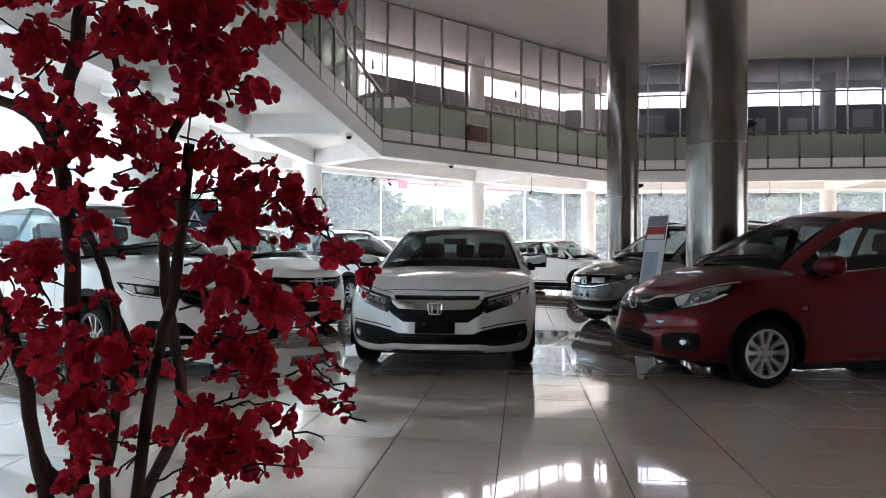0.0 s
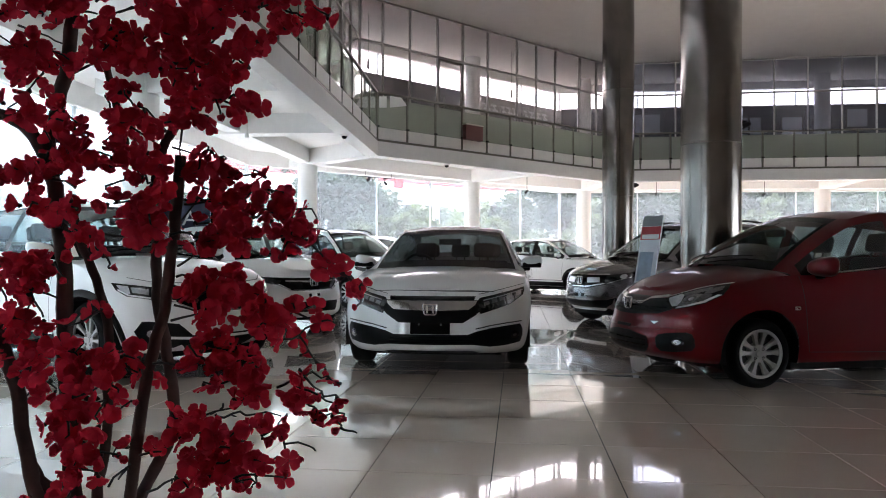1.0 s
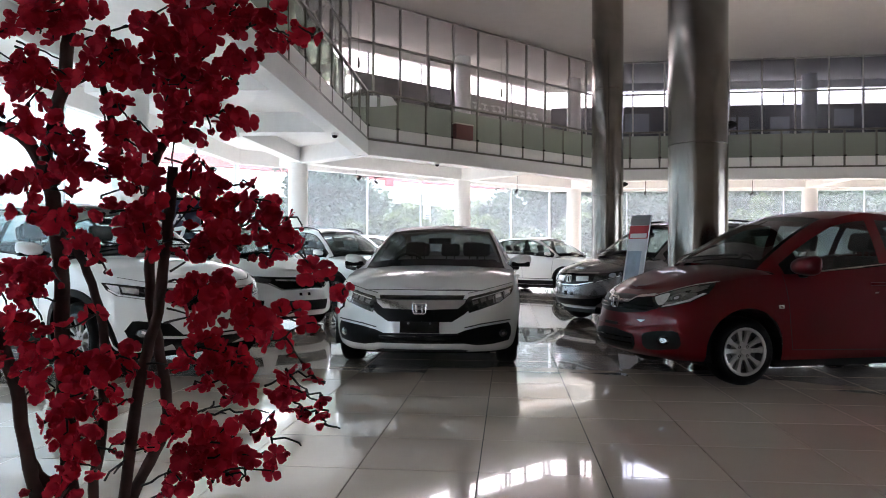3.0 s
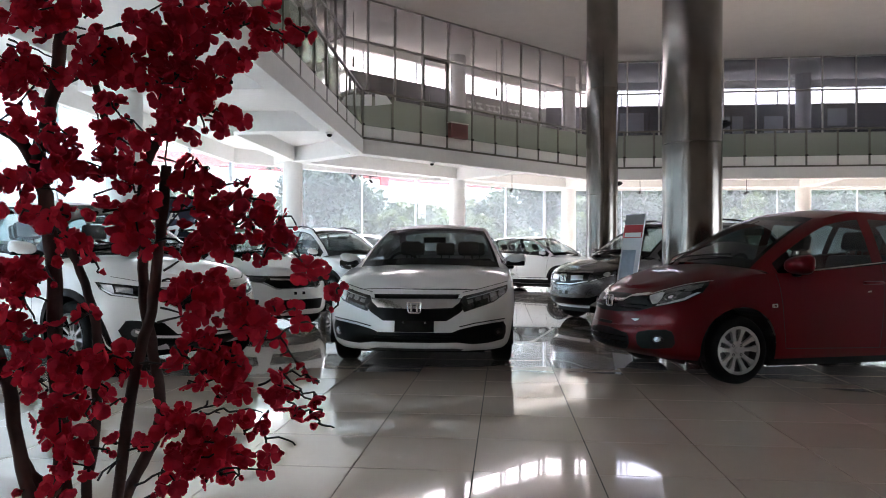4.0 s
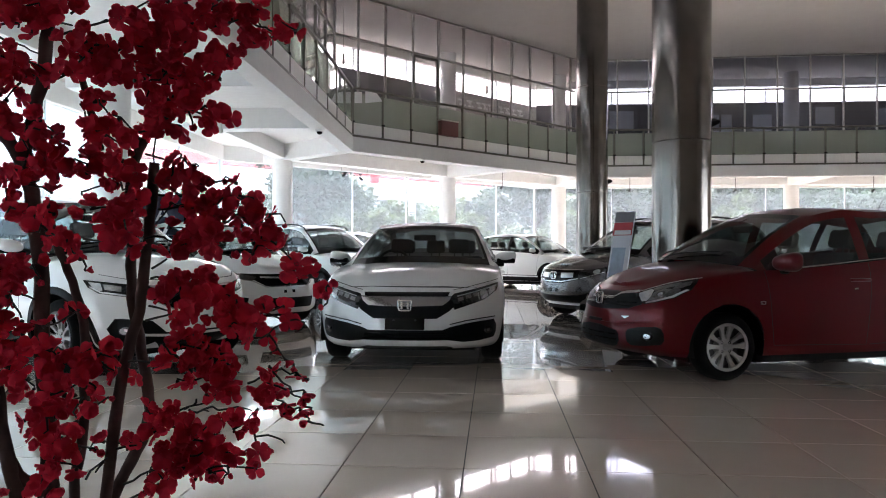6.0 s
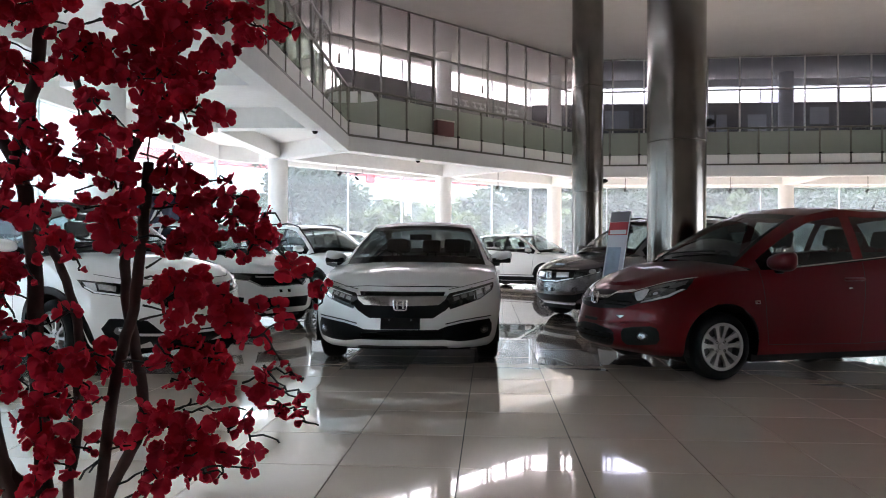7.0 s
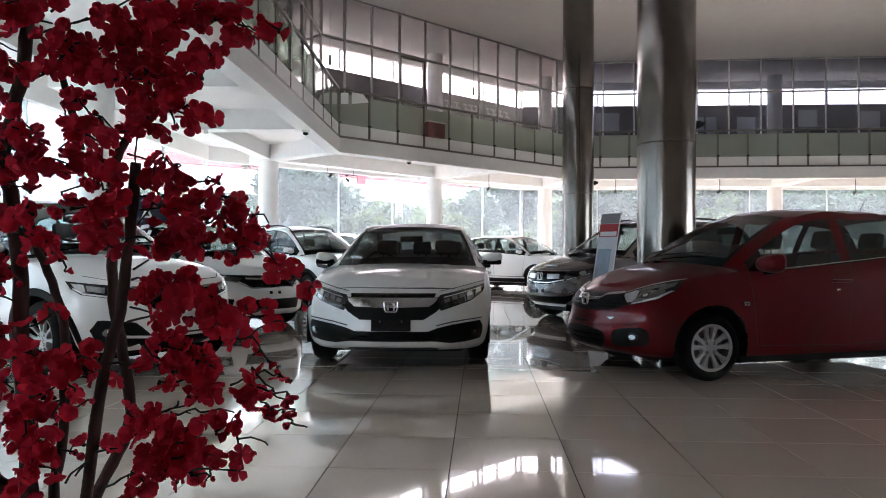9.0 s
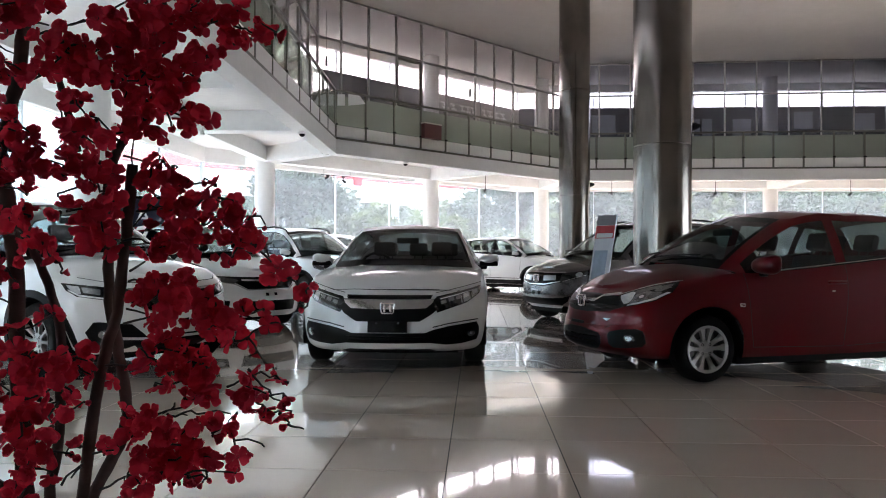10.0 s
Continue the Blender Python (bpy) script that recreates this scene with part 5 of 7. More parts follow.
SMALL = dict(HATCH, glass=M_CAR_GLASS_PALE, drop=0.0, low=0.125, W=1.69, L=4.0, FO=0.80, WB=2.53, R=0.30, rim=0.2, deck=3.0, emblem=(0.69, 0.062), aerial=None,
    belt=[(-0.8, 0.765), (-0.55, 0.82), (-0.2, 0.90), (0.15, 0.955), (0.6, 0.985), (1.3, 1.01), (2.1, 1.05), (2.8, 1.09), (3.2, 1.06)],
    sill=[(-0.8, 0.22), (-0.4, 0.19), (0.4, 0.2), (2.1, 0.2), (2.8, 0.22), (3.2, 0.3)],
    cabin=[(0.71, 0.28, 0.97, -0.06, 1.03), (0.57, 1.02, 1.42, 0.84, 1.465), (0.58, 1.7, 1.475, 1.7, 1.52), (0.55, 2.68, 1.41, 2.74, 1.47), (0.69, 3.06, 1.08, 3.1, 1.08)],
    face=[
        ("grille", [(-0.62, 0.765), (-0.48, 0.675), (-0.34, 0.59), (0.34, 0.59), (0.48, 0.675), (0.62, 0.765), (0.3, 0.75), (-0.3, 0.75)], M_GLOSSBLACK, 0.006, False, "gloss black grille"),
        ("headlight", [(0.44, 0.715), (0.60, 0.755), (0.76, 0.82), (0.79, 0.815), (0.785, 0.75), (0.70, 0.69), (0.50, 0.655)], M_LAMP_GLASS, 0.009, True, "clear headlight"),
        ("lamp_lens", [(0.62, 0.74), (0.74, 0.785), (0.74, 0.735), (0.63, 0.70)], M_LAMP_BRIGHT, 0.013, True, ""),
        ("lower_grille", [(-0.44, 0.43), (0.44, 0.43), (0.40, 0.29), (-0.40, 0.29)], M_BLACK, 0.006, False, "black lower grille"),
        ("fog_surround", [(0.56, 0.44), (0.70, 0.46), (0.72, 0.33), (0.58, 0.32)], M_BLACK, 0.007, True, "black fog lamp surround"),
        ("plate_bolt", [(-0.09, 0.535), (-0.05, 0.535), (-0.05, 0.495), (-0.09, 0.495)], M_GLOSSBLACK, 0.01, True, ""),
    ],
    lines=[("grille_trim", [(-0.50, 0.665), (-0.35, 0.583), (0.35, 0.583), (0.50, 0.665)], 0.016, M_CHROME, 0.014, False),
           ("grille_bar", [(-0.40, 0.712), (-0.1, 0.70), (0.1, 0.70), (0.40, 0.712)], 0.022, M_CHROME, 0.014, False),
           ("lamp_trim", [(0.50, 0.66), (0.70, 0.695), (0.785, 0.755)], 0.010, M_CHROME, 0.013, True)],
    rounds=[("fog_lamp", 0.64, 0.39, 0.032, M_LAMP_BRIGHT, 0.016)],
)

build_car(SEDAN, M_WHITE, pose(-0.782, 6.94, 0, 0, 0, 0.5), "white four-door sedan with chrome wing grille, parked on tiles")
build_car(HATCH, M_CAR_RED, pose(1.661, 6.592, 0.023, 0, 0, -71.4) @ Matrix.Scale(0.978, 4), "deep red five-door hatchback parked on the tiled floor")
build_car(SUV, M_WHITE, pose(-3.32, 6.38, 0, 0, 0, 60), "white compact crossover with black bumper mouth and cladding")
build_car(SMALL, M_WHITE, pose(-3.42, 9.85, 0, 0, 0, 54), "white small hatchback with black and chrome grille")
build_car(MPV, M_WHITE, pose(-2.9, 14.4, 0, 0, 0, 47), "white seven-seater with black roof rails")
build_car(dict(MPV, FO=0.81, low=0.16, tray=(0.13, 0.20), sill=[(-0.81, 0.285), (-0.5, 0.235), (0.4, 0.21), (2.2, 0.22), (3.0, 0.25), (3.48, 0.32)]), M_CAR_GREY, pose(1.62, 11.45, 0, 0, 0, -58), "metallic grey seven-seater with chrome grille panel")
build_car(dict(SUV, ax=0.04), M_WHITE, pose(2.13, 20.4, 0, 0, 0, 52), "white crossover with black cladding beside the windows")
build_car(SUV, M_WHITE, pose(-2.6, 18.4, 0, 0, 0, 60), "white crossover parked behind the other cars")

sheet = thing("paper_sheet", "folded white paper sheet lying on the dashboard", "paper", at=pose(1.661, 6.592, 0.023, 0, 0, -71.4) @ Matrix.Scale(0.978, 4) @ pose(0.42, 0.50, 0.952, 0, 0, 25))
part("leaf", boxes(((-0.10, -0.07, 0.0), (0.10, 0.07, 0.003)), ((-0.09, -0.05, 0.0035), (0.08, 0.06, 0.006))), M_WHITEPRINT, sheet)


# ---- outside the windows: street trees, low hedge, canopy across the road ----
def leaf_material(name, color):
    m = material(name, color, 0.55, grain=0.3, scale=1.2, island=0.35)
    n, l = m.node_tree.nodes, m.node_tree.links
    b = n["Principled BSDF"]
    thru, mix = n.new("ShaderNodeBsdfTranslucent"), n.new("ShaderNodeMixShader")
    thru.inputs[0].default_value = (color[0] * 1.6, color[1] * 1.7, color[2] * 1.1, 1)
    mix.inputs[0].default_value = 0.35
    l.new(b.outputs[0], mix.inputs[1])
    l.new(thru.outputs[0], mix.inputs[2])
    l.new(mix.outputs[0], n["Material Output"].inputs[0])
    return m


M_LEAF = leaf_material("tree_leaves", (0.034, 0.055, 0.040))
M_LEAF_PALE = leaf_material("pale_leaves", (0.072, 0.090, 0.050))
M_BARK = material("grey_bark", (0.11, 0.095, 0.08), 0.85, grain=0.3, scale=9, bump=0.4)


def leaves(rng, blobs, count, size):
    """Many small bent leaves scattered in uneven clumps."""
    vs, fs = [], []
    for _ in range(count):
        c, r = blobs[rng.randrange(len(blobs))]
        d = Vector((rng.gauss(0, 1), rng.gauss(0, 1), rng.gauss(0, 0.8))).normalized()
        p = Vector(c) + d * r * (0.45 + 0.6 * rng.random())
        a = Vector((rng.gauss(0, 1), rng.gauss(0, 1), rng.gauss(0, 0.6))).normalized()
        b = a.orthogonal().normalized()
        b.rotate(Matrix.Rotation(rng.random() * 6.3, 3, a))
        s = size * (0.6 + 0.8 * rng.random())
        k = len(vs)
        vs += [p - a * s, p + b * s * 0.45 + Vector((0, 0, s * 0.1)), p + a * s, p - b * s * 0.45 + Vector((0, 0, s * 0.1))]
        fs += [(k, k + 1, k + 2), (k, k + 2, k + 3)]
    me = bpy.data.meshes.new("crown")
    me.from_pydata(vs, [], fs)
    return me


def street_tree(seed, height, spread, mat, at, count=4200):
    rng = random.Random(seed)
    tree = thing("street_tree", "leafy green street tree outside the windows", "tree", "street trees", at=at)
    bm = bmesh.new()
    bend = [Vector((rng.uniform(-0.25, 0.25) * k, rng.uniform(-0.25, 0.25) * k, height * 0.5 * k / 4)) for k in range(5)]
    tube(bm, bend, [0.2, 0.17, 0.15, 0.12, 0.09], 10)
    blobs = []
    for k in range(11):
        a = rng.random() * 6.3
        root = bend[2].lerp(bend[4], rng.random())
        tip = root + Vector((math.cos(a) * spread * rng.uniform(0.4, 1), math.sin(a) * spread * rng.uniform(0.4, 1), height * rng.uniform(0.1, 0.5)))
        mid = root.lerp(tip, 0.5) + Vector((0, 0, 0.3))
        tube(bm, [root, mid, tip], [0.07, 0.045, 0.015], 6)
        for q in (mid, tip, tip + Vector((rng.uniform(-1, 1), rng.uniform(-1, 1), rng.uniform(-0.4, 0.6)))):
            blobs.append((q, rng.uniform(0.5, 1.15) * spread * 0.36))
    part("trunk", bm, M_BARK, tree, smooth=50)
    me = leaves(rng, blobs, count, 0.16)
    me.materials.append(mat)
    o = new("crown", me)
    o.parent = tree
    return tree


kinds = [street_tree(11, 5.6, 2.2, M_LEAF, pose(-7.9, 26.8, -0.25), 9000), street_tree(12, 2.8, 1.4, M_LEAF_PALE, pose(-3.9, 29.3, -0.25), 3200), street_tree(13, 6.8, 3.0, M_LEAF, pose(2.5, 36.5, -0.25), 6500)]
rng = random.Random(5)
for k, x, y in ((1, -1.6, 31.0), (1, -5.6, 31.2), (2, 5.6, 34.0), (0, 8.8, 36.5), (2, 12.4, 34.5), (0, 16.2, 36.0), (2, 20.5, 34.0), (0, 24.5, 37.0), (2, 7.6, 41.0), (2, 14.8, 42.0), (2, 22.0, 42.0), (2, -8.0, 47.0), (2, -1.0, 46.0), (2, 4.0, 44.0), (2, -15.0, 42.0), (1, 3.6, 31.5), (1, 10.4, 31.2), (1, 18.4, 31.6), (0, -16.5, 23.5)):
    o = copy_thing(kinds[k], pose(x, y, -0.25, 0, 0, rng.random() * 360))
    o.scale = [rng.uniform(0.88, 1.15)] * 3

# loose hedge along the forecourt
blobs = [((x * 0.6 + rng.uniform(-0.2, 0.2), rng.uniform(-0.3, 0.3), rng.uniform(0.3, 2.0)), rng.uniform(0.35, 0.6)) for x in range(-6, 60) for _ in range(2)]
me = leaves(rng, blobs, 22000, 0.10)
me.materials.append(M_LEAF_PALE)
hedge = tagged(new("hedge", me), "loose green hedge along the forecourt", "hedge", kind="stuff")
hedge.location = (0, 30.2, -0.25)

# woods beyond the road
blobs = [((x * 1.3 + rng.uniform(-0.6, 0.6), rng.uniform(-3, 3), rng.uniform(0.5, 7.5) * rng.uniform(0.6, 1.0)), rng.uniform(0.8, 1.7)) for x in range(-34, 46) for _ in range(4)]
me = leaves(rng, blobs, 46000, 0.34)
me.materials.append(M_LEAF_PALE)
woods = tagged(new("far_woods", me), "pale green woods beyond the road", "woods", kind="stuff")
woods.location = (0, 62, -0.25)

# overhead cables along the road
M_CABLE = material("black_cable", (0.02, 0.02, 0.02), 0.6, grain=0.1, scale=20)
for k in range(6):
    z = 2.35 + 0.17 * k + 0.03 * (k % 2)
    pts = [(-14 + 44 * q / 24, 31.5 + 0.25 * k, z - 0.35 * math.sin(math.pi * ((q / 8 + 0.13 * k) % 1.0))) for q in range(25)]
    cable = thing("overhead_cable", "thin black overhead cable outside the windows", "cable", "overhead cables")
    part("strand", tube(bmesh.new(), pts, 0.011, 5), M_CABLE, cable)

# white canopy with a red edge across the forecourt
canopy = thing("forecourt_canopy", "white canopy with a faded red stripe outside", "canopy", at=pose(-17.0, 25.0, 0, 0, 0, 42.8))
part("roof", boxes(((0, 0, 4.23), (26, 6, 4.85)), bevel=0.04), M_WHITEPRINT, canopy)
part("stripe", boxes(((-0.05, -0.05, 4.86), (26.05, 6, 5.35)), bevel=0.02), material("pale_red_print", (0.55, 0.13, 0.13), 0.5, grain=0.05, scale=2), canopy, "faded red stripe")
part("sign_panel", boxes(((14.6, -0.16, 4.55), (15.1, -0.055, 5.5)), bevel=0.02), M_RED, canopy, "red panel")
for x in (1.0, 10.0, 20.0):
    part("post", boxes(((x, 3.8, -0.26), (x + 0.35, 4.15, 4.23)), bevel=0.02), M_WHITEPRINT, canopy)

# pale building beyond the west windows
M_FACADE = material("pale_facade", (0.50, 0.53, 0.55), 0.7, grain=0.08, scale=2)
M_FACADE_GLASS = material("facade_glass", (0.25, 0.36, 0.40), 0.12, grain=0.15, scale=1.5)
# unseen length and height are added to block sky light from the west
row = thing("office_block", "long pale office block beside the west windows", "building", at=pose(-13.2, 8, -0.26, 0, 0, 90))
part("wall", boxes(((-22, 0, 0), (14.6, 6, 9.6)), bevel=0.03), M_FACADE, row)
part("roof", boxes(((-22.3, -0.3, 9.6), (14.9, 6.3, 9.85)), bevel=0.02), M_WHITEPRINT, row)
for k in range(9):
    for z in (0.5, 3.5, 6.5):
        w = part("window", boxes(((-21.3 + k * 3.95, -0.05, z), (-18.2 + k * 3.95, 0.03, z + 2.5)), bevel=0.01), M_FACADE_GLASS, row)
        part("sill", boxes(((-21.4 + k * 3.95, -0.12, z - 0.1), (-18.1 + k * 3.95, -0.002, z - 0.004))), M_WHITEPRINT, w)
house = thing("shop_building", "pale two-storey shop building across the yard", "building", at=pose(-24, 20, -0.26, 0, 0, 50))
part("wall", boxes(((-10, 0, 0), (10, 6, 8)), bevel=0.03), M_FACADE, house)
part("roof", boxes(((-10.3, -0.3, 8.0), (10.3, 6.3, 8.25)), bevel=0.02), M_WHITEPRINT, house)
for k in range(6):
    for z in (0.6, 4.4):
        w = part("window", boxes(((-9.2 + k * 3.2, -0.05, z), (-7.0 + k * 3.2, 0.03, z + 2.4)), bevel=0.01), M_FACADE_GLASS, house)
        part("sill", boxes(((-9.3 + k * 3.2, -0.12, z - 0.1), (-6.9 + k * 3.2, -0.002, z - 0.004))), M_WHITEPRINT, w)


# ---- artificial blossom tree beside the camera ----
M_STEM = material("brown_wrapped_stem", (0.066, 0.036, 0.031), 0.75, spec=0.12, grain=0.3, scale=60, bump=0.5)
M_TWIG = material("dark_wire_twig", (0.018, 0.012, 0.011), 0.7, grain=0.2, scale=60)


def petal_material():
    m = material("red_silk_petal", (0.52, 0.026, 0.050), 0.8, grain=0.12, scale=60, bump=0.06, spec=0.12, island=0.25)
    n, l = m.node_tree.nodes, m.node_tree.links
    thru, mix = n.new("ShaderNodeBsdfTranslucent"), n.new("ShaderNodeMixShader")
    thru.inputs[0].default_value = (0.62, 0.026, 0.050, 1)
    mix.inputs[0].default_value = 0.5
    l.new(n["Principled BSDF"].outputs[0], mix.inputs[1])
    l.new(thru.outputs[0], mix.inputs[2])
    l.new(mix.outputs[0], n["Material Output"].inputs[0])
    return m


M_PETAL = petal_material()
M_CALYX = material("dark_calyx", (0.045, 0.012, 0.012), 0.7, grain=0.2, scale=60)


def flower(seed, rings, open_by, r):
    """A silk flower of cupped, ruffled petals, five to the outer ring, opening along +z."""
    rng = random.Random(seed)
    vs, fs = [], []
    ACROSS = (-1.0, -0.7, -0.36, 0.0, 0.36, 0.7, 1.0)
    ROWS_UP = ((0.0, 0.06), (0.25, 0.17), (0.48, 0.32), (0.68, 0.42), (0.84, 0.41), (0.95, 0.30), (1.0, 0.12))
    for ring in range(rings):
        count = 5 if ring == 0 else 4
        for k in range(count):
            a = 2 * math.pi * (k + rng.uniform(-0.09, 0.09)) / count + 0.6 * ring
            tilt = open_by * (1.0, 0.62, 0.35)[ring] + rng.uniform(-0.16, 0.16)
            size = r * (1.0, 0.62, 0.4)[ring] * rng.uniform(0.88, 1.1)
            m = Matrix.Rotation(a, 4, "Z") @ Matrix.Rotation(-(math.pi / 2 - tilt), 4, "Y")
            k0 = len(vs)
            phase, curl = rng.random() * 6.3, rng.uniform(-0.16, 0.20)
            for u, w in ROWS_UP:
                for s in ACROSS:
                    reach = u + (0.012 * math.cos(2.2 * s * math.pi + phase) - 0.05 * s * s) * u
                    cup = 0.16 * s * s * u - 0.04 * u + curl * u * u + 0.02 * u * math.sin(3.0 * s + phase)
                    vs.append(m @ Vector((reach * size, s * w * size, cup * size)))
            for q in range(len(ROWS_UP) - 1):
                for c in range(6):
                    b = k0 + 7 * q + c
                    fs.append((b, b + 1, b + 8, b + 7))
    cal = len(vs)
    for h, w in ((-0.22, 0.07), (-0.05, 0.2), (0.06, 0.16)):
        for k in range(5):
            vs.append(Vector((r * w * math.cos(1.257 * k), r * w * math.sin(1.257 * k), r * h)))
    first = len(fs)
    for q in range(2):
        for k in range(5):
            fs.append((cal + 5 * q + k, cal + 5 * q + (k + 1) % 5, cal + 5 * q + 5 + (k + 1) % 5, cal + 5 * q + 5 + k))
    me = bpy.data.meshes.new("blossom")
    me.from_pydata([v + Vector((0, 0, r * 0.2)) for v in vs], [], fs)
    me.materials.append(M_PETAL)
    me.materials.append(M_CALYX)
    me.polygons.foreach_set("material_index", [0] * first + [1] * (len(fs) - first))
    me.polygons.foreach_set("use_smooth", [True] * len(fs))
    return me


FLOWERS = [flower(21, 1, 1.3, 0.0178), flower(22, 2, 1.2, 0.0180), flower(23, 1, 1.5, 0.0174), flower(24, 1, 0.9, 0.0178), flower(26, 1, 1.1, 0.0174)]
BUDS = [flower(25, 2, 0.30, 0.0175), flower(27, 2, 0.55, 0.0165)]
blossom_tree = thing("blossom_tree", "artificial red blossom tree with brown wrapped stems", "tree", at=pose(-0.62, 1.03, 0))
ROOT = Vector((-0.62, 1.03, 0))
petal_rng = random.Random(9)
placed = []
rest_v, rest_f, rest_m = [], [], []


def smooth_line(pts, step=0.012):
    pts = [Vector(p) for p in pts]
    ks = list(range(len(pts)))
    out = []
    for i in range(len(pts) - 1):
        n = max(2, int((pts[i + 1] - pts[i]).length / step))
        for k in range(n):
            out.append(Vector([spline([(j, pts[j][m]) for j in ks], i + k / n) for m in range(3)]))
    return out + [pts[-1]]


def stem(pts, r0, r1):
    line = [p - ROOT for p in smooth_line(pts, 0.03)]
    n = len(line)
    part("stem", tube(bmesh.new(), [p + Vector([petal_rng.uniform(-0.0015, 0.0015) for _ in range(3)]) for p in line], [(r0 + (r1 - r0) * i / (n - 1)) * petal_rng.uniform(0.93, 1.07) for i in range(n)], 12), M_STEM, blossom_tree, smooth=60)


def add_flower(p, out, me, size):
    turn = out.to_track_quat("Z", "Y").to_matrix().to_4x4() @ Matrix.Rotation(petal_rng.random() * 6.3, 4, "Z")
    m = Matrix.Translation(p) @ turn @ Matrix.Scale(size, 4)
    if len(placed) < 300:
        o = new("blossom", me)
        o.parent = blossom_tree
        o.matrix_local = m
        placed.append(o)
    else:
        k = len(rest_v)
        rest_v.extend(m @ v.co for v in me.vertices)
        rest_f.extend(tuple(k + i for i in f.vertices) for f in me.polygons)
        rest_m.extend(f.material_index for f in me.polygons)


def spray(depth, tufts):
    """Twigs that join tufts of flowers, each an (x, z, radius) on a sheet at that depth; small tufts are buds or single flowers."""
    done = []
    for x, z, r in tufts:
        c = Vector((x, depth + petal_rng.uniform(-0.025, 0.025), z)) - ROOT
        if done:
            near = min(done, key=lambda p: (p - c).length)
            bow = near.lerp(c, 0.5) + Vector([petal_rng.uniform(-0.006, 0.006) for _ in range(3)])
            if (near - c).length < 0.06:
                part("twig", tube(bmesh.new(), [near, bow, c], [0.0016, 0.0013, 0.0011], 6), M_TWIG, blossom_tree, smooth=60)
        done.append(c)
        count = 1 if r < 0.0118 else max(2, round((r / 0.0097) ** 2))
        for k in range(count):
            away = Vector([petal_rng.gauss(0, 1) for _ in range(3)]).normalized()
            if count == 1:
                spot, size = c - Vector((0, 0, r * 0.2)), r / 0.0104
                out = (away * 0.8 + Vector((0.15, -0.5, 0.1))).normalized()
                me = BUDS[petal_rng.randrange(2)] if r < 0.0085 else FLOWERS[petal_rng.randrange(5)]
            else:
                turn = 2 * math.pi * (k + petal_rng.uniform(-0.3, 0.3)) / count
                far = max(0.003, r - 0.0105) * petal_rng.uniform(0.6, 1.12) * (0.3 if k % 3 == 2 else 1.0)
                flat = Vector((math.cos(turn), 0, math.sin(turn)))
                spot, size = c + flat * far + Vector((0, away.y * 0.6 * r, 0)), petal_rng.uniform(0.86, 1.16)
                out = (flat * 0.55 + away * 0.6 + Vector((0, -0.6, 0.1))).normalized()
                me = petal_rng.choice(FLOWERS + BUDS[1:])
            add_flower(spot, out, me, size)


def bare_twigs(lines):
    for pts in lines:
        line = [p - ROOT for p in smooth_line(pts)]
        n = len(line)
        bm = tube(bmesh.new(), [p + Vector([petal_rng.uniform(-0.002, 0.002) for _ in range(3)]) for p in line], [0.0018 - 0.0008 * i / n for i in range(n)], 6)
        for k in range(3, n - 2, 7):
            d = Vector([petal_rng.gauss(0, 1) for _ in range(3)]).normalized()
            tube(bm, [line[k], line[k] + d * 0.007], [0.0013, 0.0008], 5)
        part("twig", bm, M_TWIG, blossom_tree, smooth=60)


stem([(-0.660, 1.020, 0.000), (-0.660, 0.980, 0.285), (-0.660, 0.950, 0.499), (-0.660, 0.935, 0.606), (-0.660, 0.927, 0.663), (-0.660, 0.923, 0.692), (-0.660, 0.920, 0.713), (-0.666, 0.920, 0.738), (-0.677, 0.920, 0.777), (-0.684, 0.920, 0.816), (-0.688, 0.920, 0.851), (-0.700, 0.920, 0.886), (-0.715, 0.920, 0.925), (-0.737, 0.920, 0.976), (-0.756, 0.920, 1.028)], 0.0104, 0.0090)
stem([(-0.630, 1.040, 0.000), (-0.630, 1.004, 0.281), (-0.629, 0.977, 0.493), (-0.629, 0.964, 0.598), (-0.629, 0.956, 0.654), (-0.629, 0.953, 0.683), (-0.629, 0.950, 0.704), (-0.635, 0.950, 0.769), (-0.641, 0.950, 0.850), (-0.645, 0.950, 0.931), (-0.646, 0.950, 1.011), (-0.649, 0.950, 1.052), (-0.657, 0.950, 1.100), (-0.663, 0.950, 1.141), (-0.673, 0.950, 1.173), (-0.672, 0.950, 1.202), (-0.660, 0.950, 1.246), (-0.649, 0.950, 1.295), (-0.643, 0.950, 1.335), (-0.639, 0.950, 1.376), (-0.636, 0.950, 1.424)], 0.0139, 0.0085)
stem([(-0.673, 0.950, 1.173), (-0.689, 0.950, 1.204), (-0.711, 0.950, 1.226), (-0.734, 0.950, 1.237), (-0.773, 0.950, 1.251)], 0.0092, 0.0077)
stem([(-0.629, 0.930, 0.719), (-0.648, 0.930, 0.731), (-0.666, 0.930, 0.744), (-0.680, 0.930, 0.762)], 0.0091, 0.0083)
stem([(-0.620, 1.060, 0.000), (-0.623, 1.036, 0.274), (-0.625, 1.018, 0.480), (-0.626, 1.009, 0.583), (-0.627, 1.004, 0.638), (-0.627, 1.002, 0.666), (-0.627, 1.000, 0.686), (-0.628, 1.000, 0.717), (-0.616, 1.000, 0.760), (-0.612, 1.000, 0.823), (-0.614, 1.000, 0.891), (-0.613, 1.000, 0.946), (-0.627, 1.000, 0.992), (-0.640, 1.000, 1.026), (-0.653, 1.000, 1.053), (-0.663, 1.000, 1.086), (-0.668, 1.000, 1.111)], 0.0105, 0.0057)
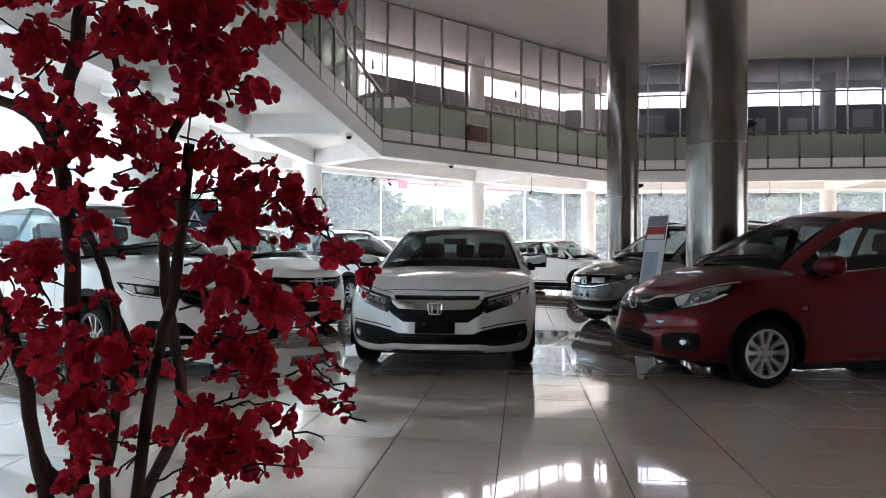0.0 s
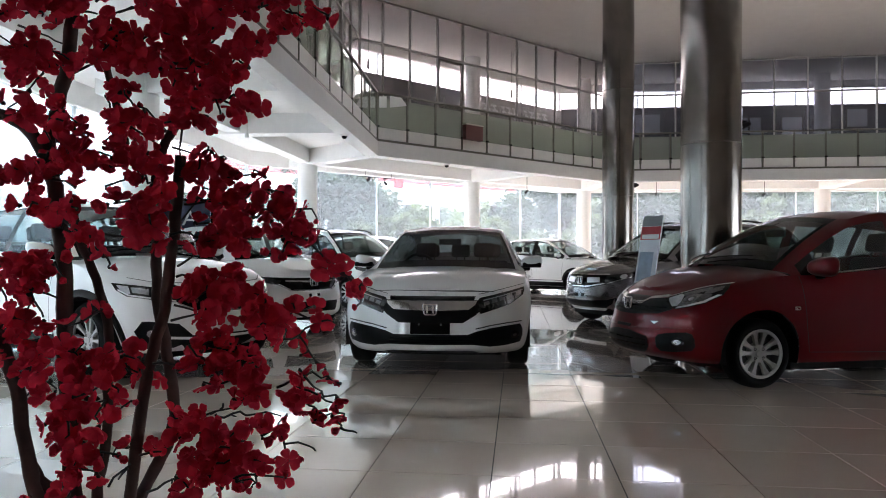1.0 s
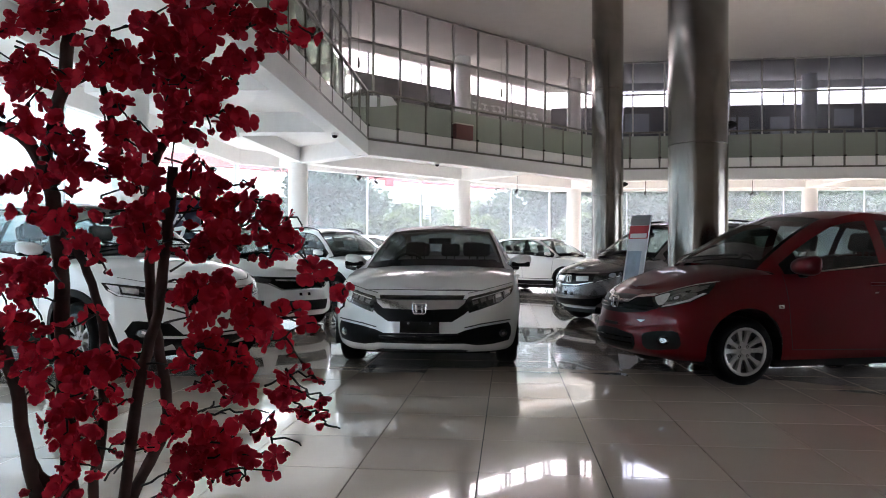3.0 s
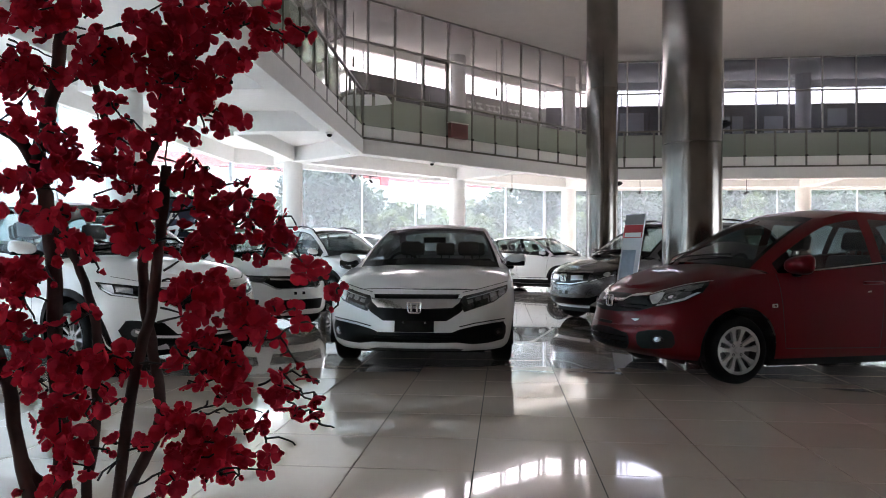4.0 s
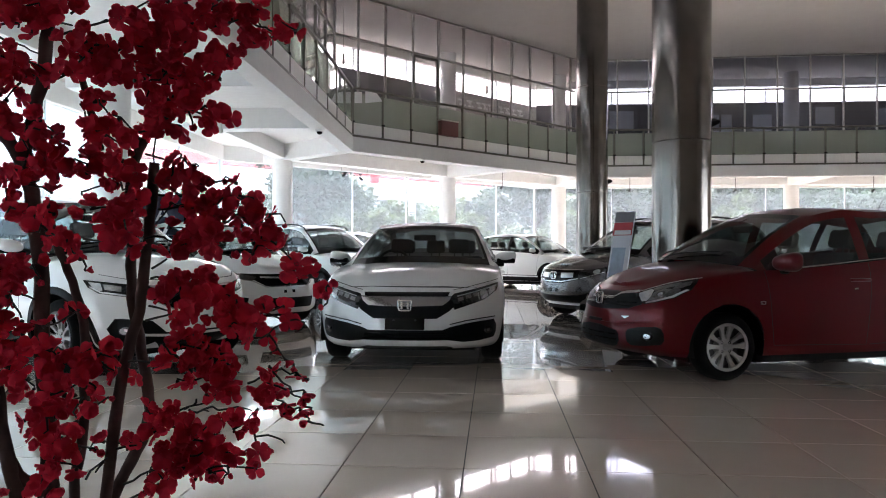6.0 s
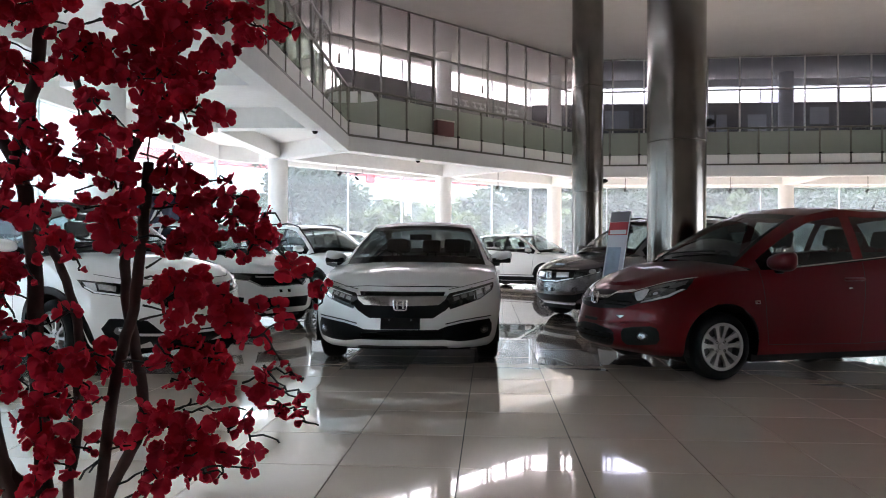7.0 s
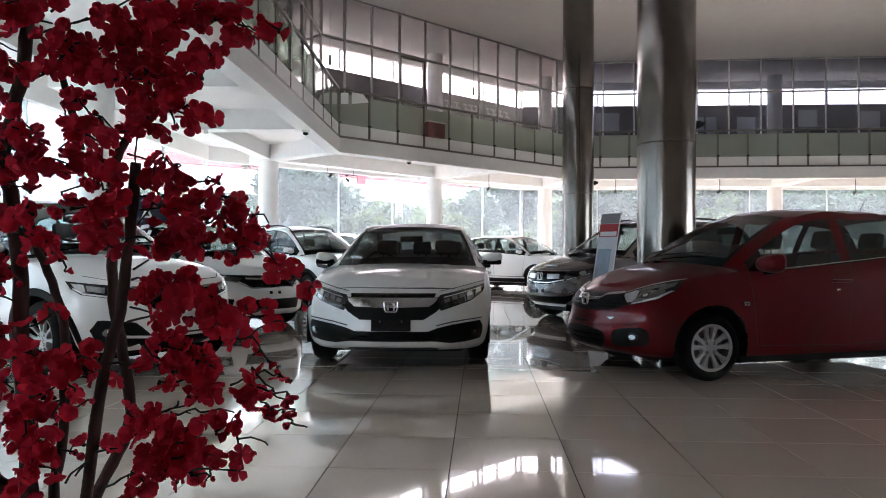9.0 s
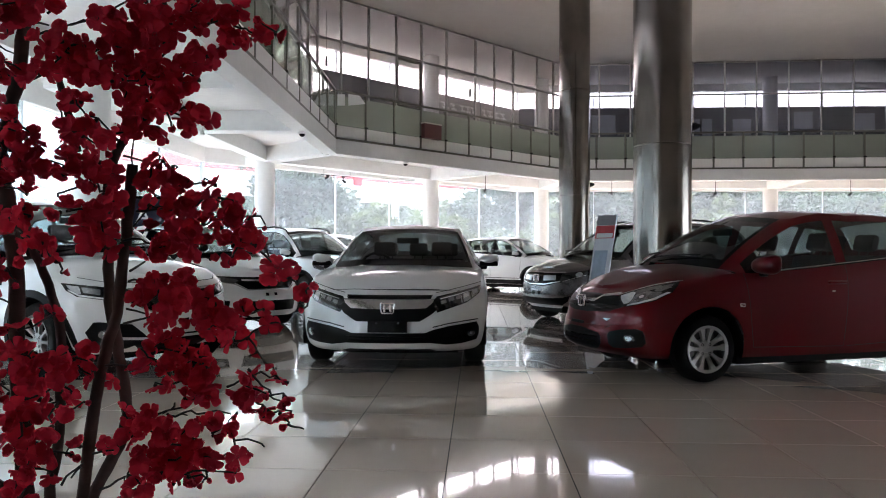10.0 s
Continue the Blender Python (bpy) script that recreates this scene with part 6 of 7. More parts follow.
stem([(-0.612, 1.040, 1.212), (-0.623, 1.040, 1.253), (-0.632, 1.040, 1.288), (-0.640, 1.040, 1.315), (-0.646, 1.040, 1.334)], 0.0063, 0.0051)
stem([(-0.610, 1.020, 0.000), (-0.576, 0.976, 0.288), (-0.551, 0.943, 0.505), (-0.538, 0.926, 0.613), (-0.532, 0.918, 0.670), (-0.528, 0.913, 0.699), (-0.526, 0.910, 0.721), (-0.520, 0.910, 0.784), (-0.510, 0.910, 0.857), (-0.501, 0.910, 0.899), (-0.490, 0.910, 0.941), (-0.482, 0.910, 0.976), (-0.476, 0.910, 1.014), (-0.471, 0.910, 1.052), (-0.466, 0.910, 1.098), (-0.462, 0.910, 1.136), (-0.460, 0.910, 1.174)], 0.0092, 0.0070)
stem([(-0.610, 1.040, 0.000), (-0.586, 1.012, 0.280), (-0.568, 0.991, 0.489), (-0.559, 0.980, 0.594), (-0.554, 0.975, 0.650), (-0.552, 0.972, 0.678), (-0.550, 0.970, 0.699), (-0.533, 0.970, 0.734), (-0.516, 0.970, 0.768), (-0.503, 0.970, 0.800), (-0.497, 0.970, 0.828), (-0.500, 0.970, 0.857), (-0.506, 0.970, 0.893), (-0.512, 0.970, 0.930), (-0.520, 0.970, 0.966), (-0.525, 0.970, 1.011), (-0.526, 0.970, 1.060), (-0.528, 0.970, 1.126), (-0.524, 0.970, 1.167), (-0.514, 0.970, 1.201), (-0.497, 0.970, 1.230), (-0.480, 0.970, 1.272), (-0.469, 0.970, 1.329), (-0.462, 0.970, 1.378), (-0.458, 0.970, 1.427)], 0.0102, 0.0059)
# crown by the tall stem
spray(0.92, [(-0.683, 1.400, 0.021), (-0.654, 1.390, 0.021), (-0.629, 1.397, 0.027), (-0.601, 1.393, 0.025), (-0.576, 1.397, 0.010), (-0.658, 1.363, 0.010), (-0.638, 1.378, 0.013), (-0.617, 1.375, 0.009)])
# tuft between the stems
spray(0.88, [(-0.567, 1.325, 0.016), (-0.543, 1.317, 0.021), (-0.524, 1.324, 0.020), (-0.503, 1.324, 0.013), (-0.512, 1.305, 0.020), (-0.485, 1.301, 0.016), (-0.551, 1.284, 0.016), (-0.539, 1.298, 0.017), (-0.522, 1.283, 0.009), (-0.481, 1.282, 0.013), (-0.459, 1.273, 0.009)])
# outer tufts of the tall stem
spray(0.90, [(-0.668, 1.314, 0.016), (-0.648, 1.310, 0.018), (-0.623, 1.307, 0.018), (-0.610, 1.297, 0.013), (-0.668, 1.287, 0.019), (-0.643, 1.283, 0.019), (-0.619, 1.290, 0.015), (-0.651, 1.260, 0.018), (-0.676, 1.233, 0.015), (-0.659, 1.227, 0.018), (-0.664, 1.322, 0.007)])
# tufts in the fork
spray(0.86, [(-0.584, 1.224, 0.014), (-0.591, 1.213, 0.013), (-0.575, 1.206, 0.014), (-0.565, 1.201, 0.008), (-0.599, 1.185, 0.015), (-0.608, 1.173, 0.015), (-0.587, 1.178, 0.013), (-0.600, 1.160, 0.015)])
# tufts on the thin stem
spray(0.95, [(-0.594, 1.266, 0.008), (-0.564, 1.269, 0.015), (-0.552, 1.261, 0.012), (-0.589, 1.237, 0.009), (-0.547, 1.246, 0.006), (-0.568, 1.221, 0.017), (-0.552, 1.233, 0.015), (-0.539, 1.217, 0.017), (-0.525, 1.243, 0.011), (-0.514, 1.220, 0.017), (-0.581, 1.198, 0.008), (-0.556, 1.203, 0.015), (-0.518, 1.203, 0.007)])
# tufts across the middle
spray(0.88, [(-0.566, 1.173, 0.017), (-0.538, 1.170, 0.016), (-0.511, 1.170, 0.017), (-0.580, 1.166, 0.013), (-0.480, 1.165, 0.017), (-0.461, 1.159, 0.011), (-0.554, 1.160, 0.011), (-0.525, 1.155, 0.011), (-0.507, 1.147, 0.013), (-0.489, 1.143, 0.014), (-0.476, 1.135, 0.011)])
# crown of the leaning stem
spray(0.90, [(-0.504, 1.383, 0.010), (-0.495, 1.364, 0.016), (-0.484, 1.348, 0.013), (-0.474, 1.329, 0.009), (-0.451, 1.387, 0.010), (-0.445, 1.363, 0.023), (-0.421, 1.373, 0.023), (-0.468, 1.346, 0.018), (-0.445, 1.341, 0.019), (-0.410, 1.350, 0.019), (-0.400, 1.330, 0.015), (-0.415, 1.333, 0.016), (-0.460, 1.327, 0.016)])
# outer crown of the leaning stem
spray(0.88, [(-0.380, 1.373, 0.024), (-0.357, 1.354, 0.014), (-0.360, 1.375, 0.019), (-0.344, 1.352, 0.013), (-0.335, 1.368, 0.014), (-0.336, 1.345, 0.008), (-0.370, 1.354, 0.011)])
# long twig at the top
spray(0.92, [(-0.316, 1.382, 0.013), (-0.332, 1.363, 0.010), (-0.334, 1.342, 0.016), (-0.320, 1.332, 0.010), (-0.338, 1.327, 0.008), (-0.304, 1.347, 0.012), (-0.288, 1.350, 0.012), (-0.288, 1.339, 0.007), (-0.274, 1.354, 0.009), (-0.264, 1.348, 0.006), (-0.285, 1.359, 0.007)])
# side tufts of the leaning stem
spray(0.90, [(-0.359, 1.317, 0.016), (-0.371, 1.327, 0.010), (-0.365, 1.304, 0.015), (-0.370, 1.287, 0.009), (-0.347, 1.311, 0.008), (-0.390, 1.305, 0.012), (-0.460, 1.302, 0.019), (-0.437, 1.294, 0.019), (-0.413, 1.301, 0.019), (-0.398, 1.286, 0.013), (-0.421, 1.283, 0.018), (-0.452, 1.279, 0.016), (-0.393, 1.277, 0.009), (-0.462, 1.257, 0.010)])
# full tuft under the crown
spray(0.87, [(-0.414, 1.251, 0.024), (-0.437, 1.243, 0.017), (-0.396, 1.257, 0.014), (-0.392, 1.237, 0.016), (-0.369, 1.231, 0.017), (-0.347, 1.230, 0.014), (-0.335, 1.222, 0.009), (-0.360, 1.220, 0.010), (-0.373, 1.243, 0.008), (-0.388, 1.216, 0.007), (-0.429, 1.224, 0.016), (-0.410, 1.219, 0.013), (-0.415, 1.202, 0.006), (-0.456, 1.224, 0.017), (-0.441, 1.215, 0.013), (-0.460, 1.203, 0.011)])
# tufts at the outer stem
spray(0.90, [(-0.675, 1.160, 0.015), (-0.651, 1.153, 0.018), (-0.660, 1.140, 0.010), (-0.614, 1.148, 0.012), (-0.633, 1.144, 0.015), (-0.610, 1.135, 0.009), (-0.676, 1.112, 0.015), (-0.661, 1.113, 0.015), (-0.656, 1.102, 0.007)])
# tufts beside the tall stem
spray(0.88, [(-0.585, 1.121, 0.009), (-0.573, 1.113, 0.009), (-0.589, 1.108, 0.011), (-0.576, 1.104, 0.009), (-0.593, 1.089, 0.011), (-0.622, 1.082, 0.011), (-0.565, 1.071, 0.017), (-0.578, 1.067, 0.013), (-0.549, 1.071, 0.011), (-0.557, 1.045, 0.011), (-0.551, 1.030, 0.006), (-0.561, 1.052, 0.009)])
# round tuft over the crossover
spray(0.86, [(-0.507, 1.107, 0.014), (-0.488, 1.103, 0.017), (-0.469, 1.103, 0.017), (-0.480, 1.087, 0.024), (-0.499, 1.087, 0.015), (-0.464, 1.081, 0.013), (-0.488, 1.067, 0.014), (-0.503, 1.062, 0.008), (-0.471, 1.067, 0.011), (-0.452, 1.117, 0.013), (-0.457, 1.106, 0.009)])
# lower tufts at the outer stem
spray(0.88, [(-0.655, 1.029, 0.019), (-0.632, 1.029, 0.019), (-0.651, 1.007, 0.019), (-0.624, 1.014, 0.016), (-0.643, 0.988, 0.011), (-0.608, 1.037, 0.013), (-0.631, 0.999, 0.013), (-0.579, 1.012, 0.006), (-0.647, 0.962, 0.016), (-0.660, 0.969, 0.013), (-0.633, 0.965, 0.011), (-0.572, 0.970, 0.013), (-0.560, 0.977, 0.008), (-0.584, 0.957, 0.010), (-0.655, 0.943, 0.014), (-0.631, 0.939, 0.013)])
# outer tufts low down
spray(0.86, [(-0.640, 0.923, 0.011), (-0.620, 0.923, 0.014), (-0.613, 0.905, 0.014), (-0.632, 0.898, 0.011), (-0.624, 0.883, 0.014), (-0.605, 0.891, 0.009), (-0.624, 0.865, 0.009), (-0.608, 0.876, 0.008), (-0.647, 0.911, 0.008)])
# low tufts before the stems
spray(0.84, [(-0.561, 0.931, 0.014), (-0.542, 0.931, 0.014), (-0.570, 0.936, 0.012), (-0.550, 0.913, 0.016), (-0.531, 0.917, 0.014), (-0.538, 0.899, 0.012), (-0.524, 0.903, 0.010), (-0.501, 0.932, 0.014), (-0.509, 0.917, 0.012), (-0.489, 0.928, 0.009), (-0.475, 0.925, 0.009), (-0.505, 0.900, 0.014), (-0.486, 0.900, 0.010), (-0.489, 0.888, 0.006)])
# bottom tufts before the stems
spray(0.83, [(-0.547, 0.865, 0.016), (-0.571, 0.861, 0.015), (-0.582, 0.847, 0.009), (-0.561, 0.846, 0.015), (-0.525, 0.869, 0.015), (-0.506, 0.852, 0.011), (-0.488, 0.870, 0.009), (-0.495, 0.862, 0.009), (-0.480, 0.874, 0.005), (-0.569, 0.823, 0.013), (-0.573, 0.812, 0.008), (-0.546, 0.820, 0.016), (-0.554, 0.804, 0.016), (-0.532, 0.813, 0.018), (-0.517, 0.813, 0.013), (-0.505, 0.806, 0.007), (-0.539, 0.794, 0.013), (-0.517, 0.789, 0.009), (-0.557, 0.760, 0.015), (-0.617, 0.752, 0.008)])
# small sprig between stems
spray(0.90, [(-0.527, 0.798, 0.010), (-0.536, 0.793, 0.006), (-0.492, 0.799, 0.009), (-0.501, 0.802, 0.007), (-0.497, 0.786, 0.007), (-0.485, 0.889, 0.009)])
# inner end of the long branch
spray(0.92, [(-0.434, 1.176, 0.010), (-0.442, 1.168, 0.007), (-0.414, 1.179, 0.007), (-0.398, 1.171, 0.010), (-0.418, 1.168, 0.007), (-0.434, 1.190, 0.004), (-0.406, 1.159, 0.007), (-0.441, 1.149, 0.012), (-0.425, 1.141, 0.010), (-0.445, 1.136, 0.008), (-0.406, 1.151, 0.010), (-0.393, 1.144, 0.010), (-0.383, 1.152, 0.008), (-0.372, 1.152, 0.005), (-0.353, 1.148, 0.010), (-0.362, 1.154, 0.005), (-0.467, 1.091, 0.007)])
# middle of the long branch
spray(0.92, [(-0.425, 1.122, 0.011), (-0.445, 1.122, 0.010), (-0.401, 1.118, 0.015), (-0.410, 1.109, 0.015), (-0.404, 1.094, 0.007), (-0.378, 1.125, 0.011), (-0.362, 1.133, 0.011), (-0.370, 1.117, 0.007), (-0.327, 1.126, 0.010), (-0.328, 1.117, 0.006)])
# full part of the long branch
spray(0.90, [(-0.366, 1.090, 0.019), (-0.381, 1.086, 0.015), (-0.343, 1.105, 0.018), (-0.323, 1.105, 0.015), (-0.335, 1.090, 0.015), (-0.358, 1.068, 0.019), (-0.375, 1.060, 0.013), (-0.353, 1.049, 0.008), (-0.389, 1.071, 0.013), (-0.304, 1.105, 0.011), (-0.300, 1.090, 0.015), (-0.288, 1.094, 0.009), (-0.281, 1.094, 0.004), (-0.312, 1.068, 0.016), (-0.331, 1.068, 0.015), (-0.296, 1.079, 0.011), (-0.315, 1.053, 0.009), (-0.319, 1.044, 0.006)])
# short branch before the leaning stem
spray(0.89, [(-0.404, 1.066, 0.016), (-0.384, 1.062, 0.013), (-0.423, 1.063, 0.012), (-0.404, 1.078, 0.009), (-0.415, 1.055, 0.009), (-0.431, 1.086, 0.009), (-0.438, 1.094, 0.006)])
# tip of the long branch
spray(0.88, [(-0.262, 1.064, 0.009), (-0.271, 1.070, 0.006), (-0.260, 1.034, 0.012), (-0.267, 1.043, 0.009), (-0.245, 1.038, 0.007), (-0.234, 1.024, 0.011), (-0.226, 1.009, 0.009), (-0.215, 1.012, 0.007), (-0.211, 0.998, 0.008), (-0.217, 0.987, 0.004)])
# second branch
spray(0.90, [(-0.423, 1.017, 0.016), (-0.437, 1.011, 0.012), (-0.427, 0.992, 0.016), (-0.404, 1.006, 0.018), (-0.384, 1.018, 0.012), (-0.392, 0.995, 0.019), (-0.368, 0.998, 0.013), (-0.412, 0.980, 0.015), (-0.365, 0.984, 0.015), (-0.346, 0.992, 0.012), (-0.423, 0.965, 0.012), (-0.407, 0.969, 0.010), (-0.372, 0.969, 0.012), (-0.341, 0.974, 0.016), (-0.340, 0.961, 0.013)])
# end of the second branch
spray(0.90, [(-0.319, 0.970, 0.016), (-0.326, 0.955, 0.013), (-0.303, 0.977, 0.013), (-0.288, 0.981, 0.009), (-0.272, 0.964, 0.009), (-0.253, 0.961, 0.007), (-0.299, 0.989, 0.007), (-0.294, 0.948, 0.009), (-0.314, 0.944, 0.009), (-0.284, 0.933, 0.006), (-0.299, 0.921, 0.008), (-0.276, 0.916, 0.007), (-0.265, 0.907, 0.006)])
# low branch
spray(0.88, [(-0.399, 0.949, 0.012), (-0.386, 0.938, 0.009), (-0.402, 0.941, 0.010), (-0.440, 0.927, 0.011), (-0.433, 0.934, 0.006), (-0.414, 0.920, 0.016), (-0.395, 0.920, 0.017), (-0.371, 0.923, 0.016), (-0.425, 0.905, 0.014), (-0.398, 0.901, 0.016), (-0.364, 0.912, 0.016), (-0.394, 0.886, 0.009), (-0.413, 0.890, 0.009), (-0.375, 0.894, 0.010), (-0.338, 0.913, 0.008), (-0.333, 0.921, 0.005), (-0.348, 0.891, 0.016), (-0.345, 0.902, 0.013), (-0.356, 0.872, 0.011), (-0.341, 0.877, 0.010), (-0.368, 0.872, 0.008)])
# end of the low branch
spray(0.87, [(-0.293, 0.908, 0.010), (-0.285, 0.901, 0.011), (-0.278, 0.904, 0.006), (-0.260, 0.898, 0.009), (-0.256, 0.887, 0.006), (-0.296, 0.879, 0.013), (-0.285, 0.868, 0.014), (-0.304, 0.868, 0.008), (-0.270, 0.865, 0.011), (-0.267, 0.851, 0.009), (-0.259, 0.862, 0.006), (-0.237, 0.884, 0.009), (-0.241, 0.891, 0.006), (-0.248, 0.858, 0.009), (-0.237, 0.863, 0.005), (-0.229, 0.854, 0.005), (-0.237, 0.841, 0.007)])
# lowest branch
spray(0.89, [(-0.448, 0.835, 0.013), (-0.429, 0.847, 0.009), (-0.433, 0.832, 0.013), (-0.452, 0.820, 0.013), (-0.460, 0.850, 0.009), (-0.410, 0.821, 0.016), (-0.394, 0.810, 0.013), (-0.371, 0.811, 0.014), (-0.379, 0.822, 0.009), (-0.344, 0.837, 0.013), (-0.356, 0.830, 0.010), (-0.364, 0.832, 0.005), (-0.337, 0.826, 0.008), (-0.322, 0.834, 0.009), (-0.318, 0.845, 0.006)])
# tufts past the outer stem
spray(0.89, [(-0.693, 1.369, 0.017), (-0.708, 1.339, 0.014), (-0.686, 1.321, 0.012), (-0.701, 1.298, 0.013), (-0.722, 1.366, 0.014), (-0.696, 1.143, 0.014), (-0.708, 1.119, 0.013), (-0.693, 1.030, 0.016), (-0.709, 1.007, 0.014), (-0.686, 0.968, 0.013), (-0.697, 0.939, 0.014), (-0.714, 0.929, 0.013), (-0.698, 0.901, 0.013), (-0.688, 0.869, 0.012), (-0.723, 1.036, 0.014)])
# lowest twigs
spray(0.88, [(-0.408, 0.794, 0.016), (-0.431, 0.790, 0.014), (-0.424, 0.772, 0.014), (-0.443, 0.775, 0.010), (-0.386, 0.784, 0.014), (-0.367, 0.795, 0.013), (-0.352, 0.796, 0.010), (-0.333, 0.796, 0.009), (-0.325, 0.795, 0.005), (-0.344, 0.778, 0.008), (-0.347, 0.767, 0.005), (-0.404, 0.772, 0.014), (-0.389, 0.773, 0.013), (-0.374, 0.769, 0.011), (-0.367, 0.766, 0.008), (-0.423, 0.757, 0.013), (-0.439, 0.753, 0.011), (-0.397, 0.754, 0.009), (-0.446, 0.745, 0.006), (-0.304, 0.797, 0.010), (-0.298, 0.801, 0.006), (-0.310, 0.775, 0.009), (-0.303, 0.779, 0.005), (-0.351, 0.758, 0.004)])
bare_twigs([
    [(-0.722, 0.950, 1.365), (-0.688, 0.950, 1.352), (-0.652, 0.950, 1.336)],
    [(-0.722, 0.950, 1.356), (-0.690, 0.950, 1.352)],
    [(-0.599, 0.900, 1.346), (-0.563, 0.900, 1.354), (-0.532, 0.900, 1.362), (-0.501, 0.900, 1.364)],
    [(-0.541, 0.900, 1.359), (-0.524, 0.900, 1.366), (-0.506, 0.900, 1.363)],
    [(-0.619, 0.930, 1.304), (-0.580, 0.930, 1.311)],
    [(-0.620, 0.930, 1.290), (-0.594, 0.930, 1.304), (-0.577, 0.930, 1.312)],
    [(-0.691, 0.920, 1.370), (-0.662, 0.920, 1.373), (-0.661, 0.920, 1.364)],
    [(-0.617, 0.930, 1.375), (-0.589, 0.930, 1.372)],
])
bare_twigs([
    [(-0.592, 0.930, 1.387), (-0.579, 0.930, 1.392), (-0.581, 0.930, 1.401)],
    [(-0.508, 0.890, 1.320), (-0.479, 0.890, 1.332)],
    [(-0.496, 0.900, 1.311), (-0.473, 0.900, 1.308)],
    [(-0.440, 0.920, 1.346), (-0.440, 0.920, 1.313)],
    [(-0.432, 0.920, 1.318), (-0.421, 0.920, 1.325)],
    [(-0.480, 0.960, 1.234), (-0.485, 0.960, 1.204), (-0.487, 0.960, 1.180)],
    [(-0.500, 0.960, 1.194), (-0.465, 0.960, 1.185)],
    [(-0.612, 0.900, 1.162), (-0.594, 0.900, 1.176)],
])
bare_twigs([
    [(-0.608, 0.900, 1.162), (-0.610, 0.900, 1.179)],
    [(-0.556, 0.900, 1.131), (-0.553, 0.900, 1.136), (-0.522, 0.900, 1.145)],
    [(-0.353, 0.900, 1.322), (-0.334, 0.900, 1.328)],
    [(-0.341, 0.920, 1.379), (-0.324, 0.920, 1.363), (-0.312, 0.920, 1.358), (-0.303, 0.920, 1.353)],
    [(-0.338, 0.920, 1.379), (-0.318, 0.920, 1.383)],
    [(-0.465, 0.930, 1.114), (-0.416, 0.930, 1.116)],
    [(-0.345, 0.920, 1.128), (-0.327, 0.920, 1.112)],
    [(-0.347, 0.920, 1.129), (-0.328, 0.920, 1.127)],
])
bare_twigs([
    [(-0.294, 0.880, 1.072), (-0.283, 0.880, 1.067), (-0.262, 0.880, 1.070)],
    [(-0.283, 0.880, 1.067), (-0.271, 0.880, 1.053), (-0.263, 0.880, 1.044)],
    [(-0.468, 0.900, 1.074), (-0.443, 0.900, 1.073), (-0.428, 0.900, 1.067)],
    [(-0.403, 0.900, 1.073), (-0.384, 0.900, 1.080)],
    [(-0.464, 0.910, 1.031), (-0.443, 0.910, 1.044)],
    [(-0.465, 0.910, 1.019), (-0.446, 0.910, 1.019)],
    [(-0.471, 0.910, 1.005), (-0.446, 0.910, 0.998)],
    [(-0.470, 0.910, 0.983), (-0.438, 0.910, 0.975)],
])
bare_twigs([
    [(-0.471, 0.910, 0.962), (-0.430, 0.910, 0.971)],
    [(-0.542, 0.880, 1.071), (-0.517, 0.880, 1.068)],
    [(-0.446, 0.900, 0.837), (-0.407, 0.900, 0.848), (-0.378, 0.900, 0.857)],
    [(-0.400, 0.900, 0.850), (-0.394, 0.900, 0.859)],
    [(-0.407, 0.900, 0.846), (-0.397, 0.900, 0.841), (-0.374, 0.900, 0.848), (-0.364, 0.900, 0.844), (-0.341, 0.900, 0.848), (-0.321, 0.900, 0.843)],
    [(-0.321, 0.880, 0.886), (-0.300, 0.880, 0.894)],
    [(-0.292, 0.870, 0.888), (-0.264, 0.870, 0.879), (-0.245, 0.870, 0.869)],
    [(-0.327, 0.890, 0.826), (-0.316, 0.890, 0.821), (-0.313, 0.890, 0.815), (-0.282, 0.890, 0.814), (-0.276, 0.890, 0.806)],
])
bare_twigs([
    [(-0.316, 0.890, 0.821), (-0.310, 0.890, 0.803)],
    [(-0.374, 0.880, 0.774), (-0.349, 0.880, 0.776), (-0.310, 0.880, 0.774)],
    [(-0.394, 0.880, 0.788), (-0.380, 0.880, 0.793)],
    [(-0.550, 0.900, 0.749), (-0.520, 0.900, 0.780)],
    [(-0.526, 0.900, 0.771), (-0.538, 0.900, 0.757)],
    [(-0.488, 0.900, 0.724), (-0.451, 0.900, 0.742)],
    [(-0.495, 0.900, 0.742), (-0.463, 0.900, 0.762), (-0.442, 0.900, 0.769)],
    [(-0.506, 0.900, 0.790), (-0.479, 0.900, 0.796)],
])
bare_twigs([
    [(-0.484, 0.890, 0.910), (-0.444, 0.890, 0.910)],
    [(-0.558, 0.840, 0.873), (-0.522, 0.840, 0.889)],
    [(-0.358, 0.880, 0.923), (-0.338, 0.880, 0.920)],
    [(-0.406, 0.880, 0.932), (-0.373, 0.880, 0.927)],
    [(-0.261, 0.900, 1.023), (-0.246, 0.900, 1.012)],
    [(-0.237, 0.870, 0.841), (-0.226, 0.870, 0.837), (-0.219, 0.870, 0.833)],
    [(-0.704, 0.930, 0.853), (-0.692, 0.930, 0.849), (-0.679, 0.930, 0.861)],
    [(-0.640, 0.900, 0.998), (-0.624, 0.900, 0.989)],
])
me = bpy.data.meshes.new("more_blossoms")
me.from_pydata(rest_v, [], rest_f)
me.materials.append(M_PETAL)
me.materials.append(M_CALYX)
me.polygons.foreach_set("material_index", rest_m)
me.polygons.foreach_set("use_smooth", [True] * len(rest_f))
o = new("more_blossoms", me)
o.parent = blossom_tree
tagged(o, kind="stuff")


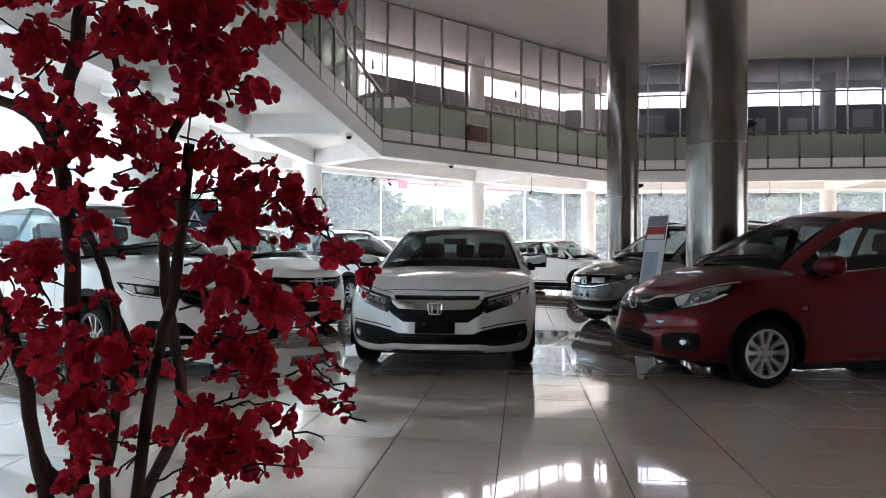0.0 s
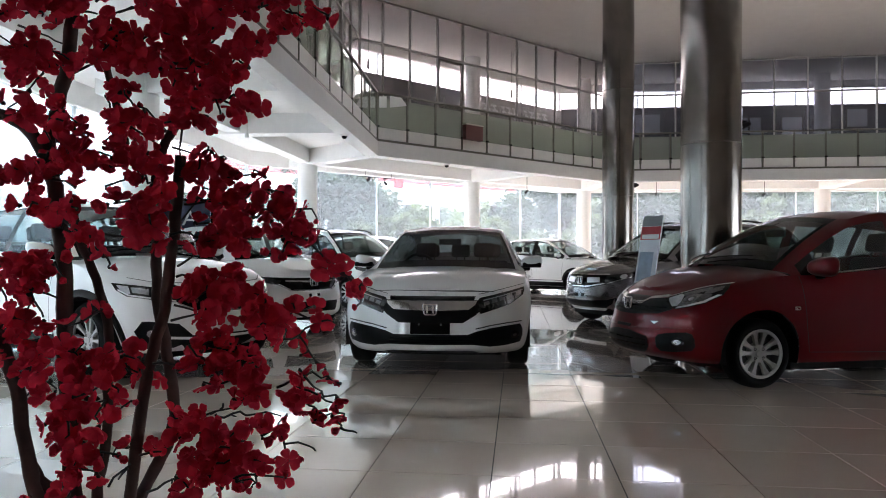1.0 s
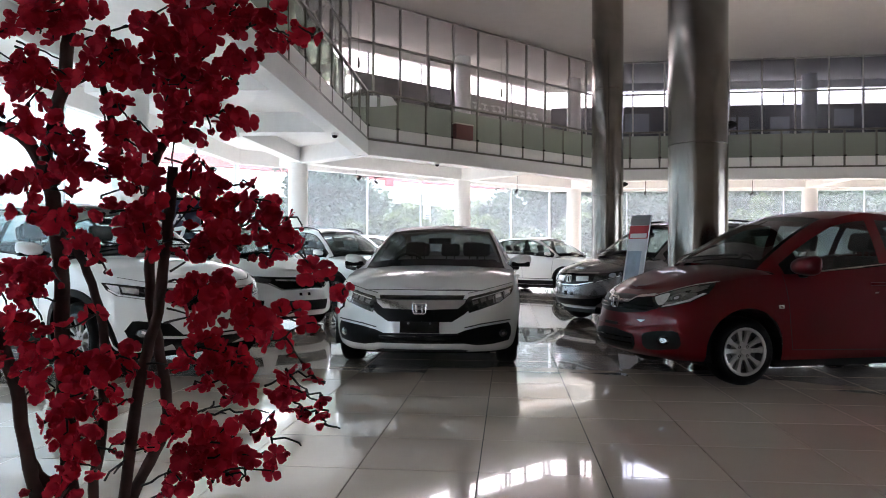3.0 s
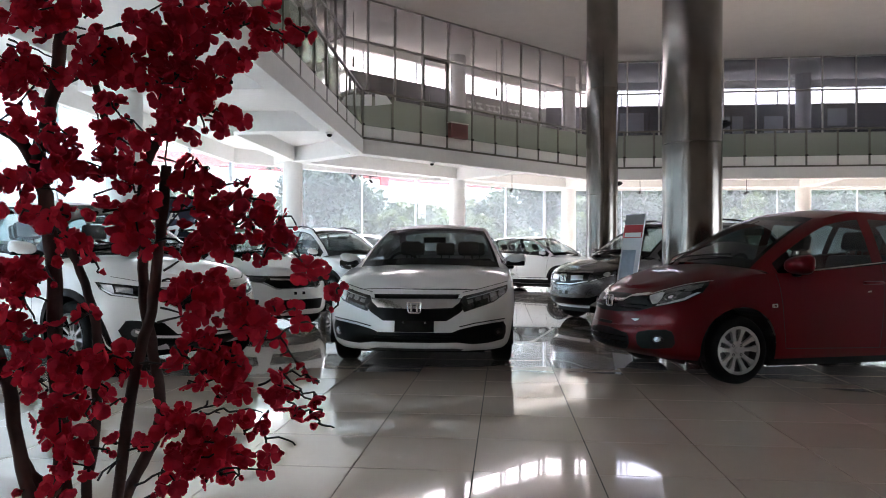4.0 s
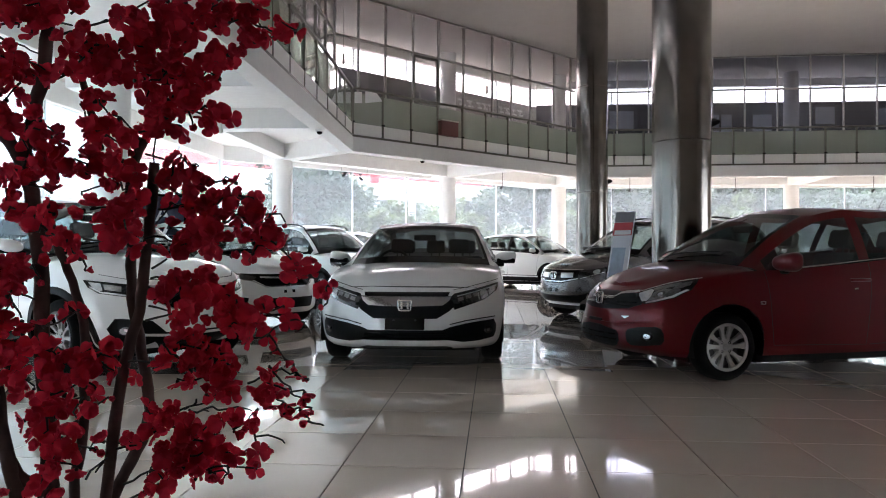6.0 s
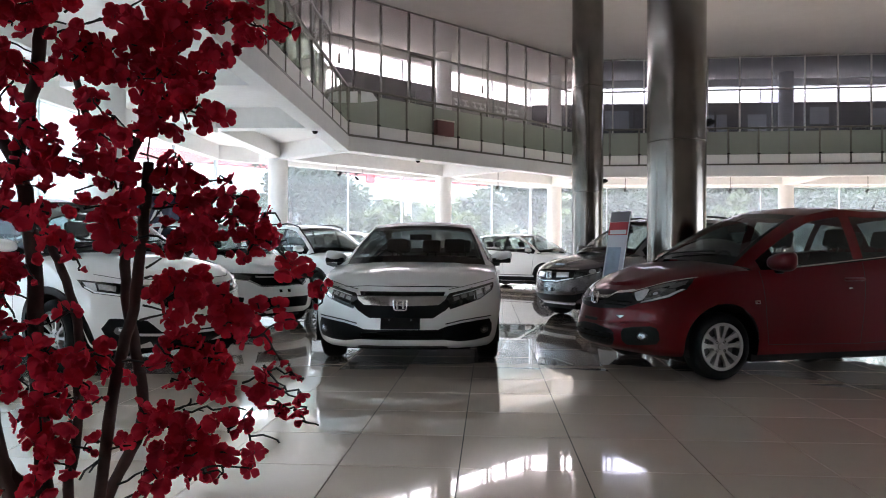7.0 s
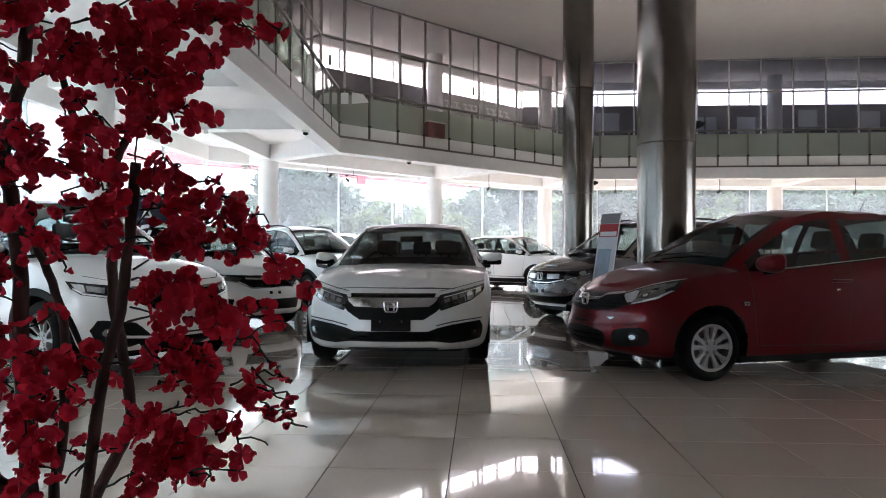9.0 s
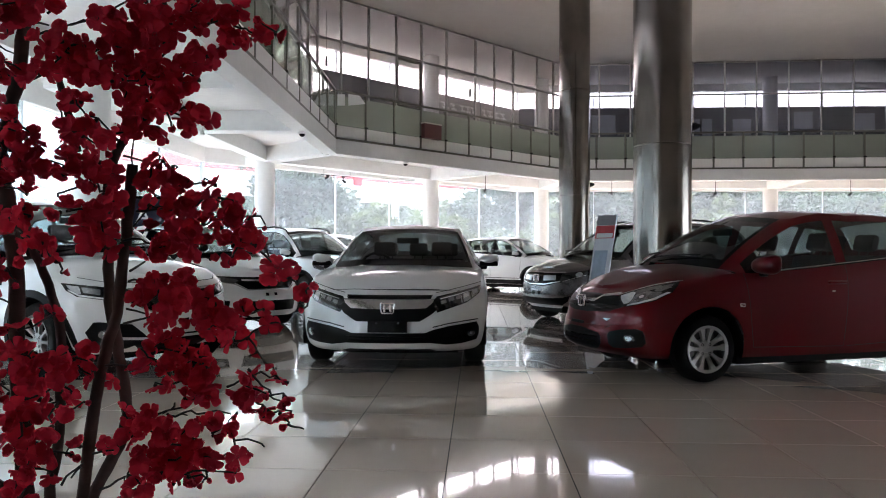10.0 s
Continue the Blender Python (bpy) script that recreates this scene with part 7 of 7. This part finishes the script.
# ---- small things in the hall ----
def sign_stand(at):
    s = thing("sign_stand", "slim printed display stand with a red band", "sign", at=at)
    lean = Matrix.Rotation(radians(-13), 4, "X") @ Matrix.Diagonal((0.94, 1.0, 1.025, 1.0))
    part("panel", box(bmesh.new(), (-0.17, -0.012, 0.25), (0.17, 0.012, 1.62), 0.004, lean), M_POSTER, s, "pale blue printed panel")
    part("red_band", box(bmesh.new(), (-0.168, -0.0165, 1.29), (0.168, -0.0125, 1.47), 0.0, lean), M_RED, s, "red band")
    part("top_band", box(bmesh.new(), (-0.168, -0.0165, 1.475), (0.168, -0.0125, 1.615), 0.0, lean), material("grey_print", (0.22, 0.22, 0.24), 0.5, grain=0.08, scale=10), s, "grey band")
    part("lettering", box(bmesh.new(), (-0.14, -0.0205, 1.30), (0.15, -0.0125, 1.36), 0.0, lean), M_WHITEPRINT, s, "white lettering bar")
    part("picture", box(bmesh.new(), (-0.14, -0.0165, 0.72), (0.10, -0.0125, 1.12), 0.0, lean), material("sky_blue_print", (0.36, 0.46, 0.58), 0.5, grain=0.25, scale=9), s, "blue picture")
    pole = tube(bmesh.new(), [(0, 0.04, 0.02), (0, 0.395, 1.56)], 0.008, 8)
    part("pole", pole, M_BLACK, s, smooth=50)
    part("base", box(bmesh.new(), (-0.22, -0.2, 0.0), (0.22, 0.2, 0.025), 0.006), M_BLACK, s)
    part("foot", box(bmesh.new(), (-0.19, -0.06, 0.025), (0.19, 0.0, 0.27), 0.006), M_BLACK, s)


def spot_lamp(at, drop, aim):
    s = thing("spot_lamp", "small black ceiling spotlight on a short rod", "lamp", "ceiling spotlights", at=at)
    part("rod", tube(bmesh.new(), [(0, 0, 0), (0, 0, -drop)], 0.009, 8), M_BLACK, s, smooth=50)
    part("base", lathe(bmesh.new(), [(0.0, -0.03), (0.05, -0.03), (0.05, 0.0), (0.0, 0.0)], 16), M_BLACK, s, smooth=40)
    m = Matrix.Translation((0, 0, -drop)) @ Matrix.Rotation(aim, 4, "Z") @ Matrix.Rotation(radians(60), 4, "X") @ Matrix.Scale(0.75, 4)
    part("head", lathe(bmesh.new(), [(0.0, 0.05), (0.03, 0.05), (0.045, 0.02), (0.055, -0.12), (0.047, -0.12), (0.035, -0.02), (0.0, -0.02)], 18, m), M_BLACK, s, smooth=40)


sign_stand(pose(1.56, 9.62, 0, 0, 0, -48))

# spotlights: two clamped to the steel columns, the rest hung under the beams
for x, y, z, aim in ((2.81, 9.12, 2.76, 0.4), (2.70, 16.55, 2.76, 0.4)):
    s = thing("spot_lamp", "small black spotlight clamped to a steel column", "lamp", "column spotlights", at=pose(x, y, z))
    part("bracket", boxes(((-0.12, -0.015, -0.02), (0.02, 0.015, 0.01)), bevel=0.004), M_BLACK, s)
    part("head", lathe(bmesh.new(), [(0.0, 0.06), (0.03, 0.06), (0.045, 0.03), (0.06, -0.12), (0.05, -0.12), (0.038, -0.02), (0.0, -0.02)], 18, Matrix.Translation((0.02, 0, -0.04)) @ Matrix.Rotation(radians(70), 4, "Y") @ Matrix.Scale(0.7, 4)), M_BLACK, s, smooth=40)
for x, y, drop, aim in ((0.25, 20.9, 0.32, 0.5), (-4.28, 19.78, 0.05, 1.5), (-3.90, 20.16, 0.12, -0.6), (4.24, 22.15, 0.30, 0.0), (11.85, 22.7, 0.3, 0.3), (7.6, 22.6, 0.3, 2.0)):
    spot_lamp(pose(x, y, 3.33 if drop < 0.25 else Z_SOFFIT, 0, 0, 0), drop + (0.44 if drop >= 0.25 else 0.0), aim)
track = thing("lamp_track", "thin black lighting track under the upper floor", "track", at=pose(-4.05, 20.0, 3.35, 0, 0, 45))
part("rail", boxes(((-0.55, -0.012, -0.02), (0.55, 0.012, 0.0)), bevel=0.003), M_BLACK, track)
for x in (-0.45, 0.45):
    part("hanger", tube(bmesh.new(), [(x, 0, 0), (x, 0, 0.42)], 0.006, 6), M_BLACK, track)

# dome cameras under the edge of the upper floor
for x, y in ((-3.32, 13.06), (-1.80, 17.45)):
    d = thing("dome_camera", "small grey dome camera under the upper floor", "camera", "dome cameras", at=pose(x, y, Z_BEAM))
    part("base", lathe(bmesh.new(), [(0.0, 0.0), (0.075, 0.0), (0.075, -0.03), (0.06, -0.04), (0.0, -0.04)], 24), M_KICK, d, smooth=40)
    part("dome", lathe(bmesh.new(), [(0.055, -0.038), (0.052, -0.06), (0.038, -0.08), (0.016, -0.09), (0.0, -0.092)], 24), M_GLOSSBLACK, d, "dark glass dome", 60)

# slot diffuser and a drop pipe in the soffit
d = thing("air_slot", "dark ceiling air slot with a thin frame", "vent", at=pose(-4.08, 10.6, Z_SOFFIT - 0.001, 0, 0, 90))
part("frame", boxes(((-0.5, -0.06, -0.012), (0.5, -0.045, 0.0)), ((-0.5, 0.045, -0.012), (0.5, 0.06, 0.0)), bevel=0.002), M_KICK, d)
part("slot", boxes(((-0.5, -0.045, -0.006), (0.5, 0.045, 0.0))), M_BLACK, d)
d = thing("drop_pipe", "thin white hanging pipe with a lamp fitting", "pipe", at=pose(-5.12, 12.74, Z_SOFFIT))
part("pipe", tube(bmesh.new(), [(0, 0, 0), (0, 0, -0.42)], 0.012, 8), M_KICK, d, smooth=50)
part("fitting", lathe(bmesh.new(), [(0.0, -0.40), (0.03, -0.41), (0.045, -0.48), (0.03, -0.50), (0.0, -0.50)], 18), M_KICK, d, smooth=40)

# maroon box hung outside the railing
box_at = Matrix.Translation((-1.44, 17.71, 4.03)) @ Matrix.Rotation(radians(45), 4, "Z")
d = thing("planter_box", "maroon box hung on the railing", "box", at=box_at)
part("body", boxes(((0.0, -0.16, 0.0), (0.58, -0.02, 0.37)), bevel=0.012), material("maroon_box", (0.16, 0.055, 0.05), 0.5, grain=0.12, scale=12), d)
part("rim", boxes(((-0.01, -0.17, 0.37), (0.59, -0.01, 0.40)), bevel=0.006), M_DARKER, d)

# upstairs: black frame, pale posters on the dark wall, banners in front of the windows
d = thing("display_frame", "large black display frame standing in the office", "frame", at=pose(4.9, 24.2, Z_DECK))
for k, (lo, hi) in enumerate((((0.0, -0.02, 0.0), (0.06, 0.02, 1.98)), ((2.71, -0.02, 0.0), (2.77, 0.02, 1.98)), ((0.06, -0.02, 1.92), (2.71, 0.02, 1.98)), ((0.06, -0.02, 1.24), (2.71, 0.02, 1.29)))):
    part("bar", boxes((lo, hi), bevel=0.004), M_BLACK, d)
for x, z, w, h in ((9.27, 5.40, 0.66, 0.62), (11.44, 5.66, 0.67, 0.61), (7.86, 5.40, 0.68, 0.63), (4.2, 5.5, 0.86, 0.7), (13.6, 5.6, 0.7, 0.6)):
    d = thing("wall_poster", "pale framed poster on the dark office wall", "poster", "office posters", at=pose(x, 25.768, z))
    part("sheet", boxes(((0, -0.012, 0), (w, 0.0, h))), M_POSTER, d)
    part("frame", boxes(((-0.03, -0.02, -0.03), (w + 0.03, 0.0, -0.002)), ((-0.03, -0.02, h + 0.002), (w + 0.03, 0.0, h + 0.03)), ((-0.03, -0.02, -0.002), (-0.002, 0.0, h + 0.002)), ((w + 0.002, -0.02, -0.002), (w + 0.03, 0.0, h + 0.002))), M_RAIL, d)
M_BANNER = material("grey_banner", (0.40, 0.39, 0.385), 0.6, grain=0.1, scale=4)
for s0, w, marks in ((7.83, 2.0, ((0.22, 0.30), (0.62, 0.24), (1.06, 0.20), (1.32, 0.22), (1.60, 0.14))), (9.88, 1.98, ((0.10, 0.16), (0.34, 0.26), (0.70, 0.22), (1.02, 0.24)))):
    at = Matrix.Translation((-6.9, 17.35, 5.40)) @ Matrix.Rotation(radians(45), 4, "Z") @ Matrix.Translation((s0, -0.06, 0))
    d = thing("wall_banner", "grey banner with slanted pale lettering on the office wall", "banner", "office banners", at=at)
    part("sheet", boxes(((0, -0.006, 0), (w, 0.0, 0.97))), M_BANNER, d)
    for x, wide in marks:
        bm = boxes(((x, -0.012, 0.52), (x + wide, -0.007, 0.58)), ((x, -0.012, 0.68), (x + wide, -0.007, 0.74)), ((x + wide * 0.35, -0.012, 0.58), (x + wide * 0.62, -0.007, 0.68)))
        for v in bm.verts:
            v.co.x -= (v.co.z - 0.6) * 0.45
        part("lettering", bm, M_WHITEPRINT, d, "slanted pale lettering bars")

# northwest office front: pendant lamps behind it, window light painted as sheets on the railing, the dark frame of a
# glazed door
OFFICE_NW = Matrix.Translation((*OFFICE[1], 0)) @ Matrix.Rotation(radians(45), 4, "Z")
for x in (0.89, 6.06):
    d = thing("pendant_lamp", "small dark cylinder lamp hung from the office ceiling", "lamp", "office pendants", at=OFFICE_NW @ pose(x, 1.0, Z_CEIL))
    part("cord", tube(bmesh.new(), [(0, 0, 0), (0, 0, 6.15 - Z_CEIL)], 0.006, 6), M_BLACK, d)
    part("shade", lathe(bmesh.new(), [(0.0, 6.17 - Z_CEIL), (0.02, 6.17 - Z_CEIL), (0.035, 6.13 - Z_CEIL), (0.04, 5.90 - Z_CEIL), (0.033, 5.90 - Z_CEIL), (0.0, 5.95 - Z_CEIL)], 16), M_RAIL, d, smooth=40)
RAIL_NW = Matrix.Translation((*RAIL[1], Z_DECK)) @ Matrix.Rotation(radians(45), 4, "Z")
# white shapes added in place of bright window light at the glass
for outline in ([(0.052, 0.553), (0.258, 0.582), (0.257, 0.847), (0.052, 0.815)], [(0.353, 0.596), (0.843, 0.705), (0.68, 0.878), (0.352, 0.872)]):
    bm = bmesh.new()
    prism(bm, [(x, z) for x, z in outline], -0.0045, 0.0)
    bmesh.ops.rotate(bm, verts=bm.verts[:], cent=(0, 0, 0), matrix=Matrix.Rotation(math.pi / 2, 3, "X"))
    d = thing("notice_sheet", "white sheet standing in for window light at the railing glass", "paper", "sheets on the railing", at=RAIL_NW @ pose(0, 0.0205, 0))
    part("sheet", bm, M_WHITEPRINT, d)
d = thing("office_door", "dark framed glass door in the office front", "door", kind="structure", at=OFFICE_NW @ pose(2.38, 0.0, Z_DECK))
for lo, hi in (((0.025, -0.036, 0.065), (0.055, 0.036, 2.27)), ((0.80, -0.036, 0.065), (0.84, 0.036, 2.27)), ((0.055, -0.036, 2.22), (0.80, 0.036, 2.27)), ((0.055, -0.036, 1.02), (0.80, 0.036, 1.06))):
    part("door_frame", boxes((lo, hi), bevel=0.004), M_RAIL, d)
part("door_handle", tube(bmesh.new(), [(0.16, -0.05, 0.95), (0.16, -0.09, 0.98), (0.16, -0.09, 1.25), (0.16, -0.05, 1.28)], 0.012, 8), M_CHROME, d, smooth=50)

# notice board behind the crossover
d = thing("notice_board", "black framed notice board on two legs", "sign", at=pose(-5.35, 10.35, 0, 0, 0, 22))
part("board", boxes(((-0.56, 0.0, 1.30), (0.56, 0.03, 1.90)), bevel=0.004), material("dark_blue_print", (0.05, 0.055, 0.10), 0.4, grain=0.1, scale=8), d, "dark blue printed board")
part("frame", boxes(((-0.60, -0.01, 1.26), (0.60, 0.04, 1.298)), ((-0.60, -0.01, 1.902), (0.60, 0.04, 1.94)), ((-0.60, -0.01, 1.298), (-0.562, 0.04, 1.902)), ((0.562, -0.01, 1.298), (0.60, 0.04, 1.902)), bevel=0.004), M_BLACK, d)
part("red_line", boxes(((-0.1, -0.006, 1.40), (0.35, -0.001, 1.47))), M_RED, d, "red lettering bar")
for x in (-0.5, 0.5):
    part("leg", boxes(((x - 0.02, 0.0, 0.0), (x + 0.02, 0.04, 1.26)), bevel=0.004), M_BLACK, d)
tc = bpy.data.curves.new("letter", "FONT")
tc.body, tc.size, tc.extrude = "A", 0.34, 0.003
tc.materials.append(M_WHITEPRINT)
o = new("letter", tc)
o.parent, o.location, o.rotation_euler = d, (0.14, -0.004, 1.52), (radians(90), 0, 0)


# ---- floor tiles, 60 cm, laid last ----
TILE, TX, TY = 0.6, -0.147, 3.398
M_TILE = material("polished_cream_tile", (0.78, 0.66, 0.555), 0.09, grain=0.06, scale=2.2, spec=0.5, coat=1.0, coat_rough=0.02)
n, l = M_TILE.node_tree.nodes, M_TILE.node_tree.links
info, shade, scale_by = n.new("ShaderNodeObjectInfo"), n.new("ShaderNodeMapRange"), n.new("ShaderNodeVectorMath")
shade.inputs[3].default_value, shade.inputs[4].default_value = 0.93, 1.05
scale_by.operation = "SCALE"
socket = n["Principled BSDF"].inputs["Base Color"]
l.new(socket.links[0].from_socket, scale_by.inputs[0])
l.new(info.outputs["Random"], shade.inputs[0])
l.new(shade.outputs[0], scale_by.inputs["Scale"])
l.new(scale_by.outputs[0], socket)
tile_rng = random.Random(31)
near = box(bmesh.new(), (0.003, 0.003, -0.006), (TILE - 0.003, TILE - 0.003, 0.0))
near = mesh_of("tile", near, M_TILE)
verts, faces = [], []
for i in range(-12, 31):
    for j in range(-16, 38):
        x, y = TX + TILE * i, TY + TILE * j
        if x < -6.85 or x + TILE > X_EAST or y < Y_SOUTH or y + TILE > 25.7 or x - y < -24.0:
            continue
        if -6 <= i < 11 and -3 <= j < 14:
            o = new("tile", near)
            o.parent, o.location = floor, (x, y, 0)
            o.rotation_euler = (radians(tile_rng.uniform(-0.05, 0.05)), radians(tile_rng.uniform(-0.05, 0.05)), 0)
        else:
            k = len(verts)
            e = 0.003
            for z, q in ((-0.006, e), (-0.003, e), (0.0, e)):
                verts += [(x + q, y + q, z), (x + TILE - q, y + q, z), (x + TILE - q, y + TILE - q, z), (x + q, y + TILE - q, z)]
            faces.append((k + 8, k + 9, k + 10, k + 11))
            for r in (0, 4):
                for c in range(4):
                    d = (c + 1) % 4
                    faces.append((k + r + c, k + r + d, k + r + 4 + d, k + r + 4 + c))
me = bpy.data.meshes.new("far_tiles")
me.from_pydata(verts, [], faces)
me.materials.append(M_TILE)
far = new("far_tiles", me)
far.parent = floor
tagged(far, kind="stuff")
